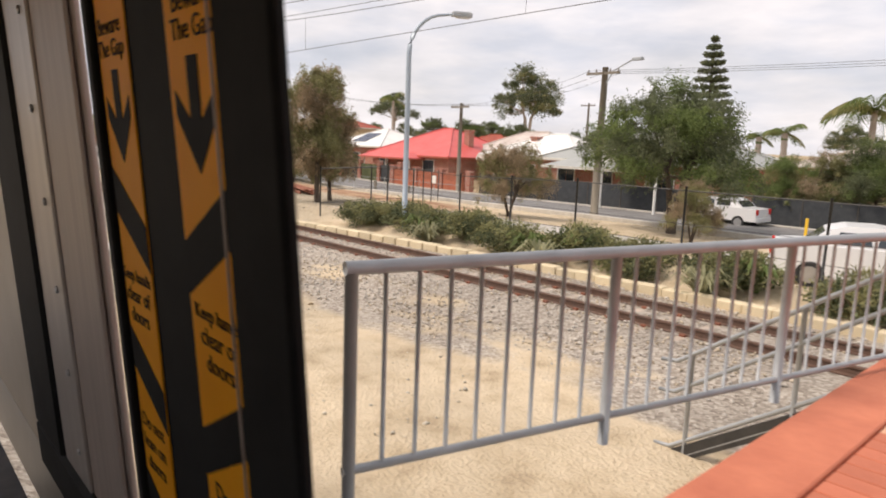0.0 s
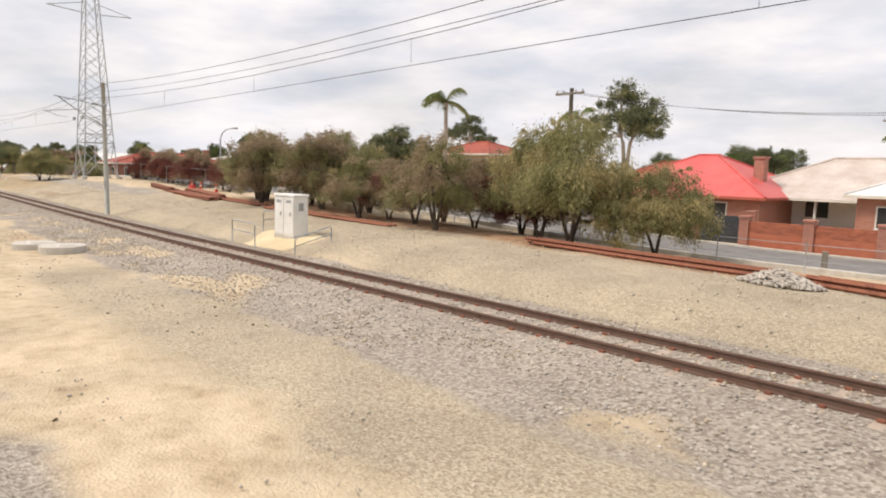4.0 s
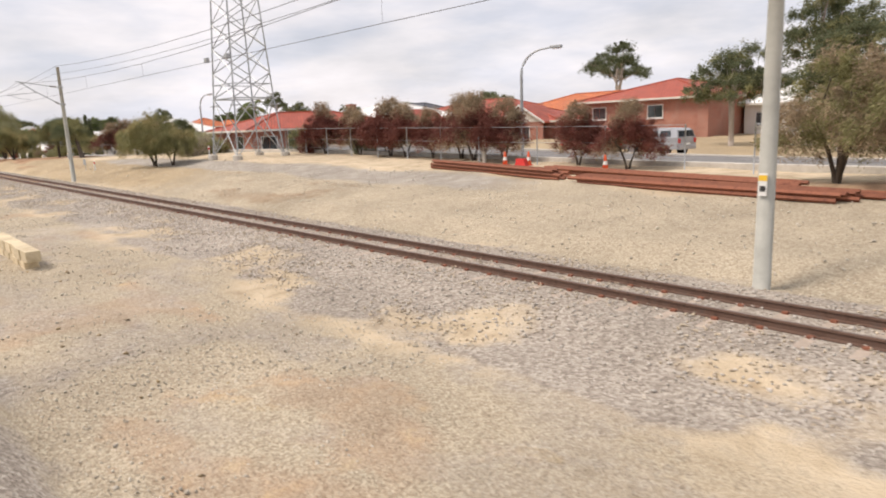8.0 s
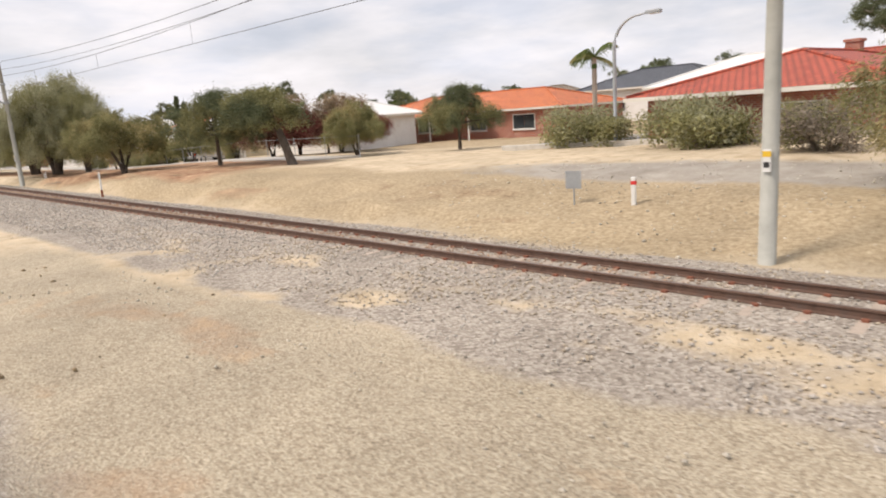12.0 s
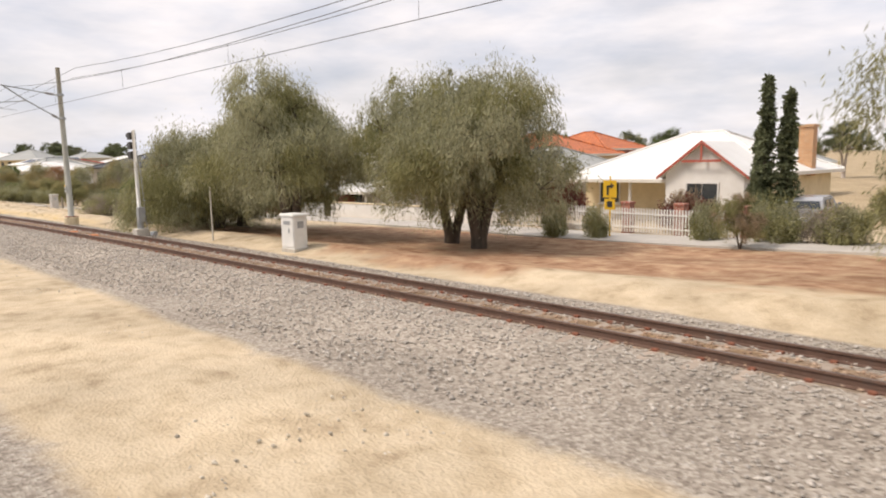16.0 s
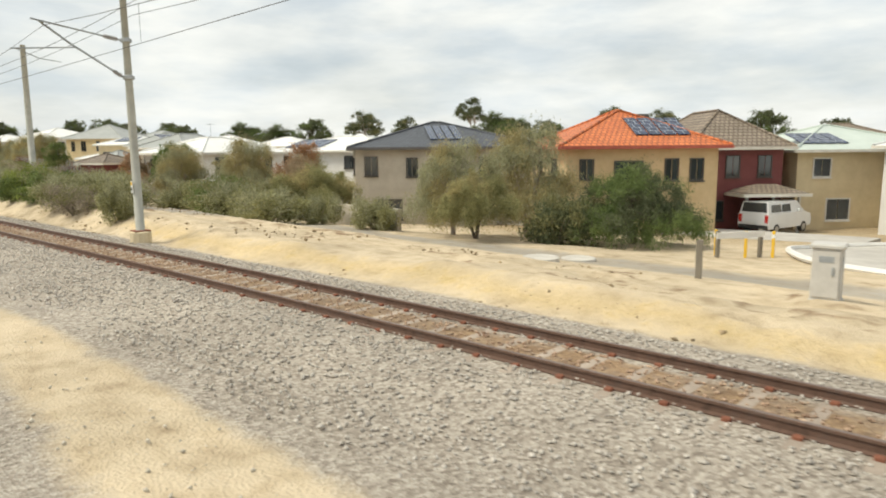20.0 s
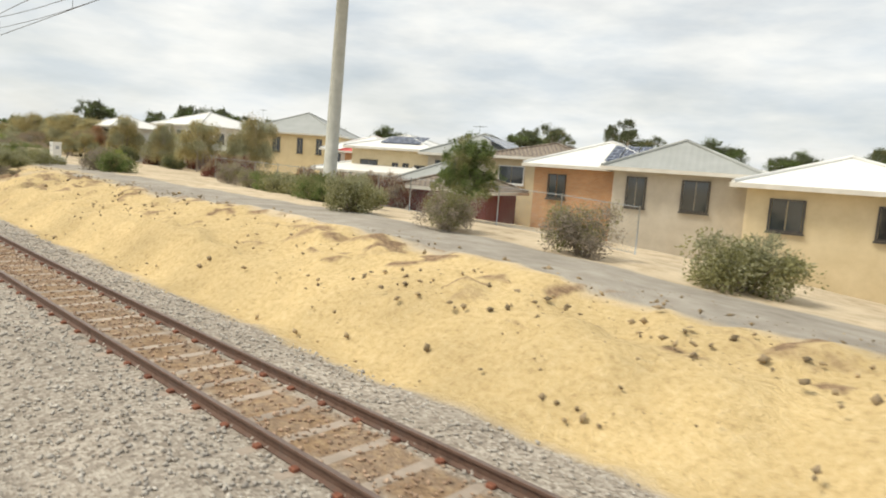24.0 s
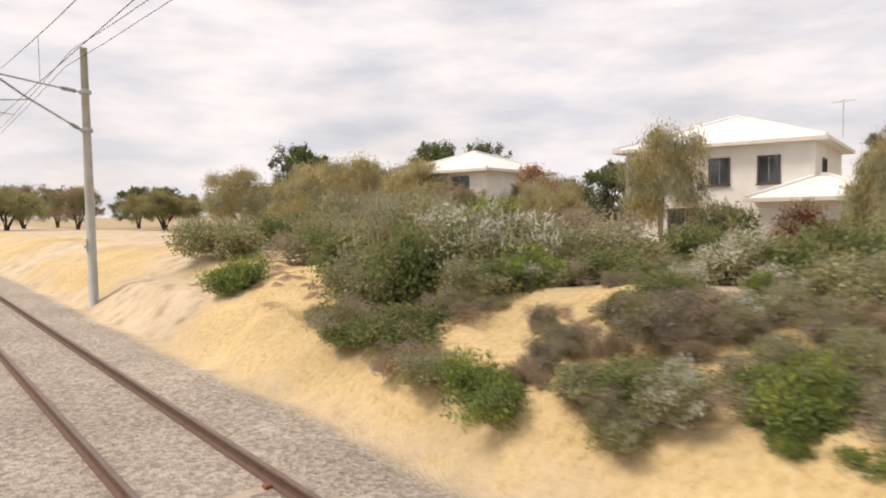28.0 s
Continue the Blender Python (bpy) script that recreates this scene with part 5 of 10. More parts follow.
# ---- lattice pylon ----
def pylon(x, y, rz, half=1.9, waist=1.55, zw=4.2, top=26.0):
    ob = thing("lattice_pylon", stand(x, y, rz), "grey steel lattice transmission pylon on four legs", "pylon")
    zs = [0.0, zw, zw + 1.75, zw + 3.5, zw + 5.2, zw + 6.9, zw + 8.6, zw + 10.3, zw + 12.0, zw + 14.0, zw + 16.0, zw + 18.5, top]
    lv = [(z, half + (waist - half) * z / zw if z <= zw else waist * (1 - 0.75 * (z - zw) / (top - zw))) for z in zs]
    sg = [(-1, -1), (1, -1), (1, 1), (-1, 1)]
    for sx, sy in sg:
        leg = part("leg", Bag().tube([(sx * w, sy * w, z - (0.3 if z == 0 else 0)) for z, w in lv], 0.06, 4), M["galv"], ob)
        part("footing", Bag().lathe([(0.34, -0.5), (0.34, 0.22), (0.28, 0.28)], 10, (sx * half, sy * half, 0)), M["concrete"], leg)
        part("climbing_guard", Bag().box(sx * waist - 0.22, sx * waist + 0.22, sy * waist - 0.22, sy * waist + 0.22, zw - 0.52, zw - 0.46), M["galv"], leg)
    for i in range(4):
        (ax, ay), (bx, by) = sg[i], sg[(i + 1) % 4]
        for j in range(len(lv) - 1):
            (z0, w0), (z1, w1) = lv[j], lv[j + 1]
            thick = 0.04 if j < 4 else 0.032
            part("brace", Bag().tube([(ax * w0, ay * w0, z0 + 0.05), (bx * w1, by * w1, z1)], thick, 4), M["galv"], ob)
            part("brace", Bag().tube([(bx * w0, by * w0, z0 + 0.05), (ax * w1, ay * w1, z1)], thick, 4), M["galv"], ob)
            if j == 0:
                for (sx, sy), (qx, qy) in (((ax, ay), (bx, by)), ((bx, by), (ax, ay))):
                    k = 0.16
                    w = w0 + (w1 - w0) * k
                    part("stay", Bag().tube([(sx * w, sy * w, zw * k), ((sx + (qx - sx) * k) * w, (sy + (qy - sy) * k) * w, zw * k)], 0.026, 4), M["galv"], ob)
                    part("stay", Bag().tube([(sx * w, sy * w, zw * 0.36), ((sx + (qx - sx) * k) * w, (sy + (qy - sy) * k) * w, zw * k)], 0.026, 4), M["galv"], ob)
        for z in (zw, zw + 1.0):
            w = waist * (1 - 0.75 * (z - zw) / (top - zw))
            part("ring_bar", Bag().tube([(ax * w, ay * w, z), (bx * w, by * w, z)], 0.045 if z == zw else 0.03, 4), M["galv"], ob)
    for z, a in ((19.0, 4.5), (22.5, 3.6)):
        for s in (-1, 1):
            part("cross_arm", Bag().tube([(0, s * 0.6, z), (0, s * a, z + 0.3)], 0.05, 4).tube([(0, s * 0.6, z + 1.2), (0, s * a, z + 0.3)], 0.04, 4), M["galv"], ob)
    for q in (-1, 1):
        part("sensor_box", Bag().box(q * waist - 0.2, q * waist + 0.2, -waist - 0.35, -waist - 0.08, zw + 2.6, zw + 2.95, 0.03), M["galv"], ob)
    return ob


pylon(-91.2, 22.4, 2)

# ---- kinds of plants, grown once and shared ----
def scattered(seed, *a, **k):
    return lobes_of(np.random.default_rng(seed), *a, **k)


K_LINE = crown_kind(11, 5.5, scattered(11, 16, 2.0, 1.5, 4.6, 1.0), 0.09, M["leaf_olive"], M["bark"], 4, 26000, 0.032, 5.0, 0.45, M["leaf_brown"], 0.5, 60, fork=0.14)
K_LINE2 = crown_kind(12, 5.0, scattered(12, 15, 1.9, 1.4, 4.1, 0.95), 0.09, M["leaf_brown"], M["bark"], 4, 25000, 0.032, 5.0, 0.45, M["leaf_olive"], 0.35, 70, fork=0.12)
K_LINE3 = crown_kind(30, 5.2, scattered(30, 16, 2.1, 1.1, 4.3, 1.05), 0.08, M["leaf_olive"], M["bark"], 3, 36000, 0.034, 5.0, 0.7, M["leaf_gold"], 0.3, 26, fork=0.10, low=0.06)
K_BROWN = crown_kind(13, 6.0, [(0.1, 0.0, 4.5, 1.15, 1.25), (-0.4, 0.2, 5.0, 0.8, 0.8), (0.5, -0.2, 3.7, 1.0, 0.9), (-0.6, 0.1, 2.6, 1.1, 1.0), (0.55, 0.3, 2.1, 1.0, 1.0), (0.0, -0.5, 1.7, 0.9, 0.8), (-1.1, -0.3, 3.2, 0.6, 0.7), (1.0, 0.1, 4.7, 0.55, 0.6), (-0.9, 0.5, 1.8, 0.7, 0.7), (0.9, -0.6, 2.9, 0.6, 0.7)],
                     0.12, M["leaf_brown"], M["bark"], 1, 40000, 0.032, 4.5, 0.35, M["leaf_olive"], 0.45, 60, tuft=0.22, low=0.12, fork=0.2)
K_PEPPER = crown_kind(14, 7.0, scattered(14, 26, 3.2, 2.2, 5.9, 1.35, flat=0.85), 0.22, M["leaf_grey"], M["bark"], 4, 80000, 0.026, 7.5, 0.85, M["leaf_olive"], 0.35, 16, tuft=0.30, fork=0.14, low=0.2)
K_PEPPER2 = crown_kind(15, 6.8, scattered(15, 26, 3.3, 1.7, 5.7, 1.35, flat=0.85), 0.22, M["leaf_olive"], M["bark"], 3, 80000, 0.026, 7.5, 0.85, M["leaf_grey"], 0.4, 16, tuft=0.30, fork=0.12, low=0.13)
K_ROUND = crown_kind(16, 4.0, scattered(16, 17, 2.3, 1.2, 3.2, 0.9), 0.10, M["leaf_olive"], M["bark"], 3, 42000, 0.032, 4.5, 0.45, M["leaf_gold"], 0.25, 24, fork=0.14, low=0.16)
K_SPREAD = crown_kind(17, 4.7, scattered(17, 18, 2.7, 1.9, 3.9, 0.95, flat=0.8), 0.14, M["leaf_dark"], M["bark"], 1, 44000, 0.032, 4.5, 0.35, M["leaf_olive"], 0.4, 26, fork=0.25, low=0.26)
K_LEAN = crown_kind(18, 4.5, [(-0.4, 0.1, 3.4, 1.0, 0.8), (-1.3, -0.2, 3.5, 1.1, 0.8), (-2.2, 0.2, 3.2, 1.0, 0.8), (0.3, 0.3, 3.7, 0.8, 0.6), (-0.9, 0.7, 3.9, 0.9, 0.55), (-0.8, -0.7, 2.8, 0.9, 0.7), (0.7, -0.2, 3.1, 0.8, 0.7), (-1.7, 0.5, 2.7, 0.8, 0.7), (1.4, 0.2, 2.7, 0.8, 0.7), (-2.6, -0.3, 2.5, 0.8, 0.7), (0.2, -0.9, 2.5, 0.7, 0.6)],
                    0.22, M["leaf_olive"], M["bark"], 1, 40000, 0.032, 4.5, 0.35, M["leaf_dark"], 0.4, 26, fork=0.35, low=0.38, lean=-0.5)
K_GUM = crown_kind(19, 15.0, scattered(19, 22, 4.6, 6.6, 13.2, 1.7, flat=0.75), 0.30, M["leaf_dark"], M["bark_pale"], 2, 26000, 0.10, 3.2, 0.35, M["leaf_olive"], 0.2, 20, tuft=0.5, fork=0.3, low=0.36)
K_GUM2 = crown_kind(20, 15.0, scattered(20, 14, 5.4, 8.6, 13.6, 1.6, flat=0.55), 0.30, M["leaf_dark"], M["bark_pale"], 2, 17000, 0.10, 3.2, 0.3, None, 0.2, 14, tuft=0.45, fork=0.35, low=0.5)
K_RED = crown_kind(21, 3.3, scattered(21, 14, 1.15, 0.9, 2.7, 0.62), 0.055, M["leaf_red"], M["bark"], 2, 25000, 0.030, 3.5, 0.15, M["leaf_brown"], 0.25, 34, tuft=0.2, fork=0.2, low=0.16)
K_GREEN = crown_kind(22, 8.0, scattered(22, 20, 2.6, 1.8, 6.4, 1.4), 0.15, M["leaf_green"], M["bark"], 2, 40000, 0.05, 3.5, 0.2, M["leaf_olive"], 0.25, 50, tuft=0.32, low=0.08)
K_WEEP = crown_kind(23, 6.5, scattered(23, 14, 1.9, 1.9, 5.3, 0.8), 0.10, M["leaf_gold"], M["bark_pale"], 2, 26000, 0.030, 7.0, 0.92, M["leaf_grey"], 0.35, 12, tuft=0.34, low=0.16)
K_WEEP2 = crown_kind(24, 6.5, scattered(24, 16, 2.3, 1.7, 5.2, 0.85), 0.11, M["leaf_grey"], M["bark_pale"], 2, 29000, 0.030, 7.0, 0.92, M["leaf_gold"], 0.4, 12, tuft=0.36, low=0.12)
K_DARK = crown_kind(25, 10.0, scattered(25, 18, 3.5, 2.6, 8.0, 1.7), 0.22, M["leaf_dark"], M["bark"], 2, 20000, 0.10, 3.0, 0.1, M["leaf_green"], 0.2, 24, tuft=0.45, low=0.12)
K_BIG = crown_kind(26, 8.0, scattered(26, 24, 3.3, 2.3, 6.4, 1.4), 0.18, M["leaf_dark"], M["bark"], 2, 64000, 0.045, 4.0, 0.4, M["leaf_green"], 0.4, 40, tuft=0.32, low=0.16)
K_DOME = crown_kind(28, 3.5, [(math.cos(a * 0.785) * q, math.sin(a * 0.785) * q, z, r, r * 0.8) for a, q, z, r in [(k + 0.3 * (k % 2), 2.0, 0.9, 1.05) for k in range(8)] + [(k * 2 + 0.5, 1.1, 1.9, 1.15) for k in range(4)] + [(0, 0.1, 2.5, 1.1)]],
                    0.1, M["leaf_dark"], M["bark"], 3, 60000, 0.026, 5.0, 0.6, M["leaf_green"], 0.5, 0, tuft=0.2, low=0.0)
K_THICKET = crown_kind(29, 4.2, scattered(29, 22, 3.0, 0.7, 3.2, 1.15), 0.1, M["leaf_olive"], M["bark"], 5, 76000, 0.026, 7.0, 0.8, M["leaf_grey"], 0.45, 20, tuft=0.34, low=0.02)
K_ORANGE = crown_kind(27, 4.2, scattered(27, 13, 1.5, 1.2, 3.5, 0.7), 0.07, M["leaf_orange"], M["bark_pale"], 2, 22000, 0.032, 4.0, 0.3, M["leaf_brown"], 0.35, 34, tuft=0.22, low=0.18)
S_GREEN = shrub_kind(31, M["leaf_green"], 90, 0.26, 90, 0.038, second=M["leaf_olive"])
S_OLIVE = shrub_kind(32, M["leaf_olive"], 90, 0.26, 90, 0.038, second=M["leaf_grey"])
S_GREY = shrub_kind(33, M["twig_grey"], 100, 0.24, 95, 0.028, second=M["leaf_olive"])
S_DRY = shrub_kind(39, M["leaf_brown"], 100, 0.24, 95, 0.028, second=M["twig_grey"])
S_LIME = shrub_kind(34, M["leaf_green"], 90, 0.25, 90, 0.038, second=M["leaf_lime"])
S_WHITE = shrub_kind(35, M["leaf_olive"], 90, 0.26, 90, 0.038, second=M["flower_white"])
S_PINK = shrub_kind(36, M["flower_pink"], 90, 0.26, 90, 0.042, second=M["leaf_olive"])
S_RED = shrub_kind(37, M["leaf_red"], 90, 0.26, 90, 0.042, second=M["leaf_brown"])
S_DARK = shrub_kind(38, M["leaf_dark"], 90, 0.26, 90, 0.042, second=M["leaf_olive"])


def strap_kind(seed, material, n=70):
    """A tuft of arching strap leaves, one metre high."""
    rng = np.random.default_rng(seed)
    b = Bag()
    for i in range(n):
        a, r = rng.random() * 6.28, 0.35 + 0.65 * rng.random()
        d = Vector((math.cos(a), math.sin(a), 0))
        s = d.cross(UP) * 0.045
        h = 0.55 + 0.5 * rng.random()
        p0, p1, p2, p3 = d * 0.05, d * r * 0.3 + UP * h * 0.7, d * r * 0.65 + UP * h, d * r + UP * h * (0.55 + 0.3 * rng.random())
        b.add([p0 - s, p0 + s, p1 + s, p1 - s, p2 + s * 0.7, p2 - s * 0.7, p3], [(0, 1, 2, 3), (3, 2, 4, 5), (5, 4, 6)])
    return {"crown": mesh_of("foliage", b.v, b.f, material), "h": 1.0}


S_STRAP = strap_kind(41, M["leaf_green"])
S_STRAP2 = strap_kind(42, M["leaf_grey"])


def palm(x, y, height, label, seed=0, spread=2.2, r=0.16):
    rng = np.random.default_rng(seed + 70)
    ob = thing("palm_tree", stand(x, y), label, "palm")
    top = Vector((0.2 * rng.normal(), 0.2 * rng.normal(), height))
    tb = Bag()
    line = [Vector((0, 0, -0.3)) + (top - Vector((0, 0, -0.3))) * (i / 14) for i in range(15)]
    tb.tube(line, [r * (1.5 if i == 0 else 1.0 + 0.12 * (i % 2)) for i in range(15)], 8)
    part("trunk", tb, M["bark_pale"], ob, smooth=True)
    part("crownshaft", Bag().tube([top - UP * 0.7, top + UP * 0.15], [r * 1.25, r * 0.6], 8), M["leaf_green"], ob, smooth=True)
    for k in range(18):
        a = k * 2.4 + rng.random() * 0.4
        e = 1.25 - 1.35 * ((k * 0.618) % 1)
        fb = Bag()
        d = Vector((math.cos(a), math.sin(a), 0))
        rib = []
        for i in range(11):
            u = i / 10
            rib.append(top + d * spread * (u - 0.22 * u * u) + UP * spread * (e * u - (0.55 + 0.35 * e) * u * u))
        s = d.cross(UP)
        for i in range(10):
            for q in range(3):
                p = rib[i].lerp(rib[i + 1], q / 3)
                ln = spread * (0.10 + 0.22 * math.sin(3.0 * (i + q / 3 + 0.6) / 10.6)) * (0.8 + 0.4 * rng.random())
                for sg in (-1, 1):
                    tip = p + s * sg * ln * (0.55 + 0.3 * rng.random()) + d * ln * 0.5 - UP * ln * (0.35 + 0.5 * rng.random())
                    w = d * 0.016 * spread
                    fb.add([p - w, p + w, tip], [(0, 1, 2)])
        fb.tube(rib, [0.03 * (1 - 0.07 * i) for i in range(11)], 4)
        part("frond", fb, M["leaf_green"] if k % 4 else M["leaf_olive"], ob)
    return ob


def norfolk_pine(x, y, height):
    ob = thing("pine_tree", stand(x, y), "tall dark green tiered pine behind the houses", "tree")
    rng = np.random.default_rng(5)
    part("trunk", Bag().tube([(0, 0, -0.3), (0, 0, height * 0.6), (0, 0, height)], [0.45, 0.25, 0.04], 8), M["bark"], ob)
    n = 15
    cen, siz = [], []
    for i in range(n):
        u = i / (n - 1)
        z = height * (0.16 + 0.82 * u)
        rad = (1 - u) ** 0.8 * height * 0.21 + 0.25
        for k in range(9):
            a = k * 0.698 + i * 0.4
            tip = Vector((math.cos(a) * rad, math.sin(a) * rad, z + 0.10 * rad))
            part("limb", Bag().tube([(0, 0, z), tip], [0.06, 0.02], 4), M["bark"], ob)
            for q in (0.35, 0.6, 0.85, 1.0):
                cen.append((tip.x * q, tip.y * q, z + 0.1 * rad * q + rng.normal() * 0.08))
                siz.append(0.22 + 0.28 * (1 - u))
    o = new("crown", leaf_mesh("crown", cen, siz, M["leaf_dark"], rng, 40, 0.18))
    o.parent = ob
    return ob


def cypress(x, y, height):
    rng = np.random.default_rng(int(abs(x)))
    ob = thing("cypress", stand(x, y), "slim dark green columnar cypress", "tree", "cypresses by the street")
    part("trunk", Bag().tube([(0, 0, -0.2), (0, 0, height * 0.9)], [0.12, 0.03], 6), M["bark"], ob)
    z = rng.random(150)
    cen = np.stack([rng.normal(size=150) * 0.2 * (1 - z * 0.8), rng.normal(size=150) * 0.2 * (1 - z * 0.8), 0.3 + z * (height - 0.4)], 1)
    o = new("crown", leaf_mesh("crown", cen, 0.38 * (1 - 0.65 * z), M["leaf_dark"], rng, 40, 0.11))
    o.parent = ob
    return ob

# ---- trees and shrubs, from the station onwards ----
L_LINE = "olive and brown small-leaved tree in a row beside the rail yard"
plant(K_BROWN, "tree", -0.2, 15.2, 6.0, "brownish two-lobed small tree on bare sand")
plant(K_BROWN, "tree", -1.4, 16.6, 4.6, "brownish bushy small tree on bare sand", wide=1.1)
plant(K_LINE2, "tree", 4.6, 22.5, 3.6, "thin brownish bushy tree behind a wire fence")
plant(K_BIG, "tree", 11.0, 25.6, 6.85, "large rounded green tree beside the parking area")
plant(K_LINE, "tree", 13.5, 22.5, 2.4, "small grey-green bushy tree by the fence")
for k, tx, ty, th, wd in ((K_LINE3, -19.0, 24.5, 3.8, 1.2), (K_LINE3, -22.2, 23.0, 5.6, 1.05), (K_LINE3, -25.0, 24.4, 5.4, 1.1), (K_LINE, -28.0, 20.4, 4.6, 1.1), (K_LINE2, -30.8, 21.5, 3.5, 1.15), (K_LINE, -34.8, 20.8, 3.4, 1.35), (K_LINE2, -32.0, 24.6, 3.8, 1.2),
                          (K_LINE2, -40.2, 21.8, 5.0, 1.2), (K_LINE, -42.6, 24.4, 5.2, 1.2), (K_LINE2, -45.4, 20.4, 4.9, 1.05), (K_LINE, -47.8, 22.0, 5.1, 1.2), (K_LINE3, -44.6, 23.8, 3.4, 1.2), (K_LINE2, -50.0, 22.4, 4.3, 1.1), (K_LINE, -52.6, 23.8, 4.4, 1.1), (K_LINE3, -37.4, 23.4, 4.2, 1.2),
                          (K_LINE2, -27.2, 25.6, 4.4, 1.1)):
    plant(k, "tree", tx, ty, th, L_LINE, group="trees along the rail yard", wide=wd)
plant(K_RED, "tree", -29.0, 24.0, 3.6, "small reddish-leaved tree by the yard", wide=1.2)
plant(K_RED, "tree", -33.4, 21.8, 3.2, "small reddish-leaved tree by the yard", wide=1.2)
plant(K_RED, "tree", -26.2, 25.5, 3.8, "small reddish-leaved tree by the yard", wide=1.2)
plant(K_RED, "tree", -43.8, 25.0, 3.8, "small reddish-leaved tree by the yard", wide=1.2)
for i, (tx, ty) in enumerate(((-61.3, 25.4), (-69.3, 26.2), (-73.4, 27.0), (-75.6, 26.7), (-77.9, 26.5), (-79.6, 26.6), (-83.2, 26.7), (-85.6, 27.8), (-88.0, 27.0), (-64.5, 26.2), (-81.2, 27.6), (-71.4, 26.0))):
    plant(K_RED, "tree", tx, ty, 3.0 + 0.35 * ((i * 7) % 3), "small tree with dull red foliage in a street row", group="red-leaved street trees", wide=1.15)
bush(S_DARK, -93.0, 28.6, 3.6, 2.4, "dark green shrub behind the pylon")
bush(S_RED, -90.5, 27.2, 2.6, 2.2, "reddish shrub behind the pylon")
plant(K_ROUND, "tree", -96.9, 17.6, 4.0, "bushy olive-green tree on the dry bank", wide=0.95)
plant(K_ROUND, "tree", -95.0, 18.2, 3.0, "bushy brownish tree on the dry bank", wide=0.9)
bush(S_OLIVE, -106.5, 25.5, 5.0, 2.2, "dull green thicket beside the street")
bush(S_GREY, -101.5, 22.5, 4.0, 1.9, "grey twiggy thicket behind a tree")
bush(S_OLIVE, -113.0, 28, 5.0, 2.2, "dull green thicket beside the street")
bush(S_DARK, -84.2, 27.8, 2.4, 2.1, "dark rounded shrub before a house")
plant(K_LEAN, "tree", -127.0, 20.1, 4.35, "leaning dark-trunked tree with an olive crown", rz=8, wide=1.15)
plant(K_SPREAD, "tree", -134.0, 19.4, 4.6, "spreading dark olive tree on reddish earth")
plant(K_SPREAD, "tree", -123.6, 30.0, 4.0, "spreading brown-olive tree on dry grass")
plant(K_ROUND, "tree", -139.6, 15.7, 4.0, "low rounded olive tree with three stems", rz=20, wide=1.1)
plant(K_PEPPER, "tree", -149.6, 14.6, 7.0, "large drooping grey-green pepper tree", rz=40)
plant(K_PEPPER2, "tree", -147.6, 16.1, 5.6, "drooping olive pepper tree", rz=130, wide=0.8)
plant(K_PEPPER2, "tree", -151.5, 15.2, 7.2, "large drooping grey-green pepper tree", rz=200, wide=0.9)
for i, (tx, ty) in enumerate(((-141.0, 27.4), (-140.0, 29.2), (-138.0, 30.5), (-139.0, 32.5), (-135.5, 31.5))):
    plant(K_RED, "tree", tx, ty, 4.2 + 0.4 * (i % 2), "red-leaved tree in a row beyond the dry park", group="red-leaved park trees", wide=1.3)
for i, (tx, ty, th) in enumerate(((-154, 27, 3.4), (-130, 27, 3.6), (-144.9, 26.4, 3.0), (-156, 25.5, 2.6))):
    plant(K_ROUND, "tree", tx, ty, th, "olive bushy tree beside the back street", group="back street trees")
plant(K_PEPPER, "tree", -168.0, 17.6, 6.7, "large drooping grey-green pepper tree", rz=70)
plant(K_PEPPER2, "tree", -170.2, 18.4, 6.6, "large drooping grey-green pepper tree", rz=10)
plant(K_PEPPER, "tree", -175.9, 14.6, 7.1, "large drooping grey-green pepper tree", rz=250, wide=0.95)
plant(K_PEPPER2, "tree", -179.2, 16.8, 6.4, "large drooping grey-green pepper tree", rz=310, wide=0.9)
plant(K_PEPPER, "tree", -183.4, 16.2, 5.8, "lower drooping pepper tree", rz=120, wide=1.05)
plant(K_THICKET, "tree", -186.4, 15.4, 4.3, "drooping olive thicket down to the ground", rz=30, wide=1.0)
plant(K_THICKET, "tree", -182.6, 14.6, 4.9, "drooping grey-green thicket down to the ground", rz=140, wide=1.0)
plant(K_THICKET, "tree", -189.3, 16.4, 3.0, "low drooping olive thicket at the end of the trees", rz=220, wide=1.0)
plant(K_LINE, "tree", -160.5, 22.5, 2.0, "small grey bushy tree beside the street wall")
plant(K_RED, "tree", -171.5, 27.0, 3.2, "small reddish tree before a cottage", wide=1.1)
bush(S_RED, -164.8, 28.0, 3.0, 2.1, "brown-red hedge behind a picket fence")
bush(S_DARK, -161.5, 27.6, 3.4, 2.0, "green hedge behind a picket fence")
bush(S_GREY, -158.5, 25.0, 2.6, 1.6, "grey-green shrub by the street")
cypress(-162.5, 30.0, 6.7)
cypress(-161.7, 30.3, 6.1)
cypress(-163.0, 30.8, 4.6)
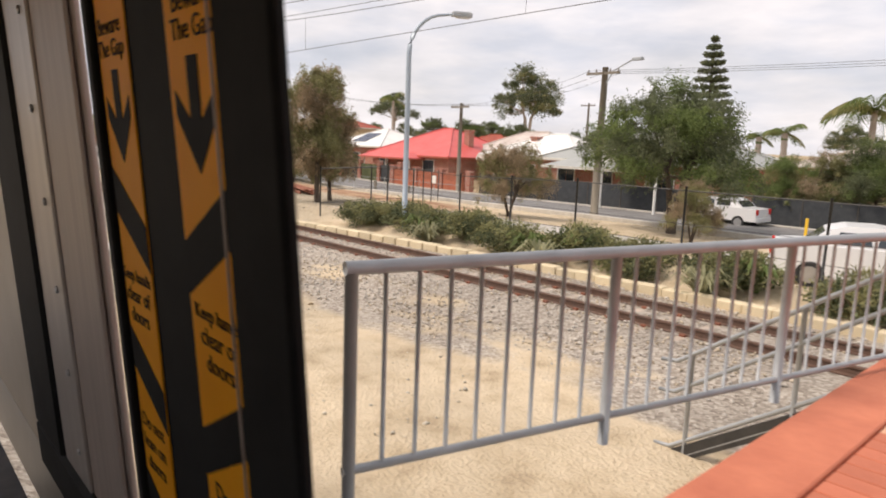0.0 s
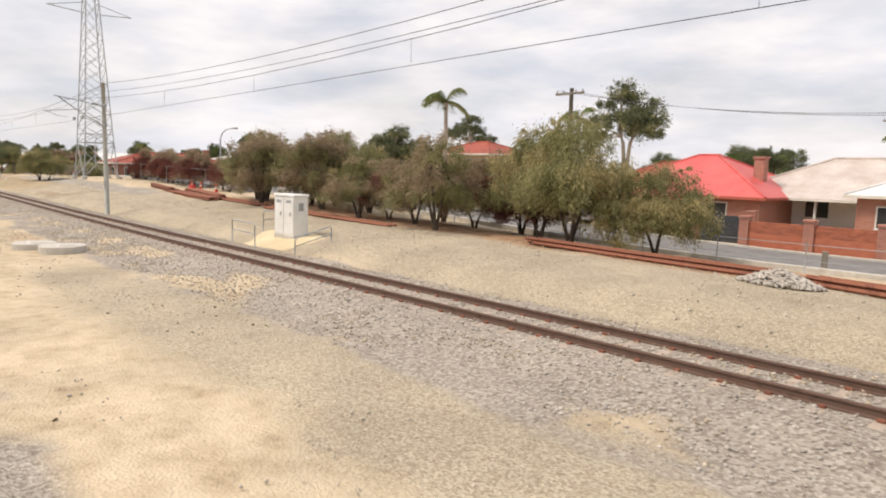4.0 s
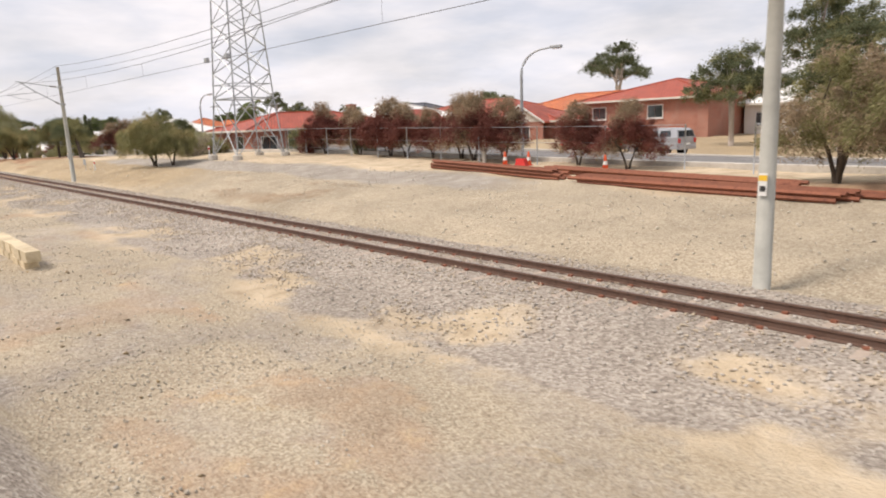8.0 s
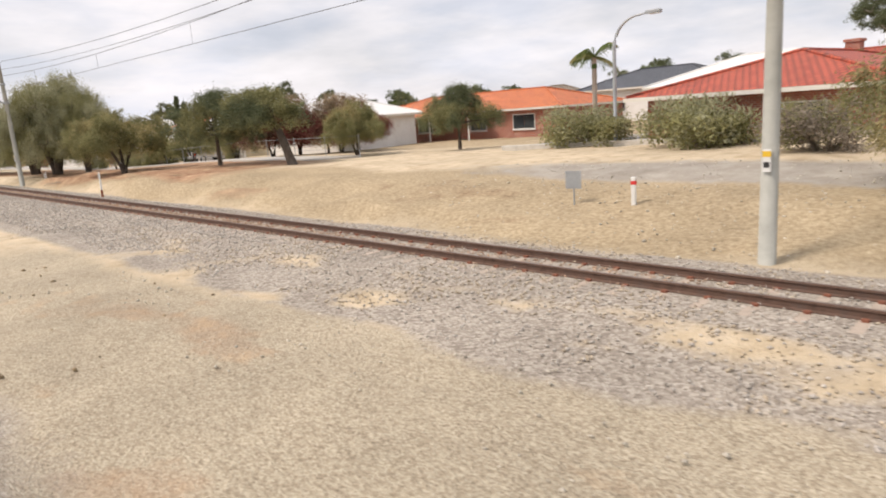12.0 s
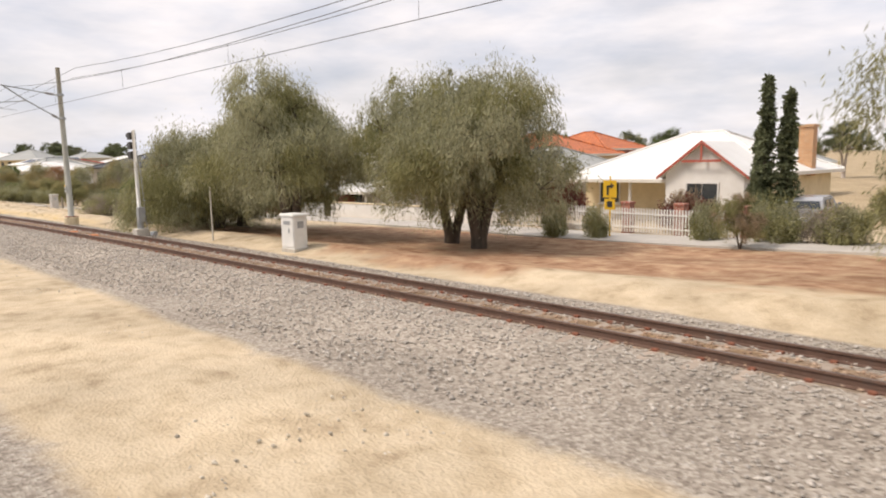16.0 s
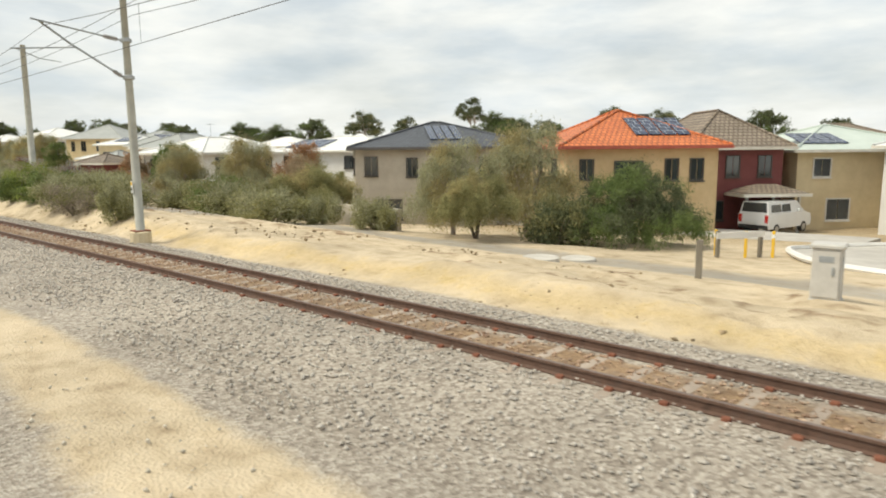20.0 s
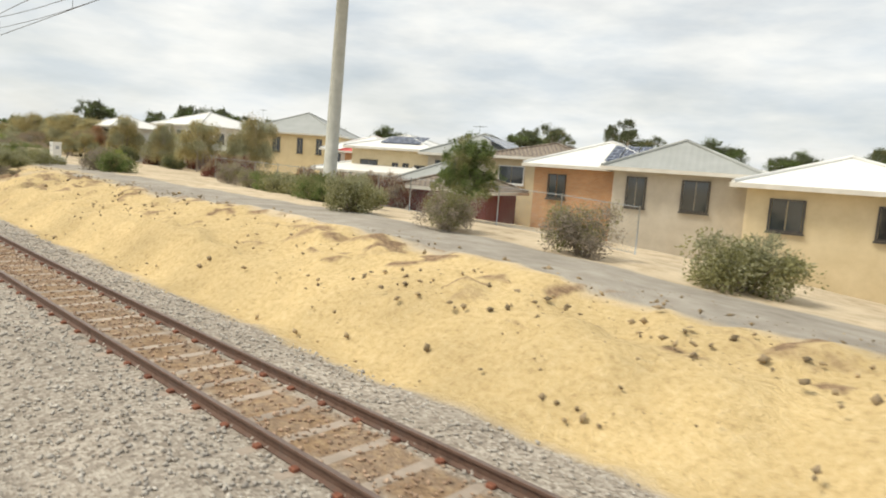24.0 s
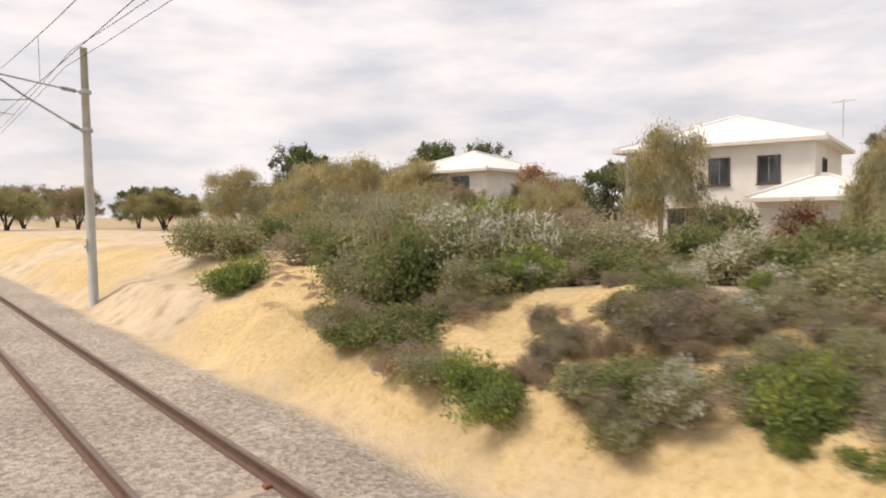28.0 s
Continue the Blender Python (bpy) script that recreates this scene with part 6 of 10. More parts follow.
# between the signal and the roundabout
for sx, sy, sw, sh, kd, lb in ((-197.5, 14.0, 3.2, 1.6, S_GREY, "grey twiggy shrub on sand"), (-199.8, 14.4, 3.4, 1.8, S_OLIVE, "olive shrub on sand"), (-202.0, 15.2, 3.0, 1.5, S_GREY, "grey twiggy shrub on sand"),
                              (-194.6, 14.8, 2.6, 1.4, S_GREY, "grey twiggy shrub on sand"), (-204.3, 16.2, 2.6, 1.3, S_GREY, "grey twiggy shrub on sand"), (-196.5, 16.2, 3.0, 2.0, S_OLIVE, "olive shrub on sand"),
                              (-200.8, 17.2, 3.2, 1.9, S_OLIVE, "olive shrub on sand"), (-189.0, 15.6, 3.0, 1.2, S_GREY, "low grey shrub on sand"), (-186.8, 12.4, 3.0, 1.1, S_GREY, "low grey shrub on sand"),
                              (-206.6, 17.8, 2.2, 1.0, S_GREY, "low grey shrub on sand"), (-192.6, 17.2, 2.6, 1.5, S_OLIVE, "olive shrub on sand")):
    bush(kd, sx, sy, sw, sh, lb, group="shrubs on the sand")
plant(K_GREEN, "tree", -208.2, 30.2, 6.6, "bright green leafy tree in a garden")
plant(K_GREEN, "tree", -203.2, 46.0, 6.4, "bright green leafy tree behind a white roof", wide=0.8)
for sx, sy, sw, sh in ((-203.2, 27.6, 3.4, 2.6), (-200.4, 28.4, 3.2, 2.2), (-206.0, 27.8, 2.8, 2.0), (-203.6, 31.5, 3.6, 3.0), (-201.0, 32.4, 3.0, 2.4), (-197.6, 32.8, 3.4, 3.0), (-195.2, 31.0, 2.2, 2.2)):
    bush(S_PINK, sx, sy, sw, sh, "bougainvillea shrub covered in crimson flowers", "flowering_shrub", "crimson shrubs")
bush(S_DARK, -198.8, 30.6, 3.0, 2.0, "green shrub among crimson flowers")
bush(S_OLIVE, -193.0, 27.0, 3.4, 2.2, "olive shrub beside a picket fence")
plant(K_DOME, "shrub", -222.5, 25.2, 3.6, "large dense rounded green bush beside the road", "shrub", rz=10, wide=1.0)
bush(S_DARK, -224.6, 22.6, 3.4, 2.4, "dark green bush beside the road")
plant(K_WEEP2, "tree", -227.8, 24.7, 5.9, "weeping grey-gold tree with pale branches", wide=1.1)
plant(K_WEEP2, "tree", -229.5, 21.4, 4.9, "weeping grey-gold tree with pale branches", wide=1.0)
plant(K_ROUND, "tree", -226.4, 19.6, 2.9, "bushy green small tree on dry ground")
bush(S_OLIVE, -231.6, 18.6, 2.4, 1.7, "olive shrub on the verge")
bush(S_OLIVE, -235.2, 18.0, 2.2, 1.6, "olive shrub on the verge")
plant(K_ORANGE, "tree", -243.3, 22.1, 5.0, "tree with orange-brown dry foliage")
plant(K_ROUND, "tree", -239.4, 20.6, 3.3, "dull green bushy tree on the verge", wide=1.2)
for sx, sy, sw, sh, kd, lb in ((-244.4, 9.5, 3.6, 1.75, S_OLIVE, "large olive shrub beside the track"), (-241.9, 9.1, 3.2, 1.6, S_GREY, "grey twiggy shrub beside the track"), (-246.8, 9.9, 3.8, 1.9, S_GREEN, "large green shrub beside the track"), (-243.6, 11.4, 3.6, 1.9, S_OLIVE, "large olive shrub beside the track"), (-249.0, 9.2, 2.6, 1.3, S_LIME, "bright green shrub beside the track"),
                              (-237.3, 9.4, 1.7, 1.9, S_OLIVE, "single olive shrub beside the track"), (-247.8, 11.6, 3.8, 2.0, S_OLIVE, "large olive shrub beside the track"), (-250.0, 12.8, 3.4, 2.2, S_GREY, "grey twiggy shrub beside the track"),
                              (-244.4, 17.6, 5.0, 2.4, S_GREEN, "dense green thicket below the bank"), (-240.4, 16.6, 4.8, 2.2, S_OLIVE, "dense green thicket below the bank"), (-248.6, 17.0, 4.2, 2.0, S_OLIVE, "dense olive thicket below the bank"),
                              (-236.4, 16.0, 4.0, 1.8, S_OLIVE, "dark green thicket below the bank"), (-253.0, 15.6, 4.0, 2.3, S_GREY, "grey thicket below the bank"), (-257.0, 16.2, 4.0, 2.0, S_OLIVE, "olive thicket below the bank"),
                              (-254.6, 10.8, 3.2, 2.3, S_LIME, "bright green shrub at the cutting edge"), (-257.2, 9.6, 2.8, 2.0, S_OLIVE, "olive shrub at the cutting edge"), (-252.0, 9.0, 2.6, 1.8, S_LIME, "bright green shrub at the cutting edge"),
                              (-261.5, 15.4, 3.2, 1.6, S_GREY, "grey shrub beside the path"), (-266.0, 15.0, 3.0, 1.4, S_GREY, "grey shrub beside the path"), (-271.0, 15.2, 2.8, 1.5, S_OLIVE, "olive shrub beside the path")):
    bush(kd, sx, sy, sw, sh, lb, group="shrubs along the cutting")
plant(K_GREEN, "tree", -257.4, 20.2, 5.0, "dark green leafy tree before white houses", wide=0.9)
plant(K_WEEP, "tree", -250.6, 22.1, 5.9, "weeping golden tree before a house")
plant(K_ORANGE, "tree", -252.6, 24.0, 4.6, "weeping golden tree before a house")
plant(K_WEEP, "tree", -254.6, 19.4, 4.8, "weeping golden tree before white houses", wide=1.1)
plant(K_WEEP2, "tree", -247.4, 25.6, 5.2, "weeping grey-gold tree before white houses", wide=0.9)
plant(K_ORANGE, "tree", -267.0, 20.8, 3.6, "tree with orange-brown foliage")
plant(K_GREEN, "tree", -283.8, 19.0, 3.6, "yellow-green leafy tree before an orange house", wide=0.9)
# behind the sand bank
for sx, sy, sw, sh, kd, lb in ((-283.6, 13.2, 2.0, 1.5, S_OLIVE, "olive shrub at the back of the path"), (-286.2, 15.4, 2.4, 1.4, S_OLIVE, "olive shrub at the back of the path"), (-279.4, 13.8, 2.4, 1.4, S_GREY, "grey shrub at the back of the path"),
                              (-289.4, 15.6, 2.2, 1.0, S_GREEN, "green shrub below a steel mast"), (-292.0, 17.2, 3.2, 1.4, S_GREEN, "green shrub below a steel mast"), (-294.8, 17.2, 3.0, 1.3, S_OLIVE, "olive shrub below a steel mast"),
                              (-297.6, 17.8, 2.8, 1.2, S_GREEN, "green shrub below a steel mast"), (-301.0, 18.4, 2.6, 1.3, S_GREY, "grey shrub beside the path"), (-304.6, 18.8, 2.6, 1.6, S_GREY, "grey shrub beside the path"),
                              (-275.0, 14.6, 2.4, 1.6, S_GREY, "grey shrub at the back of the path")):
    bush(kd, sx, sy, sw, sh, lb, group="shrubs behind the bank")
for sx, sy, sw, sh in ((-292.6, 22.2, 2.6, 2.0), (-295.2, 22.6, 2.8, 2.0), (-298.6, 23.0, 2.6, 1.9), (-301.6, 24.2, 2.4, 2.0), (-304.4, 24.4, 2.6, 2.2), (-310.2, 22.4, 2.8, 2.2), (-313.6, 22.0, 2.4, 2.0)):
    bush(S_RED, sx, sy, sw, sh, "red-leaved hedge shrub before a garden wall", group="red hedge")
plant(K_WEEP, "tree", -314.2, 25.0, 5.7, "weeping golden tree with pale bark")
plant(K_WEEP2, "tree", -315.6, 24.2, 4.1, "weeping grey-gold tree with pale bark")
plant(K_WEEP, "tree", -326.4, 25.7, 5.2, "weeping golden tree with pale bark", wide=1.2)
plant(K_WEEP2, "tree", -334.9, 25.6, 4.9, "thin weeping tree before a white house", wide=0.85)
plant(K_WEEP, "tree", -336.2, 26.6, 4.2, "weeping golden tree before a white house", wide=0.9)
plant(K_WEEP, "tree", -343.5, 24.6, 5.6, "weeping golden tree before a white house", wide=0.95)
plant(K_ORANGE, "tree", -349.5, 24.0, 4.0, "tree with orange-brown foliage before a white house")
bush(S_RED, -322.6, 27.2, 4.0, 2.3, "red-brown hedge shrub by a wire gate")
bush(S_RED, -330.6, 27.6, 3.0, 2.3, "red-brown hedge shrub by a wire gate")
bush(S_RED, -338.6, 26.4, 2.8, 2.2, "red-brown hedge shrub before a white house")
bush(S_GREEN, -321.6, 16.6, 2.6, 0.85, "low green shrub on pale sand")
bush(S_DARK, -328.6, 24.4, 2.6, 1.7, "dark shrub below a tree")
bush(S_DARK, -340.6, 23.6, 3.4, 2.2, "dark shrub below a tree")
rngp = np.random.default_rng(77)
SLOPE = [(S_LIME, "bright green shrub on the sandy slope"), (S_GREEN, "green shrub on the sandy slope"), (S_GREY, "grey dry shrub on the sandy slope"), (S_OLIVE, "olive shrub on the sandy slope"), (S_WHITE, "olive shrub with small white flowers")]
SLOPE.append((S_DRY, "brown dry shrub on the sandy slope"))
for sx, sy, sw, sh, k in ((-307.9, 6.5, 2.1, 1.35, 2), (-307.0, 6.3, 1.2, 0.85, 2), (-309.0, 5.9, 0.9, 0.45, 1), (-312.0, 6.6, 2.4, 1.75, 0), (-310.1, 6.5, 1.1, 1.2, 2), (-311.4, 8.2, 2.4, 1.2, 3), (-309.6, 12.7, 3.2, 1.6, 2), (-307.8, 12.9, 2.2, 1.3, 1),
                          (-306.4, 7.5, 0.6, 0.4, 2), (-311.0, 13.6, 2.6, 1.4, 0), (-313.6, 9.6, 2.2, 1.1, 3), (-313.7, 7.4, 1.7, 1.35, 1), (-314.4, 6.5, 1.5, 0.85, 5), (-314.8, 6.6, 1.3, 0.95, 3), (-315.7, 6.3, 1.3, 1.0, 0), (-316.4, 6.0, 1.0, 0.85, 5),
                          (-316.9, 7.7, 1.8, 0.8, 2), (-315.9, 8.4, 1.8, 0.75, 1), (-314.8, 9.2, 1.3, 0.75, 0), (-316.3, 10.4, 0.9, 0.45, 5), (-318.5, 9.3, 1.3, 0.55, 1), (-318.6, 7.8, 1.8, 0.9, 0), (-318.1, 6.1, 1.0, 0.5, 3), (-320.1, 5.9, 1.1, 0.55, 5),
                          (-320.4, 6.6, 1.6, 1.0, 1), (-319.8, 8.6, 1.6, 0.7, 5), (-322.2, 9.3, 2.0, 0.8, 1), (-320.4, 9.9, 1.5, 0.55, 5), (-324.4, 8.9, 2.0, 0.8, 3), (-317.6, 10.9, 1.6, 0.5, 2), (-322.6, 7.6, 1.7, 0.85, 1), (-323.5, 7.4, 1.8, 0.9, 3), (-324.3, 5.9, 1.5, 0.8, 0),
                          (-322.0, 6.7, 0.7, 0.55, 1), (-325.3, 7.0, 1.9, 0.85, 3), (-324.6, 7.9, 1.3, 0.6, 5), (-326.4, 6.3, 1.1, 0.7, 2), (-327.9, 5.7, 0.8, 0.5, 2), (-325.6, 8.8, 1.8, 0.4, 2), (-327.3, 9.9, 2.6, 0.75, 1), (-328.7, 8.5, 2.0, 1.0, 3), (-326.5, 11.6, 2.2, 0.5, 0),
                          (-329.9, 6.4, 1.1, 0.5, 4), (-328.4, 11.4, 2.4, 0.6, 1), (-330.5, 9.8, 2.6, 0.9, 3), (-330.0, 12.4, 2.6, 0.9, 2), (-331.4, 6.6, 1.3, 0.5, 2), (-330.6, 6.8, 1.2, 0.5, 2), (-330.9, 5.95, 0.55, 0.3, 0), (-332.0, 6.0, 0.85, 0.6, 4), (-332.4, 5.6, 0.8, 0.5, 3),
                          (-332.6, 6.4, 1.6, 0.42, 1), (-333.1, 5.9, 0.6, 0.35, 2), (-334.2, 5.5, 1.4, 0.8, 0), (-333.5, 7.0, 0.5, 0.4, 5), (-334.3, 7.0, 0.7, 0.4, 2), (-333.5, 7.9, 1.3, 0.5, 2), (-332.9, 8.3, 1.6, 0.45, 5), (-330.9, 7.8, 0.6, 0.4, 3), (-331.0, 8.6, 1.0, 0.4, 5),
                          (-335.2, 9.9, 2.0, 0.75, 1), (-335.9, 9.2, 1.5, 0.6, 2), (-334.2, 12.2, 2.0, 1.05, 4), (-332.9, 12.3, 2.2, 1.25, 1), (-331.8, 11.0, 1.6, 0.7, 3), (-338.0, 9.0, 2.8, 1.55, 4), (-336.8, 7.9, 1.4, 0.8, 3), (-339.4, 7.3, 2.3, 1.15, 3), (-336.9, 6.2, 1.8, 0.7, 1),
                          (-338.2, 6.1, 1.6, 0.7, 2), (-336.0, 5.7, 1.0, 0.55, 5), (-337.2, 11.6, 2.8, 1.2, 3), (-340.2, 11.0, 3.0, 1.5, 5), (-341.8, 8.4, 2.6, 1.2, 1), (-343.4, 12.0, 3.2, 1.4, 3), (-345.8, 9.6, 3.0, 1.4, 2), (-348.0, 12.6, 3.4, 1.7, 3), (-344.8, 6.8, 2.2, 1.0, 0),
                          (-340.0, 14.6, 3.2, 1.3, 3), (-336.2, 14.6, 2.8, 1.1, 1), (-344.6, 15.6, 3.4, 1.5, 5), (-350.4, 8.8, 3.2, 1.5, 3), (-353.4, 12.0, 3.4, 1.6, 1),
                          (-315.6, 6.4, 1.6, 1.0, 0), (-314.3, 6.3, 1.7, 0.95, 2), (-313.5, 6.7, 1.8, 1.1, 0), (-316.3, 6.3, 1.4, 0.9, 3), (-319.9, 6.3, 1.5, 0.9, 0), (-318.0, 6.4, 1.5, 0.9, 3), (-317.5, 7.6, 1.8, 0.9, 0), (-315.5, 7.8, 2.0, 1.0, 5),
                          (-314.5, 8.1, 2.0, 1.0, 3), (-321.2, 7.5, 1.8, 1.1, 0), (-319.2, 7.3, 1.6, 1.0, 0), (-316.4, 9.0, 2.0, 0.9, 0), (-318.8, 10.2, 2.2, 0.8, 3), (-313.2, 5.9, 1.2, 0.7, 5),
                          (-341.0, 9.2, 3.0, 1.9, 3), (-338.6, 7.8, 2.4, 1.5, 1), (-343.0, 10.4, 3.0, 2.0, 5), (-345.5, 13.6, 3.6, 2.2, 3), (-348.5, 16.0, 3.8, 2.4, 5), (-341.4, 12.8, 3.2, 1.9, 0), (-351.6, 15.0, 3.6, 2.4, 3), (-338.4, 12.6, 3.0, 1.6, 5), (-336.4, 8.6, 1.9, 0.9, 0)):
    bush(SLOPE[k][0], sx, sy, sw * 1.12, sh * 1.05, SLOPE[k][1], group="shrubs on the slope")
# low scrub filling the face of the slope
for i in range(46):
    sx, sd = -312.5 - 14.5 * rngp.random(), 3.9 + 5.5 * rngp.random()
    k = int(rngp.integers(0, 6))
    w = 0.8 + 0.9 * rngp.random()
    bush(SLOPE[k][0], sx, float(rail_y(sx)) + sd, w, 0.35 + 0.35 * w * rngp.random(), SLOPE[k][1], group="shrubs on the slope")
for i in range(44):
    sx, sd = -329.0 - 11.0 * rngp.random(), 4.0 + 6.0 * rngp.random()
    k = (2, 3, 4, 2, 1, 0)[int(rngp.integers(0, 6))]
    w = 0.6 + 0.8 * rngp.random()
    bush(SLOPE[k][0], sx, float(rail_y(sx)) + sd, w, 0.3 + 0.4 * w * rngp.random(), SLOPE[k][1], group="shrubs on the slope")
for sx, sy, sw, sh, k in ((-335.4, 5.7, 1.3, 0.5, 3), (-334.0, 6.0, 0.7, 0.35, 5), (-334.1, 7.0, 0.9, 0.4, 2), (-332.6, 7.4, 1.0, 0.4, 5), (-331.5, 7.4, 0.9, 0.4, 3), (-331.4, 8.1, 1.0, 0.45, 2),
                          (-330.9, 7.3, 0.8, 0.4, 5), (-331.8, 7.0, 0.7, 0.3, 2), (-332.3, 5.7, 0.6, 0.3, 4), (-336.5, 7.2, 1.2, 0.5, 5), (-331.9, 8.6, 1.1, 0.5, 3)):
    bush(SLOPE[k][0], sx, sy, sw, sh, SLOPE[k][1], group="shrubs on the slope")
for i, (tx, ty, th) in enumerate(((-432, 12, 6), (-440, 22, 7), (-452, 34, 8), (-448, 6, 5), (-462, 18, 8), (-470, 44, 9), (-425, 30, 6), (-480, 8, 8), (-490, 28, 9), (-436, 46, 7))):
    plant((K_ROUND, K_LINE2, K_DARK)[i % 3], "tree", tx, ty, th, "dark tree on the rise beyond the slope", group="skyline trees", wide=1.3)
# garden bed behind the low stone wall near the station
for i, sx in enumerate((6.2, 7.6, 9.4, 11.2, 13.0, 14.8, 16.8, 19.0, 21.4, 24.0)):
    bush(S_DARK, sx, 13.5 + 0.3 * (i % 2), 2.4, 0.95, "low dark green mounded shrub in the garden bed", group="garden bed mounds")
for i in (2, 3, 8, 9, 10, 15, 16, 21, 22, 25):
    sx, sy = 8.0 + i * 0.72, 12.75 + 0.8 * ((i * 5) % 3) / 2
    o = thing("strappy_plant", stand(sx, sy, i * 77 % 360), "tuft of strap-leaved garden plant", "plant", "strappy plants of the garden bed")
    o.scale = (0.9, 0.9, 0.75)
    q = new("foliage", (S_STRAP if i % 3 else S_STRAP2)["crown"])
    q.parent = o
# greenery behind the cloth fence of the parking area
plant(K_GREEN, "tree", 11.6, 36.0, 3.9, "yellow-green bushy tree behind a dark cloth fence", wide=1.0)
plant(K_LINE, "tree", 13.4, 36.2, 4.1, "grey-green bushy tree behind a dark cloth fence", wide=1.1)
plant(K_BIG, "tree", 15.3, 36.4, 4.9, "dark green bushy tree behind a dark cloth fence", wide=1.0)
# far skyline
norfolk_pine(-20.5, 91, 19.0)
palm(-24.6, 85, 7.8, "broad date palm behind roofs", 1, 2.6, 0.35)
palm(-47.0, 38.4, 8.6, "tall palm with feathery fronds", 2, 2.6)
palm(-44.0, 53, 8.2, "tall palm with feathery fronds", 3, 2.4)
palm(8.0, 72, 7.4, "broad date palm beside a house", 4, 2.9, 0.35)
palm(-1.6, 70, 5.6, "broad date palm beside a house", 5, 2.4, 0.3)
palm(10.6, 52.5, 6.9, "feathery palm beside the parking area", 6, 3.9, 0.2)
palm(-4.6, 71, 5.2, "broad date palm beside a house", 8, 1.9, 0.3)
palm(-118.3, 37.0, 5.0, "feathery palm behind the street", 7, 1.9, 0.15)

plant(K_GUM2, "tree", -115, 108, 15.2, "tall open-crowned gum tree with pale limbs", wide=1.2)
plant(K_GUM, "tree", -86, 128, 22.5, "tall dark-leaved gum tree behind houses", wide=1.08)
plant(K_GUM2, "tree", -377, 181, 20.5, "tall umbrella-crowned gum tree on the skyline", wide=0.95)
plant(K_GUM, "tree", -66, 46, 7.0, "dark-leaved gum tree behind the yard", wide=1.2)
plant(K_GUM, "tree", -58, 42, 7.2, "dark-leaved gum tree behind the yard", wide=1.2)
plant(K_DARK, "tree", -30, 62, 6.4, "dark green tree behind roofs")
plant(K_DARK, "tree", -14, 52, 5.6, "dark green tree beside a chimney", wide=0.5)
for i, (tx, ty, th) in enumerate(((30, 90, 7), (10, 100, 8), (-5, 110, 7), (-40, 95, 7), (-52, 84, 6), (-75, 80, 6), (-84, 95, 8), (-100, 120, 9), (-130, 90, 7), (-150, 110, 9), (-160, 70, 6), (-175, 90, 7), (-190, 120, 8), (-196, 80, 5.5),
                                  (-215, 110, 8), (-240, 120, 8), (-255, 100, 7), (-275, 130, 10), (-290, 110, 8), (-305, 120, 9), (-322, 100, 9), (-335, 84, 9), (-345, 80, 8), (-350, 110, 12), (-372, 70, 9), (-380, 90, 10), (-395, 66, 10),
                                  (-402, 62, 12), (-408, 80, 9), (-420, 60, 9), (-390, 48, 6), (-376, 44, 5), (-365, 46, 5), (-430, 90, 12), (-330, 140, 12), (-300, 150, 12), (-262, 150, 11), (-228, 150, 10), (-180, 150, 10), (-120, 150, 10), (-70, 150, 10), (-20, 150, 10))):
    plant((K_DARK, K_BIG, K_GUM)[i % 3], "tree", tx, ty, th, "dark tree on the skyline behind roofs", group="skyline trees", wide=1.2)
for k, tx, ty, th, wd in ((K_WEEP, -361.4, 26.0, 5.6, 1.5), (K_WEEP, -366.8, 25.0, 6.2, 1.4), (K_WEEP2, -372.4, 26.0, 6.2, 1.4), (K_WEEP, -378.0, 27.0, 6.6, 1.4), (K_LINE2, -369.4, 29.0, 5.8, 1.4), (K_WEEP, -384.0, 24.0, 6.4, 1.5)):
    plant(k, "tree", tx, ty, th, "golden-brown scrub tree beyond the slope", group="scrub trees", wide=wd)
for tx, ty, th, wd in ((-366.0, 36.0, 7.9, 0.95), (-371.5, 38.0, 6.8, 0.95), (-389.0, 50.0, 11.2, 0.9), (-353.8, 36.5, 5.5, 1.3), (-396.0, 36.0, 10.6, 1.0)):
    plant(K_DARK, "tree", tx, ty, th, "dark tree on the skyline behind roofs", group="skyline trees", wide=wd)
for i, (tx, ty, th) in enumerate(((-352, 28, 4), (-356, 24, 3.6), (-360, 30, 4.2), (-348, 22, 3.2), (-366, 26, 4), (-372, 32, 4.4), (-380, 28, 4.4), (-358, 19, 3), (-390, 34, 5), (-344, 19, 2.6))):
    plant((K_WEEP, K_LINE2, K_ROUND)[i % 3], "tree", tx, ty, th, "golden-brown scrub tree beyond the slope", group="scrub trees", wide=1.2)
for sx, sy, sw, sh in ((-168.5, 22.9, 1.3, 1.7), (-166.7, 23.4, 1.2, 1.6), (-162.6, 24.4, 1.4, 1.8), (-160.0, 24.6, 2.0, 1.7), (-158.0, 24.7, 1.8, 1.6), (-147.9, 27.7, 1.8, 2.1)):
    bush(S_OLIVE, sx, sy, sw, sh, "small grey-green sapling beside the footpath", group="saplings by the footpath")

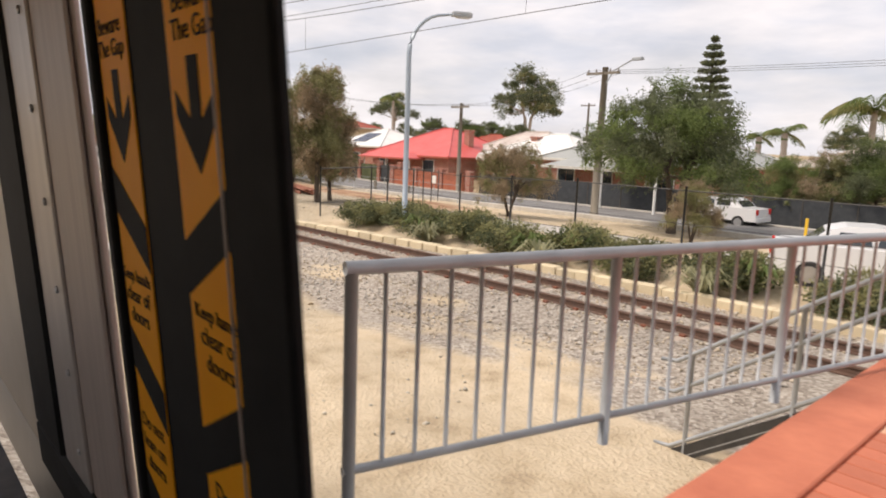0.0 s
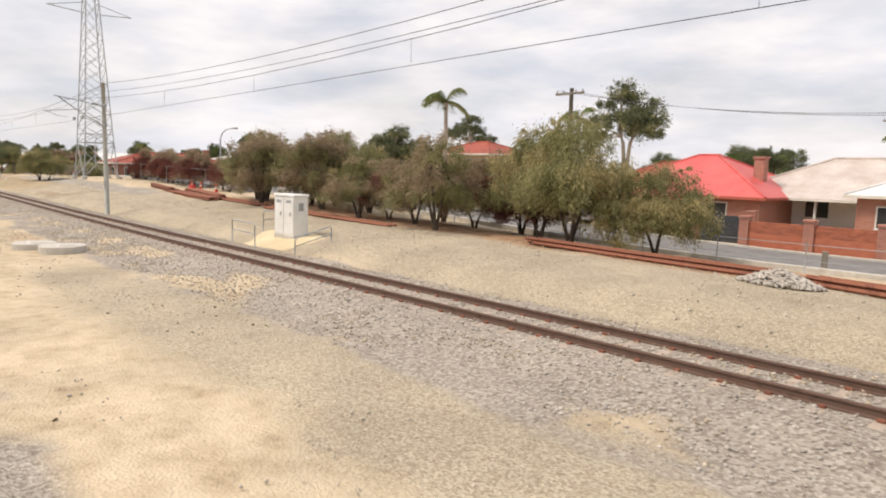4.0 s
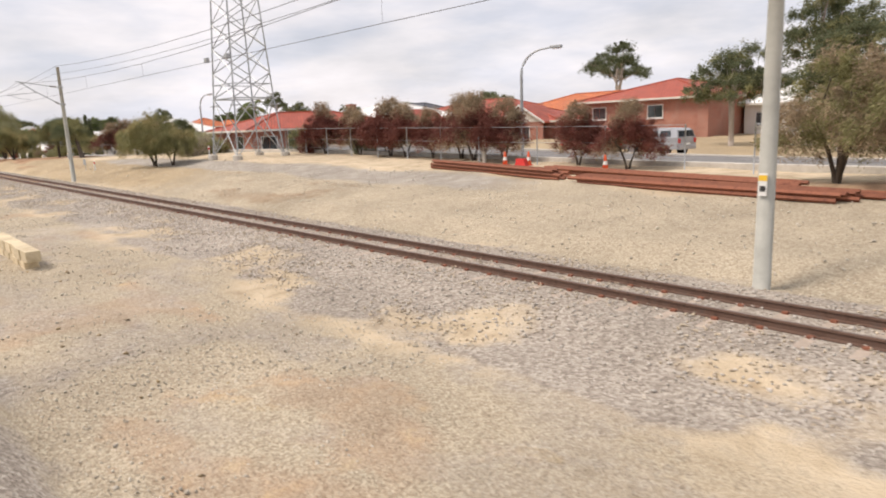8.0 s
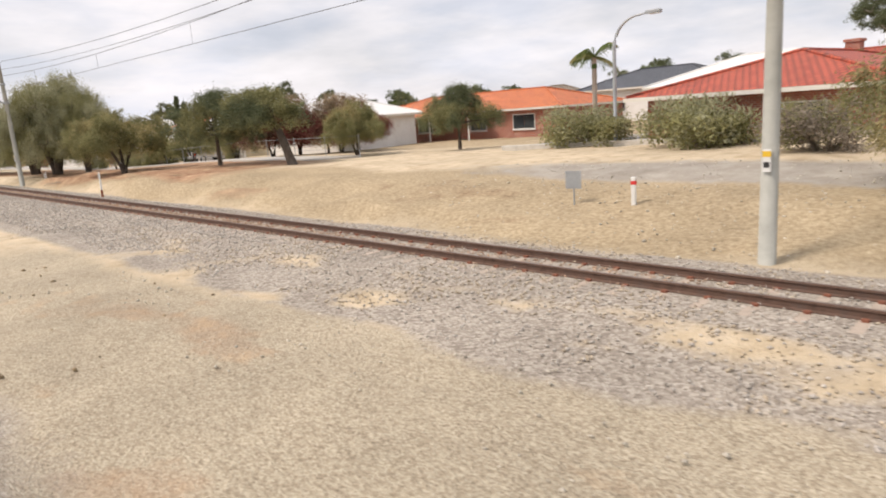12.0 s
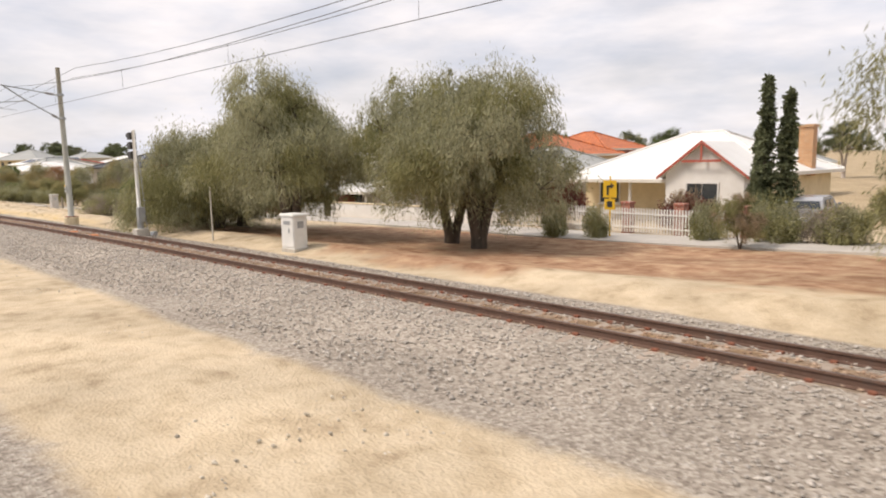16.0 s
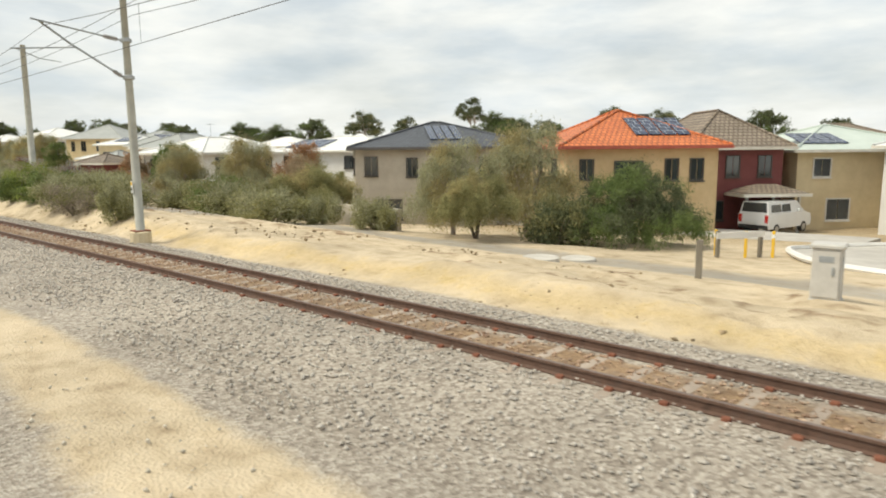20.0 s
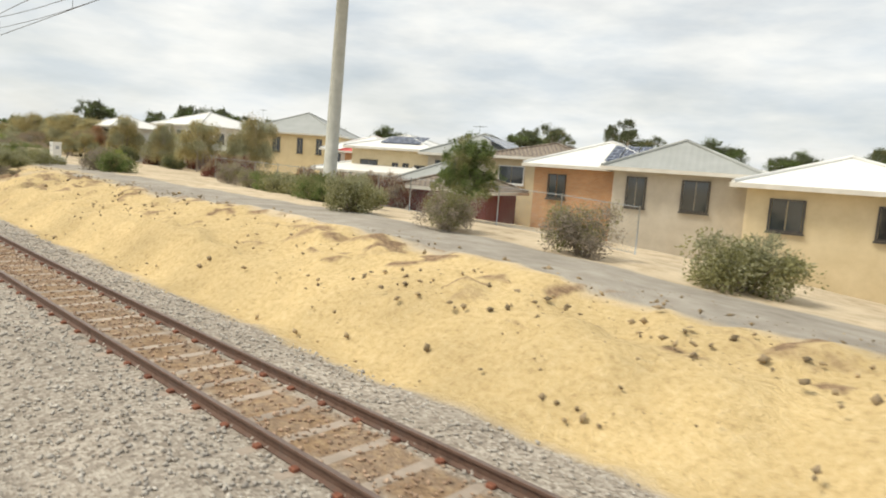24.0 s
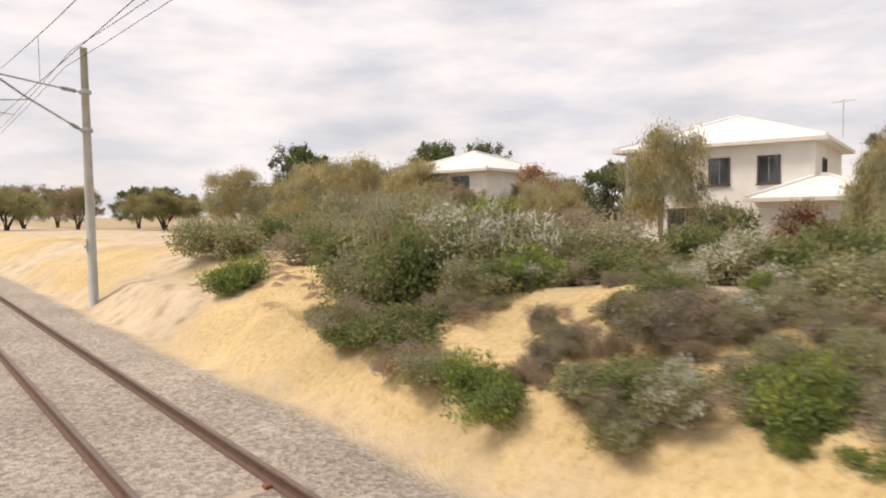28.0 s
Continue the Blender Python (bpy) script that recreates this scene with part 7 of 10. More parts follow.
# ---- houses, from the station onwards ----
F1 = [(1.0, 0.9, 1.6, 1.3), (4.2, 0.9, 1.6, 1.3), (8.6, 0.9, 1.8, 1.3)]
house(6.8, 39.0, 13.5, 9, 2.9, 2.1, "red_wall", "iron_grey", "low red-brick house with a pale grey sheet roof", front=F1, sidewin=[(1.5, 0.9, 1.6, 1.3)], chimney=(2.0, 5.5, 1.9, "red_wall"),
      doors=[(6.6, 0, 0.95, 2.05, "frame_dark")], porch=(1.5, 8, 1.8, 2.4, 0.5, "iron_grey"), gable=0.0)
house(-7, 43, 10, 8, 2.8, 2.0, "red_wall", "iron_white", "low house with a white sheet roof and red chimney", front=F1[:2], chimney=(3.0, 2.5, 1.6, "red_wall"))
house(-14.0, 49, 12, 9, 2.7, 2.4, "white_wall", "iron_old", "old cottage under a stained weathered sheet roof", front=F1, porch=(1, 9, 2.0, 2.3, 0.5, "iron_old"))
house(-22.6, 43.5, 12.5, 11, 2.5, 2.9, "red_wall", "iron_red", "brick house under a bright red sheet roof", front=[(1.2, 0.8, 1.6, 1.3), (8.6, 0.8, 1.8, 1.3)], chimney=(10.2, 4.2, 2.6, "red_wall"), fascia="fascia_red",
      porch=(0.6, 8, 1.8, 2.2, 0.6, "iron_red"), z=-1.0, doors=[(5.6, 0, 0.95, 2.05, "frame_dark")])
house(-37.0, 46, 10, 9, 3.0, 2.1, "red_wall", "iron_white", "brick house with a white sheet roof and solar panels", front=F1[:2], solar=[(0.35, 0.6, 0.2, 0.7, 0)], z=-0.8)
house(12, 66, 11, 8, 2.6, 1.7, "red_wall", "iron_old", "low dark brick house with a weathered roof", front=F1)
house(34, 40, 12, 8, 2.8, 2.0, "cream_wall", "iron_white", "low cream house with a white sheet roof", front=F1)
house(-60, 62, 12, 8, 3.0, 1.8, "white_wall", "iron_white", "white house behind palms", front=F1)
house(-53, 50, 9, 7, 4.6, 1.4, "cream_wall", "tile_red", "two-storey cream house behind yard trees", front=[(1.2, 3.0, 1.4, 1.1), (5.2, 3.0, 1.4, 1.1)])
house(-72.4, 55.7, 13, 14, 3.7, 1.9, "red_wall", "tile_red", "tall brick house with a dark red tiled roof", front=[(1.2, 1.9, 1.6, 1.2), (7.2, 1.9, 1.6, 1.2), (1.2, 0.2, 1.8, 1.0)], frame="frame_white", z=0.3, over=0.6)
house(-99.5, 43.0, 15.5, 9.5, 2.45, 1.55, "red_wall", "tile_red", "long low brick house with red tiles and a wide eave", rz=85.2, front=[(0.8, 0.5, 1.6, 1.35), (3.4, 0.5, 0.9, 1.9), (5.6, 0.6, 1.8, 1.25), (9.4, 0.6, 1.8, 1.25)], over=0.7,
      chimney=(13.2, 5.2, 2.1, "red_wall"), z=0.2, leftwin=[(2.0, 0.7, 1.6, 1.2)], doors=[(8.0, 0, 0.95, 2.05, "frame_dark")])
house(-84.0, 49.5, 13.5, 10, 2.3, 1.6, "red_wall", "tile_red", "low brick house with a red tiled roof", rz=15, front=[(1.2, 0.6, 1.8, 1.2), (5.6, 0.6, 1.8, 1.2), (9.8, 0.6, 1.8, 1.2)], z=0.1, over=0.6)


def tiled_gable(x, y, rz, w, depth, eave, rise, label, z, open_below=False):
    """A gabled wing with a pale gable end over posts or a brick wall."""
    ob = thing("gabled_wing", pose(x, y, z, 0, 0, rz), label, "house")
    h = w / 2
    part("roof", Bag().prism([(-h - 0.4, eave - 0.16), (-h - 0.4, eave - 0.28), (0, eave + rise - 0.06), (h + 0.4, eave - 0.28), (h + 0.4, eave - 0.16), (0, eave + rise + 0.08)], -0.35, depth), M["tile_red"], ob, uv=True)
    part("gable_end", Bag().prism([(-h, eave - 0.12), (h, eave - 0.12), (0, eave + rise - 0.14)], -0.05, 0.06), M["fascia"], ob, "cream boarded gable end")
    for s in (-1, 1):
        part("barge_board", Bag().prism([(s * (h + 0.4), eave - 0.3), (0, eave + rise - 0.08), (0, eave + rise + 0.1), (s * (h + 0.4), eave - 0.12)], -0.42, -0.36), M["frame_white"], ob)
        part("post", Bag().box(s * h - 0.11, s * h + 0.11, -0.05, 0.17, -0.4, eave - 0.13, 0.01), M["fascia" if open_below else "red_wall"], ob, uv=True)
    part("back_wall", Bag().box(-h, h, depth - 0.6, depth - 0.4, -0.4, eave - 0.3), M["red_wall"], ob, uv=True)
    if not open_below:
        part("wall", Bag().box(-h + 0.12, h - 0.12, 0.0, 0.12, -0.4, eave - 0.13), M["red_wall"], ob, uv=True)
        window_part(ob, -0.9, 0.6, 1.8, 1.25)
    return ob


tiled_gable(-97.9, 43.2, 22, 3.6, 6.0, 2.45, 1.45, "carport wing with a cream gable and red tiles", 0.1, True)
tiled_gable(-86.2, 47.2, 15, 4.2, 5.0, 2.35, 1.4, "projecting brick wing with a cream gable and red tiles", 0.1)
house(-80.0, 60, 18, 10, 2.8, 1.8, "cream_wall", "tile_orange", "low cream house with an orange tiled roof", front=F1)
house(-100.5, 62, 18, 10, 2.8, 1.8, "red_wall", "tile_red", "low brick house with a red tiled roof", front=F1)
house(-127.0, 46, 25, 10, 2.5, 1.7, "red_wall", "tile_orange", "long brick house with an orange-red tiled roof", front=[(2, 0.7, 2.0, 1.3), (8, 0.7, 2.0, 1.3), (15, 0.7, 2.0, 1.3), (20, 0.7, 2.4, 1.3)], porch=(7, 10, 2.5, 2.3, 0.4, "tile_orange"), chimney=(9, 4, 1.6, "red_wall"), z=0.0)
house(-106, 48, 14, 10, 2.7, 1.9, "white_wall", "iron_white", "low house with a white sheet roof", front=F1)
house(-122, 66, 16, 10, 3.4, 2.0, "white_wall", "tile_dark", "house with a dark slate-grey roof", front=F1)
house(-140.4, 33.2, 10.8, 9, 2.8, 1.9, "white_wall", "iron_white", "white cottage with a pale sheet roof behind saplings", front=F1[:2])
house(-163.6, 34.5, 11, 9, 2.6, 2.3, "cream_wall", "iron_white", "old cottage with a pale sheet roof and brick chimney", front=[(1.0, 0.8, 1.4, 1.3), (8.6, 0.8, 1.6, 1.3)], chimney=(10.6, 4.4, 2.3, "orange_wall"), doors=[(5.6, 0, 0.95, 2.05, "frame_dark")],
      porch=(0.5, 7, 1.8, 2.3, 0.45, "iron_white"))
gw = thing("gabled_wing", pose(-164.2, 32.2, gz(-164.2, 32.2)), "projecting cottage wing with a white gable and red trim", "house")
part("wall", Bag().prism([(-4.0, -0.5), (0, -0.5), (0, 2.6), (-2.0, 4.1), (-4.0, 2.6)], 0.0, 2.25), M["white_wall"], gw)
part("roof", Bag().prism([(-4.35, 2.42), (-4.35, 2.34), (-2.0, 4.1), (0.35, 2.34), (0.35, 2.42), (-2.0, 4.2)], -0.3, 3.6), M["iron_white"], gw, uv=True)
part("gable_trim", Bag().prism([(-4.35, 2.30), (-2.0, 4.06), (0.35, 2.30), (0.35, 2.43), (-2.0, 4.22), (-4.35, 2.43)], -0.36, -0.302), M["fascia_red"], gw, "dark red barge boards")
part("gable_strut", Bag().box(-3.0, -1.0, -0.34, -0.305, 3.15, 3.27).box(-2.05, -1.95, -0.34, -0.305, 3.28, 4.0), M["fascia_red"], gw)
window_part(gw, -2.9, 0.8, 1.7, 1.35, frame=M["frame_white"])
house(-176.5, 36, 10, 8, 2.6, 1.9, "white_wall", "iron_grey", "cottage with a grey sheet roof and verandah", front=F1[:2], porch=(0.5, 9, 1.8, 2.2, 0.4, "iron_white"), solar=[(0.4, 0.7, 0.3, 0.8, 0)])
house(-183.0, 43, 10, 9, 4.4, 2.0, "cream_wall", "tile_orange", "two-storey house with a bright orange tiled roof", front=[(1.2, 2.8, 1.4, 1.1), (5.2, 2.8, 1.4, 1.1)])
house(-170, 58, 12, 8, 3.0, 2.0, "white_wall", "iron_grey", "house with a pale grey roof", front=F1)
house(-192.5, 34.0, 13.5, 9, 2.6, 2.5, "white_wall", "iron_white", "low house with a large white sheet roof", front=[(2.0, 0.8, 1.6, 1.3), (9, 0.8, 1.6, 1.3)], rz=18, solar=[(0.62, 0.86, 0.15, 0.5, 0)], z=-1.75, porch=(7.5, 5, 2.4, 2.3, 0.6, "iron_white"))
house(-210.0, 44.0, 7.5, 7, 5.0, 1.3, "white_wall", "iron_white", "two-storey white house with a white roof", front=[(1.0, 3.4, 1.4, 1.2), (4.2, 3.4, 1.4, 1.2)], z=-2.2)
house(-196, 62, 12, 9, 4.0, 1.9, "cream_wall", "tile_brown", "house with a brown tiled roof", front=F1, z=-1.4)
house(-188, 58, 9, 8, 4.8, 1.9, "red_wall", "tile_orange", "two-storey house with an orange tiled roof", front=F1[:1], z=-1.0)
W50 = [(0.7, 3.5, 0.8, 1.1, 0, None, 1), (2.6, 3.3, 1.6, 1.2), (5.4, 3.4, 0.8, 1.2, 0, None, 1), (6.8, 3.4, 0.8, 1.2, 0, None, 1), (2.2, 0.6, 1.5, 1.3), (5.2, 0.5, 0.8, 0.9, 0, None, 1), (6.6, 0.5, 0.8, 0.9, 0, None, 1)]


def clean(ws):
    return [w[:5] for w in ws]


house(-223.5, 35.9, 8.4, 9.0, 5.3, 2.1, "tan_wall", "tile_orange", "two-storey tan rendered house with a bright orange tiled roof", rz=50, front=clean(W50), leftwin=[(2.0, 3.4, 1.2, 1.2), (5.6, 3.4, 1.2, 1.2), (3.0, 0.6, 1.6, 1.3)],
      frame="frame_dark", solar=[(0.48, 0.82, 0.25, 0.72, 0)], z=-2.4, fascia="fascia_red")
house(-222.4, 42.6, 5.6, 9.0, 5.2, 2.3, "maroon_wall", "tile_brown", "two-storey dark red house with a brown tiled roof", rz=50, front=[(0.5, 3.4, 0.8, 1.3), (2.0, 3.4, 0.9, 1.3), (4.0, 3.4, 0.9, 1.3), (0.8, 0.8, 1.2, 1.2)], frame="frame_dark", z=-2.4,
      porch=(2.4, 3.4, 1.8, 2.5, 0.5, "tile_brown"))
house(-215.9, 51.2, 9.5, 9.0, 5.0, 1.6, "cream_wall", "iron_green", "two-storey cream house with a pale green roof", rz=50, front=[(1.0, 3.3, 1.2, 1.2), (6.0, 3.3, 1.2, 1.2), (2.0, 0.6, 1.6, 1.4)], z=-2.4, solar=[(0.1, 0.4, 0.2, 0.6, 0)])
house(-206.0, 58.0, 10, 9.0, 5.0, 1.7, "cream_wall", "iron_white", "two-storey cream house with a white roof", rz=50, front=[(1.0, 3.3, 1.2, 1.2), (6.0, 3.3, 1.2, 1.2)], z=-2.2)
# the beige pair with dark roofs
house(-236.6, 37.0, 12.6, 12.0, 5.3, 1.9, "beige_wall", "tile_dark", "two-storey beige house with a dark slate-grey roof and solar panels", rz=54, front=[(0.6, 3.4, 0.9, 1.3), (3.4, 3.3, 0.8, 1.3), (6.2, 3.5, 0.6, 0.9), (8.4, 3.3, 1.2, 1.3), (1.2, 0.4, 1.9, 1.4)],
      leftwin=[(1.6, 3.3, 1.5, 1.3), (5.6, 3.3, 1.5, 1.3), (2.0, 0.6, 1.4, 1.3)], frame="frame_dark", z=-2.3, fascia="fascia_dark", solar=[(0.42, 0.6, 0.25, 0.8, 0)])
house(-236.9, 33.0, 4.0, 3.2, 2.9, 0.6, "beige_wall", "tile_dark", "low beige garage block with a tiled canopy", rz=54, frame="frame_dark", z=-2.3, fascia="fascia_dark", garage=(0.5, 3.0, "beige_wall"))
house(-255.8, 38.0, 12.5, 9, 5.2, 1.4, "white_wall", "iron_white", "two-storey white house with a white roof and solar panels", rz=15, front=[(1.0, 3.5, 1.2, 1.2), (4.4, 3.5, 1.2, 1.2), (8.8, 3.5, 1.6, 1.2), (1.0, 0.6, 1.6, 1.4)], sidewin=[(1.0, 3.4, 1.6, 1.2), (4.4, 3.4, 0.8, 1.2), (6.4, 3.4, 1.4, 1.2), (2.2, 0.6, 1.8, 1.4)], frame="frame_dark", z=-2.3, solar=[(0.1, 0.45, 0.2, 0.75, 0)])
house(-259.6, 23.4, 7.4, 9, 5.0, 1.3, "white_wall", "iron_white", "two-storey white house with a low white roof", rz=15, front=[(0.8, 3.3, 1.6, 1.2), (4.2, 3.3, 1.6, 1.2), (2.8, 0.6, 1.6, 1.4)], sidewin=[(1.2, 3.3, 0.9, 1.3), (3.6, 3.3, 1.6, 1.2), (6.6, 3.3, 0.9, 1.3), (2.4, 0.6, 1.6, 1.4)], frame="frame_dark", z=-2.2)
house(-268.6, 27.5, 7.0, 8, 5.0, 1.3, "cream_wall", "iron_white", "two-storey cream house with a white roof", rz=20, front=[(0.8, 3.3, 1.2, 1.2), (4.2, 3.3, 1.2, 1.2)], z=-2.0, frame="frame_dark")
house(-276.6, 29.0, 5.8, 8.4, 5.0, 1.5, "beige_wall", "iron_grey", "two-storey beige house with a grey roof", rz=25, front=[(0.6, 3.2, 0.9, 1.4), (3.0, 3.2, 1.2, 1.4)], frame="frame_dark", z=-1.6)
house(-281.6, 30.4, 6.6, 9, 5.0, 1.5, "orange_wall", "iron_white", "two-storey orange brick house with a cream roof and solar panels", rz=20, front=[(0.8, 3.2, 1.0, 1.3)], sidewin=[(2, 3.2, 1.4, 1.2)], frame="frame_dark", z=-1.6, solar=[(0.55, 0.92, 0.2, 0.8, 0)])
house(-288.4, 34.2, 6.6, 8, 5.3, 1.1, "cream_wall", "tile_brown", "two-storey cream house with a brown tiled roof", rz=20, front=[(4.4, 3.4, 1.5, 1.1), (0.6, 3.5, 1.8, 1.2)], z=-1.4)
house(-288.2, 24.9, 4.6, 4.4, 2.6, 1.05, "maroon_wall", "tile_brown", "maroon garage under a brown tiled hip roof", rz=20, garage=(0.6, 3.4, "door_red"), z=-0.85, over=0.5)
house(-295.4, 35.0, 6.4, 8, 5.0, 1.7, "beige_wall", "iron_grey", "two-storey grey-beige house with a grey roof and solar panels", rz=25, front=[(0.6, 3.1, 1.4, 1.4), (4.0, 3.3, 0.9, 0.6)], sidewin=[(2, 3.1, 1.2, 1.3)], frame="frame_dark", z=-1.1, solar=[(0.1, 0.9, 0.15, 0.8, 1)])
house(-292.0, 27.6, 5.5, 6, 2.4, 1.6, "beige_wall", "iron_grey", "low garage with a grey sheet roof behind a hedge", rz=25, z=-0.8)
house(-302.4, 33.4, 6.6, 8, 5.2, 1.2, "cream_wall", "iron_white", "two-storey cream house with a white roof and solar panels", rz=25, front=[(0.8, 3.4, 1.5, 0.8), (3.6, 3.5, 0.5, 0.6), (4.5, 3.5, 0.5, 0.6), (5.5, 2.8, 0.9, 1.2)], frame="frame_dark", z=-1.1, solar=[(0.35, 0.8, 0.3, 0.8, 0)])
house(-302.0, 32.4, 8.6, 5.4, 2.75, 0.95, "white_wall", "iron_white", "white rendered double garage with a white hip roof", rz=27, garage=(2.2, 5.0, "door_white"), z=-0.55)
house(-313.0, 38.0, 6.6, 7, 4.8, 1.5, "white_wall", "iron_white", "two-storey white house with a white roof", rz=25, front=[(0.6, 3.1, 0.9, 1.3), (3.6, 3.1, 0.9, 1.3)], frame="frame_dark", z=-0.8)
house(-309.5, 42.0, 8.0, 8, 4.6, 1.3, "red_wall", "tile_red", "red brick house with a red roof", rz=25, front=[(1, 2.8, 1.2, 1.2)], z=-0.4)
house(-321.5, 38.0, 9.4, 9.6, 4.9, 2.4, "butter_wall", "iron_grey", "two-storey cream house with a large grey hip roof", rz=40, front=[(0.9, 2.9, 0.6, 1.5), (2.6, 2.9, 0.8, 1.5), (5.2, 2.9, 0.6, 1.5), (7.2, 2.9, 0.6, 1.5)], leftwin=[(0.8, 2.9, 0.7, 1.5), (2.4, 2.9, 0.7, 1.5), (5.4, 2.9, 0.6, 1.0), (7.0, 2.9, 0.6, 1.0)],
      frame="frame_dark", z=0.5)
house(-308.0, 40.0, 8.8, 8, 3.6, 1.5, "orange_wall", "iron_red", "orange brick house with a red roof", rz=40, front=[(2, 1.8, 1.2, 1.2)], z=0.2)
house(-340.2, 31.8, 8.8, 9, 5.0, 1.8, "white_wall", "iron_white", "large white house with a white hip roof", rz=12, front=[(0.8, 3.0, 1.4, 1.3), (4.2, 3.0, 1.0, 1.3), (6.4, 3.0, 1.0, 1.3), (2.2, 0.5, 1.8, 1.4)], sidewin=[(2, 3, 1.2, 1.2)], frame="frame_dark", z=0.9)
house(-337.4, 30.6, 4.4, 4, 2.4, 1.0, "white_wall", "iron_white", "low white garage wing with a white roof", rz=12, z=0.8)
house(-357.0, 27.5, 6.5, 7, 4.8, 1.4, "white_wall", "iron_white", "white house with a white hip roof", rz=10, front=[(0.8, 3.2, 1.4, 1.2), (3.9, 3.2, 1.4, 1.2)], frame="frame_dark", z=0.6)
house(-352.0, 56.0, 10, 8, 5.6, 1.7, "beige_wall", "iron_grey", "house with a grey hip roof on the rise", rz=10, front=[(2, 3.2, 1.4, 1.2)], z=0.6)
gp = thing("gabled_porch", pose(4.4, 32.6, gz(4.4, 33.5)), "white timber gabled porch with lattice before a brick house", "porch")
zb = -gz(4.4, 33.5)
part("roof", Bag().prism([(-2.0, zb + 2.22), (-2.0, zb + 2.14), (0, zb + 3.22), (2.0, zb + 2.14), (2.0, zb + 2.22), (0, zb + 3.32)], -0.2, 4.2), M["iron_grey"], gp, uv=True)
part("barge_board", Bag().prism([(-2.0, zb + 2.06), (0, zb + 3.14), (0, zb + 3.34), (-2.0, zb + 2.26)], -0.26, -0.21), M["white_paint"], gp)
part("barge_board", Bag().prism([(0, zb + 3.14), (2.0, zb + 2.06), (2.0, zb + 2.26), (0, zb + 3.34)], -0.26, -0.21), M["white_paint"], gp)
part("tie_beam", Bag().box(-1.85, 1.85, -0.2, -0.1, zb + 2.05, zb + 2.17), M["white_paint"], gp)
part("king_post", Bag().box(-0.06, 0.06, -0.19, -0.11, zb + 2.171, zb + 3.12), M["white_paint"], gp)
for s in (-1, 1):
    part("gable_strut", Bag().tube([(0, -0.15, zb + 2.2), (s * 0.85, -0.15, zb + 2.66)], 0.045, 4), M["white_paint"], gp)
    part("post", Bag().box(s * 1.75 - 0.06, s * 1.75 + 0.06, -0.2, -0.08, -0.2, zb + 2.049, 0.008), M["white_paint"], gp)
    part("bracket", Bag().tube([(s * 1.7, -0.14, zb + 1.6), (s * 1.25, -0.14, zb + 2.04)], 0.035, 4), M["white_paint"], gp)
# second and third rows
for i, (hx, hy, wl, rf, hh) in enumerate(((-232, 52, "cream_wall", "iron_white", 4.8), (-244, 44, "white_wall", "iron_white", 4.9), (-256, 46, "white_wall", "iron_white", 4.9), (-268, 48, "cream_wall", "tile_brown", 4.9), (-280, 52, "white_wall", "iron_white", 5.0),
                                          (-292, 56, "white_wall", "iron_grey", 5.0), (-304, 60, "cream_wall", "iron_white", 5.0), (-318, 58, "white_wall", "iron_white", 5.0), (-330, 60, "cream_wall", "tile_brown", 4.6), (-250, 66, "cream_wall", "tile_dark", 5.0),
                                          (-264, 72, "white_wall", "iron_white", 5.0), (-280, 76, "cream_wall", "iron_grey", 5.0), (-300, 84, "white_wall", "iron_white", 5.0), (-222, 72, "cream_wall", "tile_brown", 4.8), (-208, 78, "cream_wall", "tile_orange", 4.8),
                                          (-176, 76, "cream_wall", "tile_red", 3.2), (-40, 74, "red_wall", "tile_red", 3.0), (-2, 66, "white_wall", "iron_white", 3.0), (-140, 72, "cream_wall", "tile_brown", 3.2), (-58, 78, "cream_wall", "iron_white", 3.0))):
    house(hx, hy, 9.5, 8, hh, 1.6, wl, rf, "distant house with a low hip roof", rz=(i * 17) % 40, front=[(1.2, hh - 1.9, 1.4, 1.2), (5.6, hh - 1.9, 1.4, 1.2)], frame="frame_dark", z=gz(hx, hy) + 0.3 - (1.5 if hx < -225 else 0.5), group="distant houses")

# ---- platform end by the station ----
PZ = 1.08
plat = thing("platform", pose(0, 0, 0), "red-paved railway platform end with a concrete edge", "platform", kind="structure")
part("platform_body", Bag().box(23.75, 70, 1.75, 8.1, -0.6, PZ - 0.06), M["concrete"], plat)
part("edge_course", Bag().box(23.55, 23.95, 1.7, 8.15, PZ - 0.055, PZ + 0.005, 0.01), M["paver"], plat)
pv = Bag().box(0.006, 0.294, 0.006, 0.144, -0.06, 0, 0.006)
pv_me = [mesh_of("paver", pv.v, pv.f, M["paver"]), mesh_of("paver", pv.v, pv.f, M["paver_pale"])]
rest = Bag()
for i in range(18):
    for j in range(22):
        x0, y0 = 23.96 + (i * 0.30), 1.78 + j * 0.15 + (0.075 if i % 2 else 0)
        if i < 13:
            o = new("paver", pv_me[1 if (i + 2 * j) % 17 == 0 else 0])
            o.parent = plat
            o.location = (x0, y0, PZ + 0.002)
        else:
            rest.add([(p[0] + x0, p[1] + y0, p[2] + PZ + 0.002) for p in pv.v], pv.f)
tagged(part("pavers", rest, M["paver"], plat), kind="stuff")
part("paving", Bag().box(23.96, 70, 1.76, 8.1, PZ - 0.0595, PZ - 0.02), M["paver"], plat)

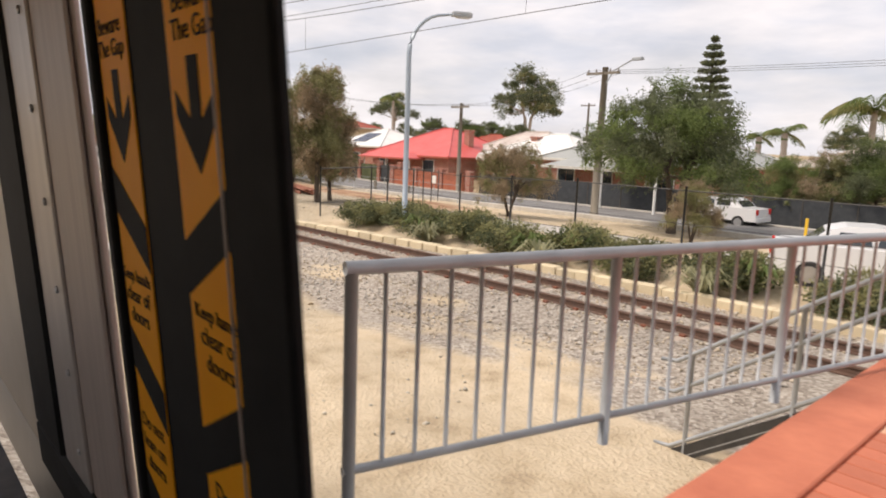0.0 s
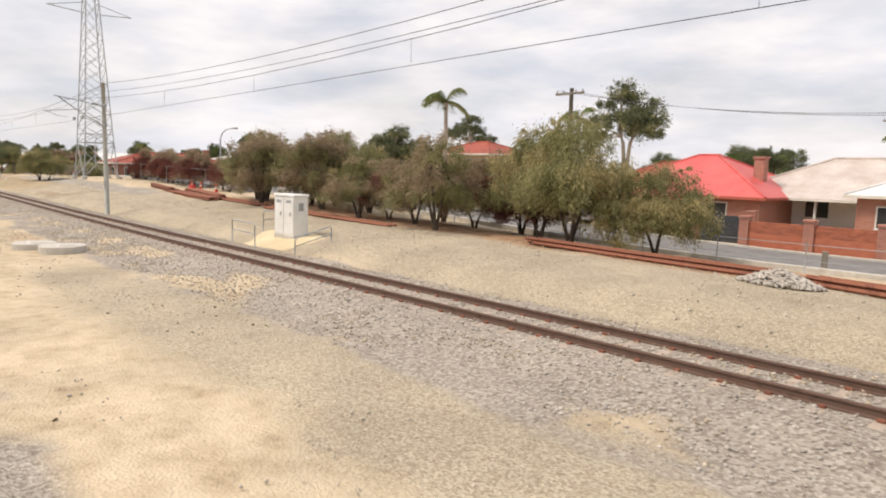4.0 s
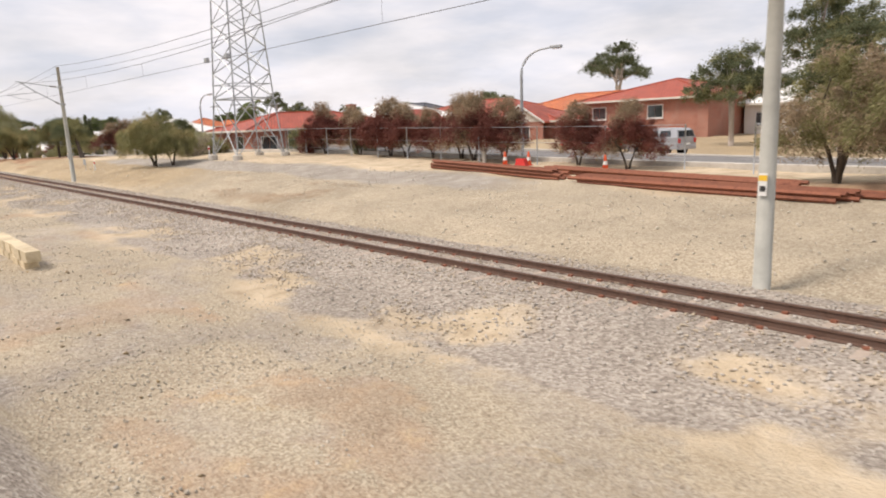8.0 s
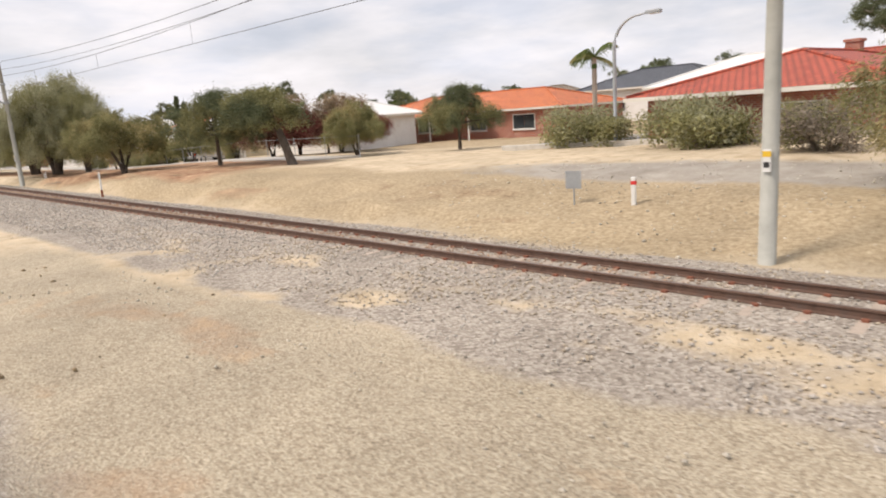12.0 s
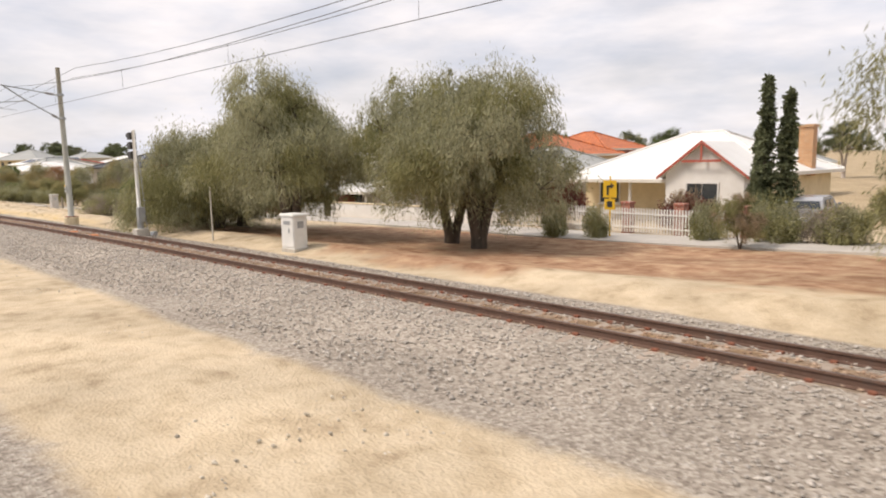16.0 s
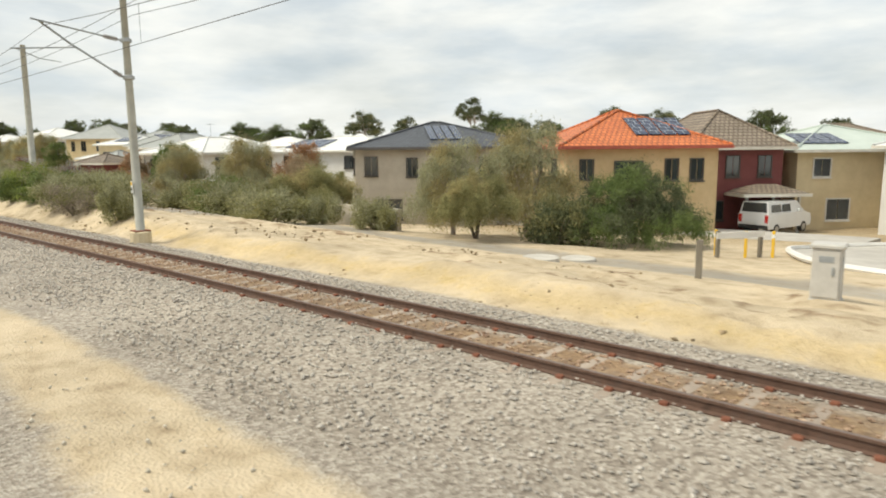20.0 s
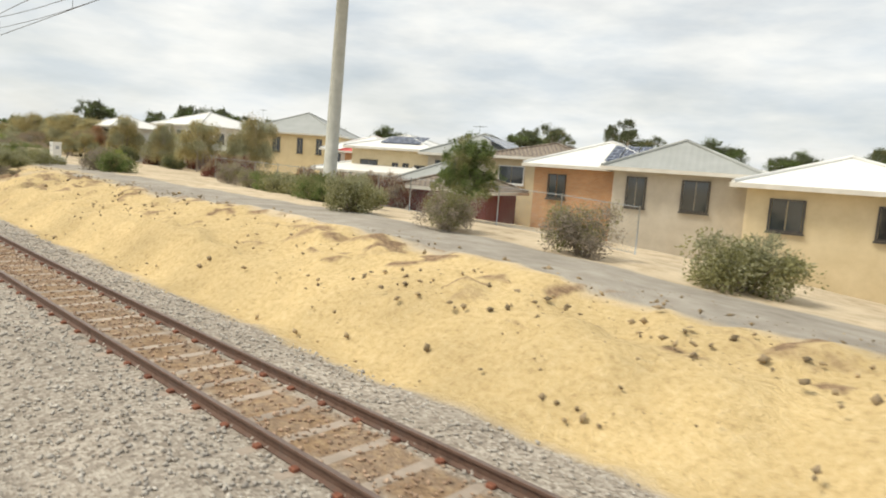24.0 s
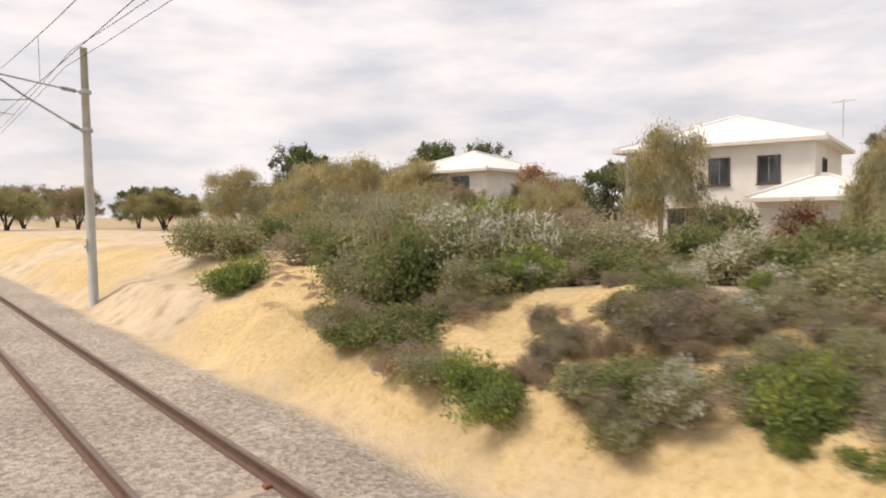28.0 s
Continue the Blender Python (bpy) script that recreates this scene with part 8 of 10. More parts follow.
rail_f = thing("platform_railing", pose(22.62, 1.52, PZ, 0, 0, 76.5), "grey galvanised steel railing with thin upright bars", "railing")
RL = 6.4
part("top_rail", Bag().tube([(0, 0, 1.02), (RL, 0, 1.02)], 0.032, 10), M["galv"], rail_f, smooth=True)
part("bottom_rail", Bag().tube([(0, 0, 0.10), (RL, 0, 0.10)], 0.022, 8), M["galv"], rail_f, smooth=True)
for i in range(5):
    part("post", Bag().tube([(0.03 + i * 1.5, 0, -1.0 if i == 0 else -0.06), (0.03 + i * 1.5, 0, 1.0)], 0.03, 10), M["galv"], rail_f, smooth=True)
k = 0
for i in range(int(RL / 0.165)):
    u = 0.19 + i * 0.165
    if min(abs(u - 0.03 - q * 1.5) for q in range(5)) > 0.06:
        part("bar", Bag().tube([(u, 0, 0.10), (u, 0, 1.0)], 0.011, 6), M["galv"], rail_f, smooth=True)
stair = thing("stair_handrail", pose(23.3, 6.0, 0), "grey steel handrail sloping down beside the platform end", "railing")
for dz in (1.62, 1.30, 0.72, 0.56):
    part("handrail", Bag().tube([(0.6, 0, dz + 0.43), (-1.45, 0, dz - 1.03), (-1.62, 0, dz - 1.05)], 0.022, 8), M["galv"], stair, smooth=True)
for q in (0.3, -0.35, -1.3):
    part("post", Bag().tube([(q, 0, q * 0.72 - 0.1), (q, 0, 1.62 + q * 0.72)], 0.024, 8), M["galv"], stair, smooth=True)
part("stringer", Bag().add([(0.5, a, b) for a in (-0.02, 0.02) for b in (0.82, 1.0)] + [(-1.6, a, b) for a in (-0.02, 0.02) for b in (-0.62, -0.45)], [(0, 1, 3, 2), (4, 6, 7, 5), (0, 4, 5, 1), (2, 3, 7, 6), (1, 5, 7, 3), (0, 2, 6, 4)]), M["black_steel"], stair)


# ---- train doorway, as it stands at the start ----
def strap_text(name, body, size, m, parent, material):
    """A word as separate letters, each a mesh of its own."""
    cu = bpy.data.curves.new(name, 'FONT')
    cu.body = body
    cu.size = size
    cu.align_x = 'CENTER'
    cu.extrude = 0.0006
    tmp = new("tmp_" + name, cu)
    me = bpy.data.meshes.new_from_object(tmp)
    bpy.data.objects.remove(tmp)
    bpy.data.curves.remove(cu)
    root = list(range(len(me.vertices)))

    def find(a):
        while root[a] != a:
            root[a] = root[root[a]]
            a = root[a]
        return a
    for e in me.edges:
        root[find(e.vertices[0])] = find(e.vertices[1])
    groups = collections.defaultdict(list)
    for f in me.polygons:
        groups[find(f.vertices[0])].append(list(f.vertices))
    for faces in groups.values():
        used = sorted({v for f in faces for v in f})
        at = {v: k for k, v in enumerate(used)}
        ob = part("letter", Bag().add([tuple(me.vertices[v].co) for v in used], [tuple(at[v] for v in f) for f in faces]), material, parent)
        ob.matrix_basis = m
    bpy.data.meshes.remove(me)


M["train_black"] = mat("black_rubber", [(0.006, 0.006, 0.006), (0.014, 0.014, 0.014)], 6.0, 0.75, spec=0.2)
M["train_cream"] = mat("cream_laminate", [(0.46, 0.40, 0.32), (0.56, 0.49, 0.40)], 2.0, 0.5)
M["train_steel"] = mat("brushed_steel_pillar", [(0.31, 0.255, 0.22), (0.43, 0.36, 0.315)], 3.0, 0.5, metal=0.15, stretch=(8, 8, 0.3))
M["train_pale"] = mat("pale_metal_panel", [(0.36, 0.32, 0.29), (0.48, 0.43, 0.39)], 3.0, 0.42, metal=0.25, stretch=(8, 8, 0.3))
M["sticker"] = mat("amber_sticker", [(0.78, 0.31, 0.006), (0.86, 0.37, 0.010)], 4.0, 0.55, spec=0.12)
M["train_floor"] = mat("train_floor_vinyl", [(0.10, 0.11, 0.13), (0.16, 0.17, 0.19)], 9.0, 0.7)
M["train_out"] = mat("stainless_body", [(0.38, 0.39, 0.39), (0.48, 0.49, 0.49)], 2.0, 0.35, metal=0.6)
TX, TY = 23.845, 0.50
car = thing("train_carriage", pose(TX, TY, 0), "end of a suburban train carriage with a black-framed sliding door", "train")
part("floor", Bag().box(-5.2, 5.5, -2.95, -0.05, 0.98, 1.1), M["train_floor"], car)
part("underframe", Bag().box(-5.1, 5.4, -2.7, -0.25, 0.72, 0.975), M["black_steel"], car)
for wx in (-3.6, -1.6, 2.4, 4.4):
    ax = part("axle", Bag().tube([(wx, -2.3, 0.42), (wx, -0.70, 0.42)], 0.07, 10), M["black_steel"], car)
    for wy in (-2.12, -0.98):
        part("wheel", Bag().tube([(wx, wy, 0.42), (wx, wy + 0.10, 0.42)], 0.418, 24), M["rail_top"], ax)
# unseen roof and walls, added to keep sky light off the doorway
part("roof", Bag().box(-5.2, 5.5, -2.95, 0.0, 3.55, 3.62), M["train_cream"], car)
# unseen openings, sized to set how much light reaches the amber strips
far = part("far_wall", Bag().box(-5.2, 5.5, -3.0, -2.955, 0.98, 1.95).box(-5.2, 5.5, -3.0, -2.955, 2.85, 3.545), M["train_cream"], car)
for q in range(6):
    part("window_post", Bag().box(-5.2 + q * 2.1, -5.05 + q * 2.1, -3.0, -2.955, 1.952, 2.848), M["train_cream"], far)
part("rear_wall", Bag().box(5.505, 5.56, -2.95, 0.0, 0.98, 3.545), M["train_cream"], car)
# the side leans inwards towards the roof
tilt = Matrix.Translation((0, 0, 2.63)) @ Matrix.Rotation(radians(4.0), 4, 'X') @ Matrix.Translation((0, 0, -2.63))
flat = Matrix.Rotation(radians(90), 4, 'X')


def leaned(name, bag, material, label=""):
    ob = part(name, bag, material, car, label)
    ob.matrix_basis = tilt
    return ob


def band_on(parent, xa, za, xb, zb, th=0.112):
    """A slanting black band across a strip."""
    v = [(xa, q, za) for q in (-0.0178, -0.0166)] + [(xb, q, zb) for q in (-0.0178, -0.0166)]
    v += [(a, b, c + th) for a, b, c in v]
    part("chevron", Bag().add(v, [(0, 2, 6, 4), (1, 5, 7, 3), (0, 1, 3, 2), (4, 6, 7, 5), (0, 4, 5, 1), (2, 3, 7, 6)]), M["train_black"], parent)


def warning_strip(x0, x1, up_right):
    st = leaned("warning_strip", Bag().box(x0, x1, -0.0165, -0.0125, 1.14, 3.28), M["sticker"], "amber warning strip with black arrows and lettering")
    cx = (x0 + x1) / 2
    for q in range(-3, 3):
        z0 = 2.305 + 0.412 * q
        if q == 1:
            continue
        lo, hi = (x0, x1) if up_right else (x1, x0)
        band_on(st, lo, z0, hi, z0 + 0.13)
    k = (x1 - x0) / 0.25
    part("arrow", Bag().prism([(cx + a * k, 2.56 + c) for a, c in ((-0.028, 0.215), (-0.028, 0.10), (-0.10, 0.155), (-0.10, 0.105), (0, 0), (0.10, 0.105), (0.10, 0.155), (0.028, 0.10), (0.028, 0.215))], -0.0178, -0.0166), M["train_black"], st)
    part("walking_sign", Bag().prism([(cx - 0.05, 2.95), (cx + 0.05, 2.95), (cx + 0.02, 3.0), (cx, 3.05), (cx - 0.03, 3.0)], -0.0178, -0.0166), M["train_black"], st)
    for z0, words in ((2.855, "Beware"), (2.805, "The Gap"), (2.265, "Keep hands"), (2.21, "clear of"), (2.155, "doors"), (1.86, "Do not"), (1.80, "lean on"), (1.74, "doors")):
        strap_text("lettering", words, 0.055 if len(words) < 9 else 0.044, Matrix.Translation((cx + (0.01 if up_right else -0.01), -0.0178, z0)) @ flat, st, M["train_black"])


leaf = leaned("door_leaf", Bag().box(-0.508, -0.038, -0.012, 0.0, 1.12, 3.3, 0.002), M["train_black"], "black-framed sliding door leaf")
part("rubber_seal", Bag().box(-0.036, 0.167, -0.03, -0.006, 1.12, 3.3, 0.008), M["train_black"], leaf)
part("edge_strip", Bag().box(0.168, 0.176, -0.022, -0.01, 1.12, 3.3), M["train_black"], leaf)
part("inner_edge", Bag().box(-0.042, -0.036, -0.034, -0.0305, 1.12, 3.3), M["train_steel"], leaf)
warning_strip(-0.276, -0.044, True)
leaf2 = leaned("door_leaf", Bag().box(-0.789, -0.512, -0.012, 0.0, 1.12, 3.3, 0.002), M["train_black"], "second black-framed sliding door leaf")
part("rubber_seal", Bag().box(-0.7905, -0.745, -0.03, 0.001, 1.12, 3.3, 0.006), M["train_black"], leaf2)
warning_strip(-0.724, -0.514, False)
pil = leaned("pillar", Bag().box(-1.405, -0.905, -0.02, 0.0, 1.1, 3.5, 0.006), M["train_steel"], "dull brownish steel door pillar")
part("flange", Bag().box(-0.96, -0.925, -0.035, -0.021, 1.1, 3.5, 0.006), M["train_steel"], pil)
infill = leaned("infill_panel", Bag().box(-1.772, -1.407, -0.03, 0.04, 1.33, 3.5, 0.006), M["train_pale"], "pale metal infill panel with small screws")
for i in range(7):
    part("screw", Bag().lathe([(0.014, 0), (0.014, 0.004), (0.008, 0.009)], 8).tube([(0, 0, 0), (0, 0, 0.006)], 0.005, 6), M["chrome"], infill).matrix_basis = Matrix.Translation((-1.50, -0.0305, 1.46 + i * 0.31)) @ flat
rub = leaned("window_rubber", Bag().box(-2.28, -1.775, -0.045, 0.04, 1.33, 3.4, 0.02), M["train_black"])
part("lower_rubber", Bag().box(-2.28, -1.23, -0.047, 0.04, 1.12, 1.328, 0.02), M["train_black"], rub)
leaned("side_panel", Bag().box(-5.2, -2.285, -0.01, 0.05, 1.1, 3.5), M["train_cream"], "cream wall panel")
leaned("rear_panel", Bag().box(1.45, 5.5, -0.01, 0.05, 1.1, 3.5), M["train_cream"], "cream wall panel")
leaned("door_header", Bag().box(-0.90, 1.445, -0.03, 0.05, 3.305, 3.5), M["train_black"])
part("body_side", Bag().box(-5.2, 5.5, 0.10, 0.14, 0.75, 1.09), M["train_out"], car, "stainless steel lower body side")


# ---- ground furniture between the tracks ----
def cover(x, y, r, h, label):
    ob = thing("concrete_cover", stand(x, y, 0, -0.03), label, "concrete cover", "round concrete covers")
    part("slab", Bag().lathe([(r, -0.1), (r, h - 0.02), (r - 0.02, h), (0.02, h)], 36), M["concrete"], ob)
    part("lid_ring", Bag().lathe([(0.33, h), (0.33, h + 0.012), (0.30, h + 0.014)], 20, (0.12, 0.1, 0)), M["concrete"], ob)
    part("lift_plate", Bag().box(-0.32, -0.14, -0.2, -0.1, h + 0.001, h + 0.012), M["white_paint"], ob)
    part("lift_plate", Bag().box(0.2, 0.42, -0.28, -0.18, h + 0.001, h + 0.012), M["white_paint"], ob)


cover(6.35, 4.5, 0.74, 0.20, "pair of round concrete pit covers on sand")
cover(7.35, 5.8, 0.76, 0.20, "pair of round concrete pit covers on sand")
cover(-32.85, 5.95, 0.80, 0.24, "round concrete pit cover on sand")
cover(-34.55, 5.35, 0.76, 0.22, "round concrete pit cover on sand")


def pipe_rail(pts, label, h=0.95, mid=0.5, curve=True):
    """A bent pipe barrier over the given ground points."""
    ob = thing("pipe_barrier", pose(0, 0, 0), label, "barrier", "pipe barriers")
    p = [Vector((a, b, gz(a, b))) for a, b in pts]
    for q in p:
        part("post", Bag().tube([q - UP * 0.2, q + UP * (h if q not in (p[0], p[-1]) else h - 0.08)], 0.024, 8), M["galv"], ob, smooth=True)
    line = [p[0] + UP * (h - 0.08), p[0].lerp(p[1], 0.04) + UP * (h - 0.02)] + [q + UP * h for q in p[1:-1]] + [p[-1].lerp(p[-2], 0.04) + UP * (h - 0.02), p[-1] + UP * (h - 0.08)]
    if len(p) == 2:
        line = [p[0] + UP * (h - 0.08), p[0].lerp(p[1], 0.06) + UP * h, p[1].lerp(p[0], 0.06) + UP * h, p[1] + UP * (h - 0.08)]
    part("top_rail", Bag().tube(line, 0.024, 8), M["galv"], ob, smooth=True)
    part("middle_rail", Bag().tube([q + UP * mid for q in p], 0.02, 8), M["galv"], ob, smooth=True)
    return ob


pipe_rail([(13.1, 5.05), (11.2, 5.2), (9.4, 5.35)], "grey pipe barrier standing on sand")
pipe_rail([(8.3, 5.75), (10.4, 5.8), (12.4, 5.85)], "grey pipe barrier beside pit covers")
pipe_rail([(6.0, 3.4), (7.4, 2.9), (8.8, 2.7)], "grey pipe barrier before pit covers", 0.7, 0.35)
pipe_rail([(-29.1, 11.85), (-31.9, 12.2)], "thin white pipe barrier round a cabinet", 0.95, 0.55)
pipe_rail([(-32.0, 13.7), (-31.9, 15.0)], "thin white pipe barrier round a cabinet", 0.95, 0.55)
pipe_rail([(-26.6, 12.2), (-26.8, 13.9)], "thin white pipe barrier round a cabinet", 0.6, 0.3)
np_ = thing("steel_pole", stand(10.1, 2.25), "smooth blue-grey steel pole close to the track", "pole")
part("shaft", Bag().tube([(0, 0, -0.3), (0, 0, 3.5), (0, 0, 6.5)], [0.075, 0.072, 0.06], 14), M["pole_blue"], np_, smooth=True)
part("base_plate", Bag().box(-0.16, 0.16, -0.16, 0.16, -0.02, 0.02), M["galv"], np_)
tagged(part("concrete_slab", Bag().box(-0.85, 0.85, -0.45, 0.45, -0.1, 0.1, 0.02), M["concrete"]), "flat concrete slab lying on gravel", "slab").matrix_world = stand(-3.9, 12.3, 8)
for sx, sy in ((-220.1, 17.6), (-219.8, 15.2)):
    tagged(part("concrete_slab", Bag().lathe([(0.55, -0.1), (0.55, 0.07), (0.5, 0.09)], 24), M["concrete"]), "round pale concrete pit cover flush with sand", "slab").matrix_world = stand(sx, sy)


def cabinet(x, y, w, d, h, label, rz=0, doors=1, dark=False):
    ob = thing("equipment_cabinet", stand(x, y, rz, -0.02), label, "cabinet", "trackside cabinets")
    mt = M["white_paint"] if not dark else M["cabinet_grey"]
    part("plinth", Bag().box(-w / 2 - 0.03, w / 2 + 0.03, -d / 2 - 0.03, d / 2 + 0.03, -0.2, 0.10, 0.02), M["concrete"], ob)
    part("body", Bag().box(-w / 2, w / 2, -d / 2, d / 2, 0.10, h - 0.08, 0.015), mt, ob)
    part("roof_cap", Bag().box(-w / 2 - 0.05, w / 2 + 0.05, -d / 2 - 0.05, d / 2 + 0.05, h - 0.079, h, 0.03), mt, ob)
    for i in range(doors):
        dw = w / doors
        dr = part("door", Bag().box(-w / 2 + i * dw + 0.03, -w / 2 + (i + 1) * dw - 0.03, -d / 2 - 0.022, -d / 2 - 0.001, 0.16, h - 0.14, 0.006), mt, ob)
        part("handle", Bag().box(-w / 2 + (i + 0.5) * dw + 0.10, -w / 2 + (i + 0.5) * dw + 0.14, -d / 2 - 0.05, -d / 2 - 0.023, h * 0.5, h * 0.5 + 0.16, 0.005), M["galv"], dr)
        part("vent", Bag().box(-w / 2 + (i + 0.25) * dw, -w / 2 + (i + 0.75) * dw, -d / 2 - 0.03, -d / 2 - 0.023, h - 0.36, h - 0.24), M["galv"], dr)
    part("label_plate", Bag().box(w / 2 + 0.001, w / 2 + 0.008, -0.12, 0.12, h * 0.62, h * 0.8), M["galv"], ob)
    return ob


cabinet(-29.7, 13.8, 1.35, 0.72, 1.78, "white two-door equipment cabinet on a pale pad", 6, 2)
cabinet(-171.4, 11.95, 0.72, 0.55, 1.28, "small white equipment cabinet on reddish sand", 4)
cabinet(-212.15, 14.5, 0.52, 0.46, 1.22, "small pale grey equipment cabinet on sand", 8, dark=True)
cabinet(-325.0, 13.6, 0.74, 0.6, 1.45, "pale grey equipment cabinet on the bank", 6)
pb = Bag()
pad_n = 28
rim = []
for i in range(pad_n):
    a = 2 * math.pi * i / pad_n
    rr = 1 + 0.06 * math.sin(3 * a + 1) + 0.05 * math.sin(5 * a)
    rim.append((-29.9 + 2.5 * rr * math.cos(a) - 0.25 * math.sin(a), 13.55 + 1.5 * rr * math.sin(a) + 0.2 * math.cos(a)))
mid_ring = [(-29.9 + (x + 29.9) * 0.8, 13.55 + (y - 13.55) * 0.8) for x, y in rim]
pv = [(x, y, gz(x, y) - 0.10) for x, y in rim] + [(x, y, gz(x, y) + 0.05) for x, y in mid_ring] + [(-29.9, 13.55, gz(-29.9, 13.55) + 0.06), (-29.9, 13.55, gz(-29.9, 13.55) - 0.14)]
pf = []
for i in range(pad_n):
    j = (i + 1) % pad_n
    pf += [(i, j, pad_n + j, pad_n + i), (pad_n + i, pad_n + j, 2 * pad_n), (j, i, 2 * pad_n + 1)]
pb.add(pv, pf)
tagged(part("sand_pad", pb, M["sand_pale"], smooth=True), "low pad of pale yellow sand under a cabinet", "sand pad")
lw = thing("stone_headwall", pose(0, 0, 0), "low cream limestone block wall beside the track", "wall", kind="structure")
for i in range(7):
    for j in range(2):
        xx = -70.7 + i * 0.72 + (0.36 if j else 0)
        part("block", Bag().box(xx + 0.006, xx + 0.714, 3.2 + 0.03 * math.sin(i * 2.1), 3.55, gz(xx, 3.4) - 0.12 + j * 0.30, gz(xx, 3.4) + 0.175 + j * 0.30, 0.015), M["limestone"], lw)


# ---- low stone wall, fences and lamps near the station ----
kw = thing("stone_kerb", pose(0, 0, 0), "low cream limestone kerb wall along the garden bed", "wall", kind="structure")
for i in range(62):
    xx = 4.4 + i * 0.55
    yy = float(rail_y(xx)) + 1.62 + min(1.0, max(0, (xx - 4.4) / 11)) * 1.0
    part("block", Bag().box(0.005, 0.545, -0.14, 0.14, -0.35, 0.20 + 0.012 * math.sin(i * 3.7), 0.018), M["limestone"], kw).matrix_basis = pose(xx, yy, gz(xx, yy), 0, 0, 2.5)


def post_fence(pts, label, h=1.9, r=0.03, material="black_steel", wires=(0.5, 1.0, 1.8), mesh=False, step=3.0, name="wire_fence"):
    ob = thing(name, pose(0, 0, 0), label, "fence", "fences")
    line = []
    for (a, b), (c, d) in zip(pts[:-1], pts[1:]):
        n = max(1, round(math.hypot(c - a, d - b) / step))
        line += [(a + (c - a) * i / n, b + (d - b) * i / n) for i in range(n)]
    line.append(pts[-1])
    p = [Vector((a, b, gz(a, b))) for a, b in line]
    for q in p:
        part("post", Bag().tube([q - UP * 0.25, q + UP * h], r, 8), M[material], ob, smooth=True)
    for w in wires:
        part("wire", Bag().tube([q + UP * w for q in p], 0.008 if w != max(wires) else 0.014, 5), M[material], ob)
    if mesh:
        mb = Bag()
        for a, b in zip(p[:-1], p[1:]):
            ln = (b - a).length
            n = int(ln / 0.16)
            for i in range(n):
                u = i / n
                s = min(1.0, u + h / ln)
                mb.tube([a.lerp(b, u) + UP * 0.06, a.lerp(b, s) + UP * (0.06 + (s - u) * ln * 0.97)], 0.0035, 3, False)
                s = max(0.0, u - h / ln)
                mb.tube([a.lerp(b, u) + UP * 0.06, a.lerp(b, s) + UP * (0.06 + (u - s) * ln * 0.97)], 0.0035, 3, False)
        tagged(part("chain_mesh", mb, M["galv"], ob), kind="stuff")
    return ob


post_fence([(3.2, 13.3), (8.2, 15.9), (14.0, 14.8), (36, 15.2)], "black post-and-wire fence behind the garden bed")
post_fence([(3.2, 13.3), (1.6, 19.2), (-5.0, 26.6)], "black post-and-wire fence along the footpath")
post_fence([(-3.0, 26.4), (-14, 26.6), (-24, 26.2)], "thin wire fence along the street", 1.2, 0.025, "galv", (0.5, 1.1), step=3.5)
post_fence([(-59, 26.0), (-70, 25.0), (-92, 26.0)], "wire fence before a row of red-leaved trees", 1.9, 0.03, "galv", (0.5, 1.1, 1.85), step=3.2)
post_fence([(-56, 25.6), (-44, 25.2), (-32, 25.4)], "wire fence behind yard trees", 1.9, 0.03, "galv", (0.5, 1.1, 1.85), step=3.2)
post_fence([(-128, 25.6), (-142, 25.4), (-155, 25.0)], "thin wire fence beyond the dry park", 1.4, 0.025, "galv", (0.5, 1.3), step=3.5)
post_fence([(-276, 19.0), (-286, 20.0), (-300, 21.2), (-313, 21.5)], "chain-link fence behind the path", 1.6, 0.026, "galv", (0.06, 1.55), True, 3.0)
post_fence([(-320.9, 25.5), (-330, 27.0), (-344, 26.0)], "chain-link fence before gardens", 1.7, 0.028, "galv", (0.06, 1.65), True, 3.0)
gate = thing("wire_gate", pose(-320.7, 25.5, gz(-320.7, 25.5), 0, 0, 4), "galvanised wire gate between stout posts", "gate")
for gx in (0.0, 2.6):
    part("gate_post", Bag().tube([(gx, 0, -0.3), (gx, 0, 1.9)], 0.06, 10), M["galv"], gate, smooth=True)
part("gate_frame", Bag().tube([(0.1, 0, 0.15), (2.5, 0, 0.15), (2.5, 0, 1.6), (0.1, 0, 1.6), (0.1, 0, 0.15)], 0.025, 6).tube([(0.1, 0, 0.9), (2.5, 0, 0.9)], 0.02, 6), M["galv"], gate)
part("notice", Bag().box(1.1, 1.5, 0.03, 0.04, 1.0, 1.35), M["white_paint"], gate, "small white notice")


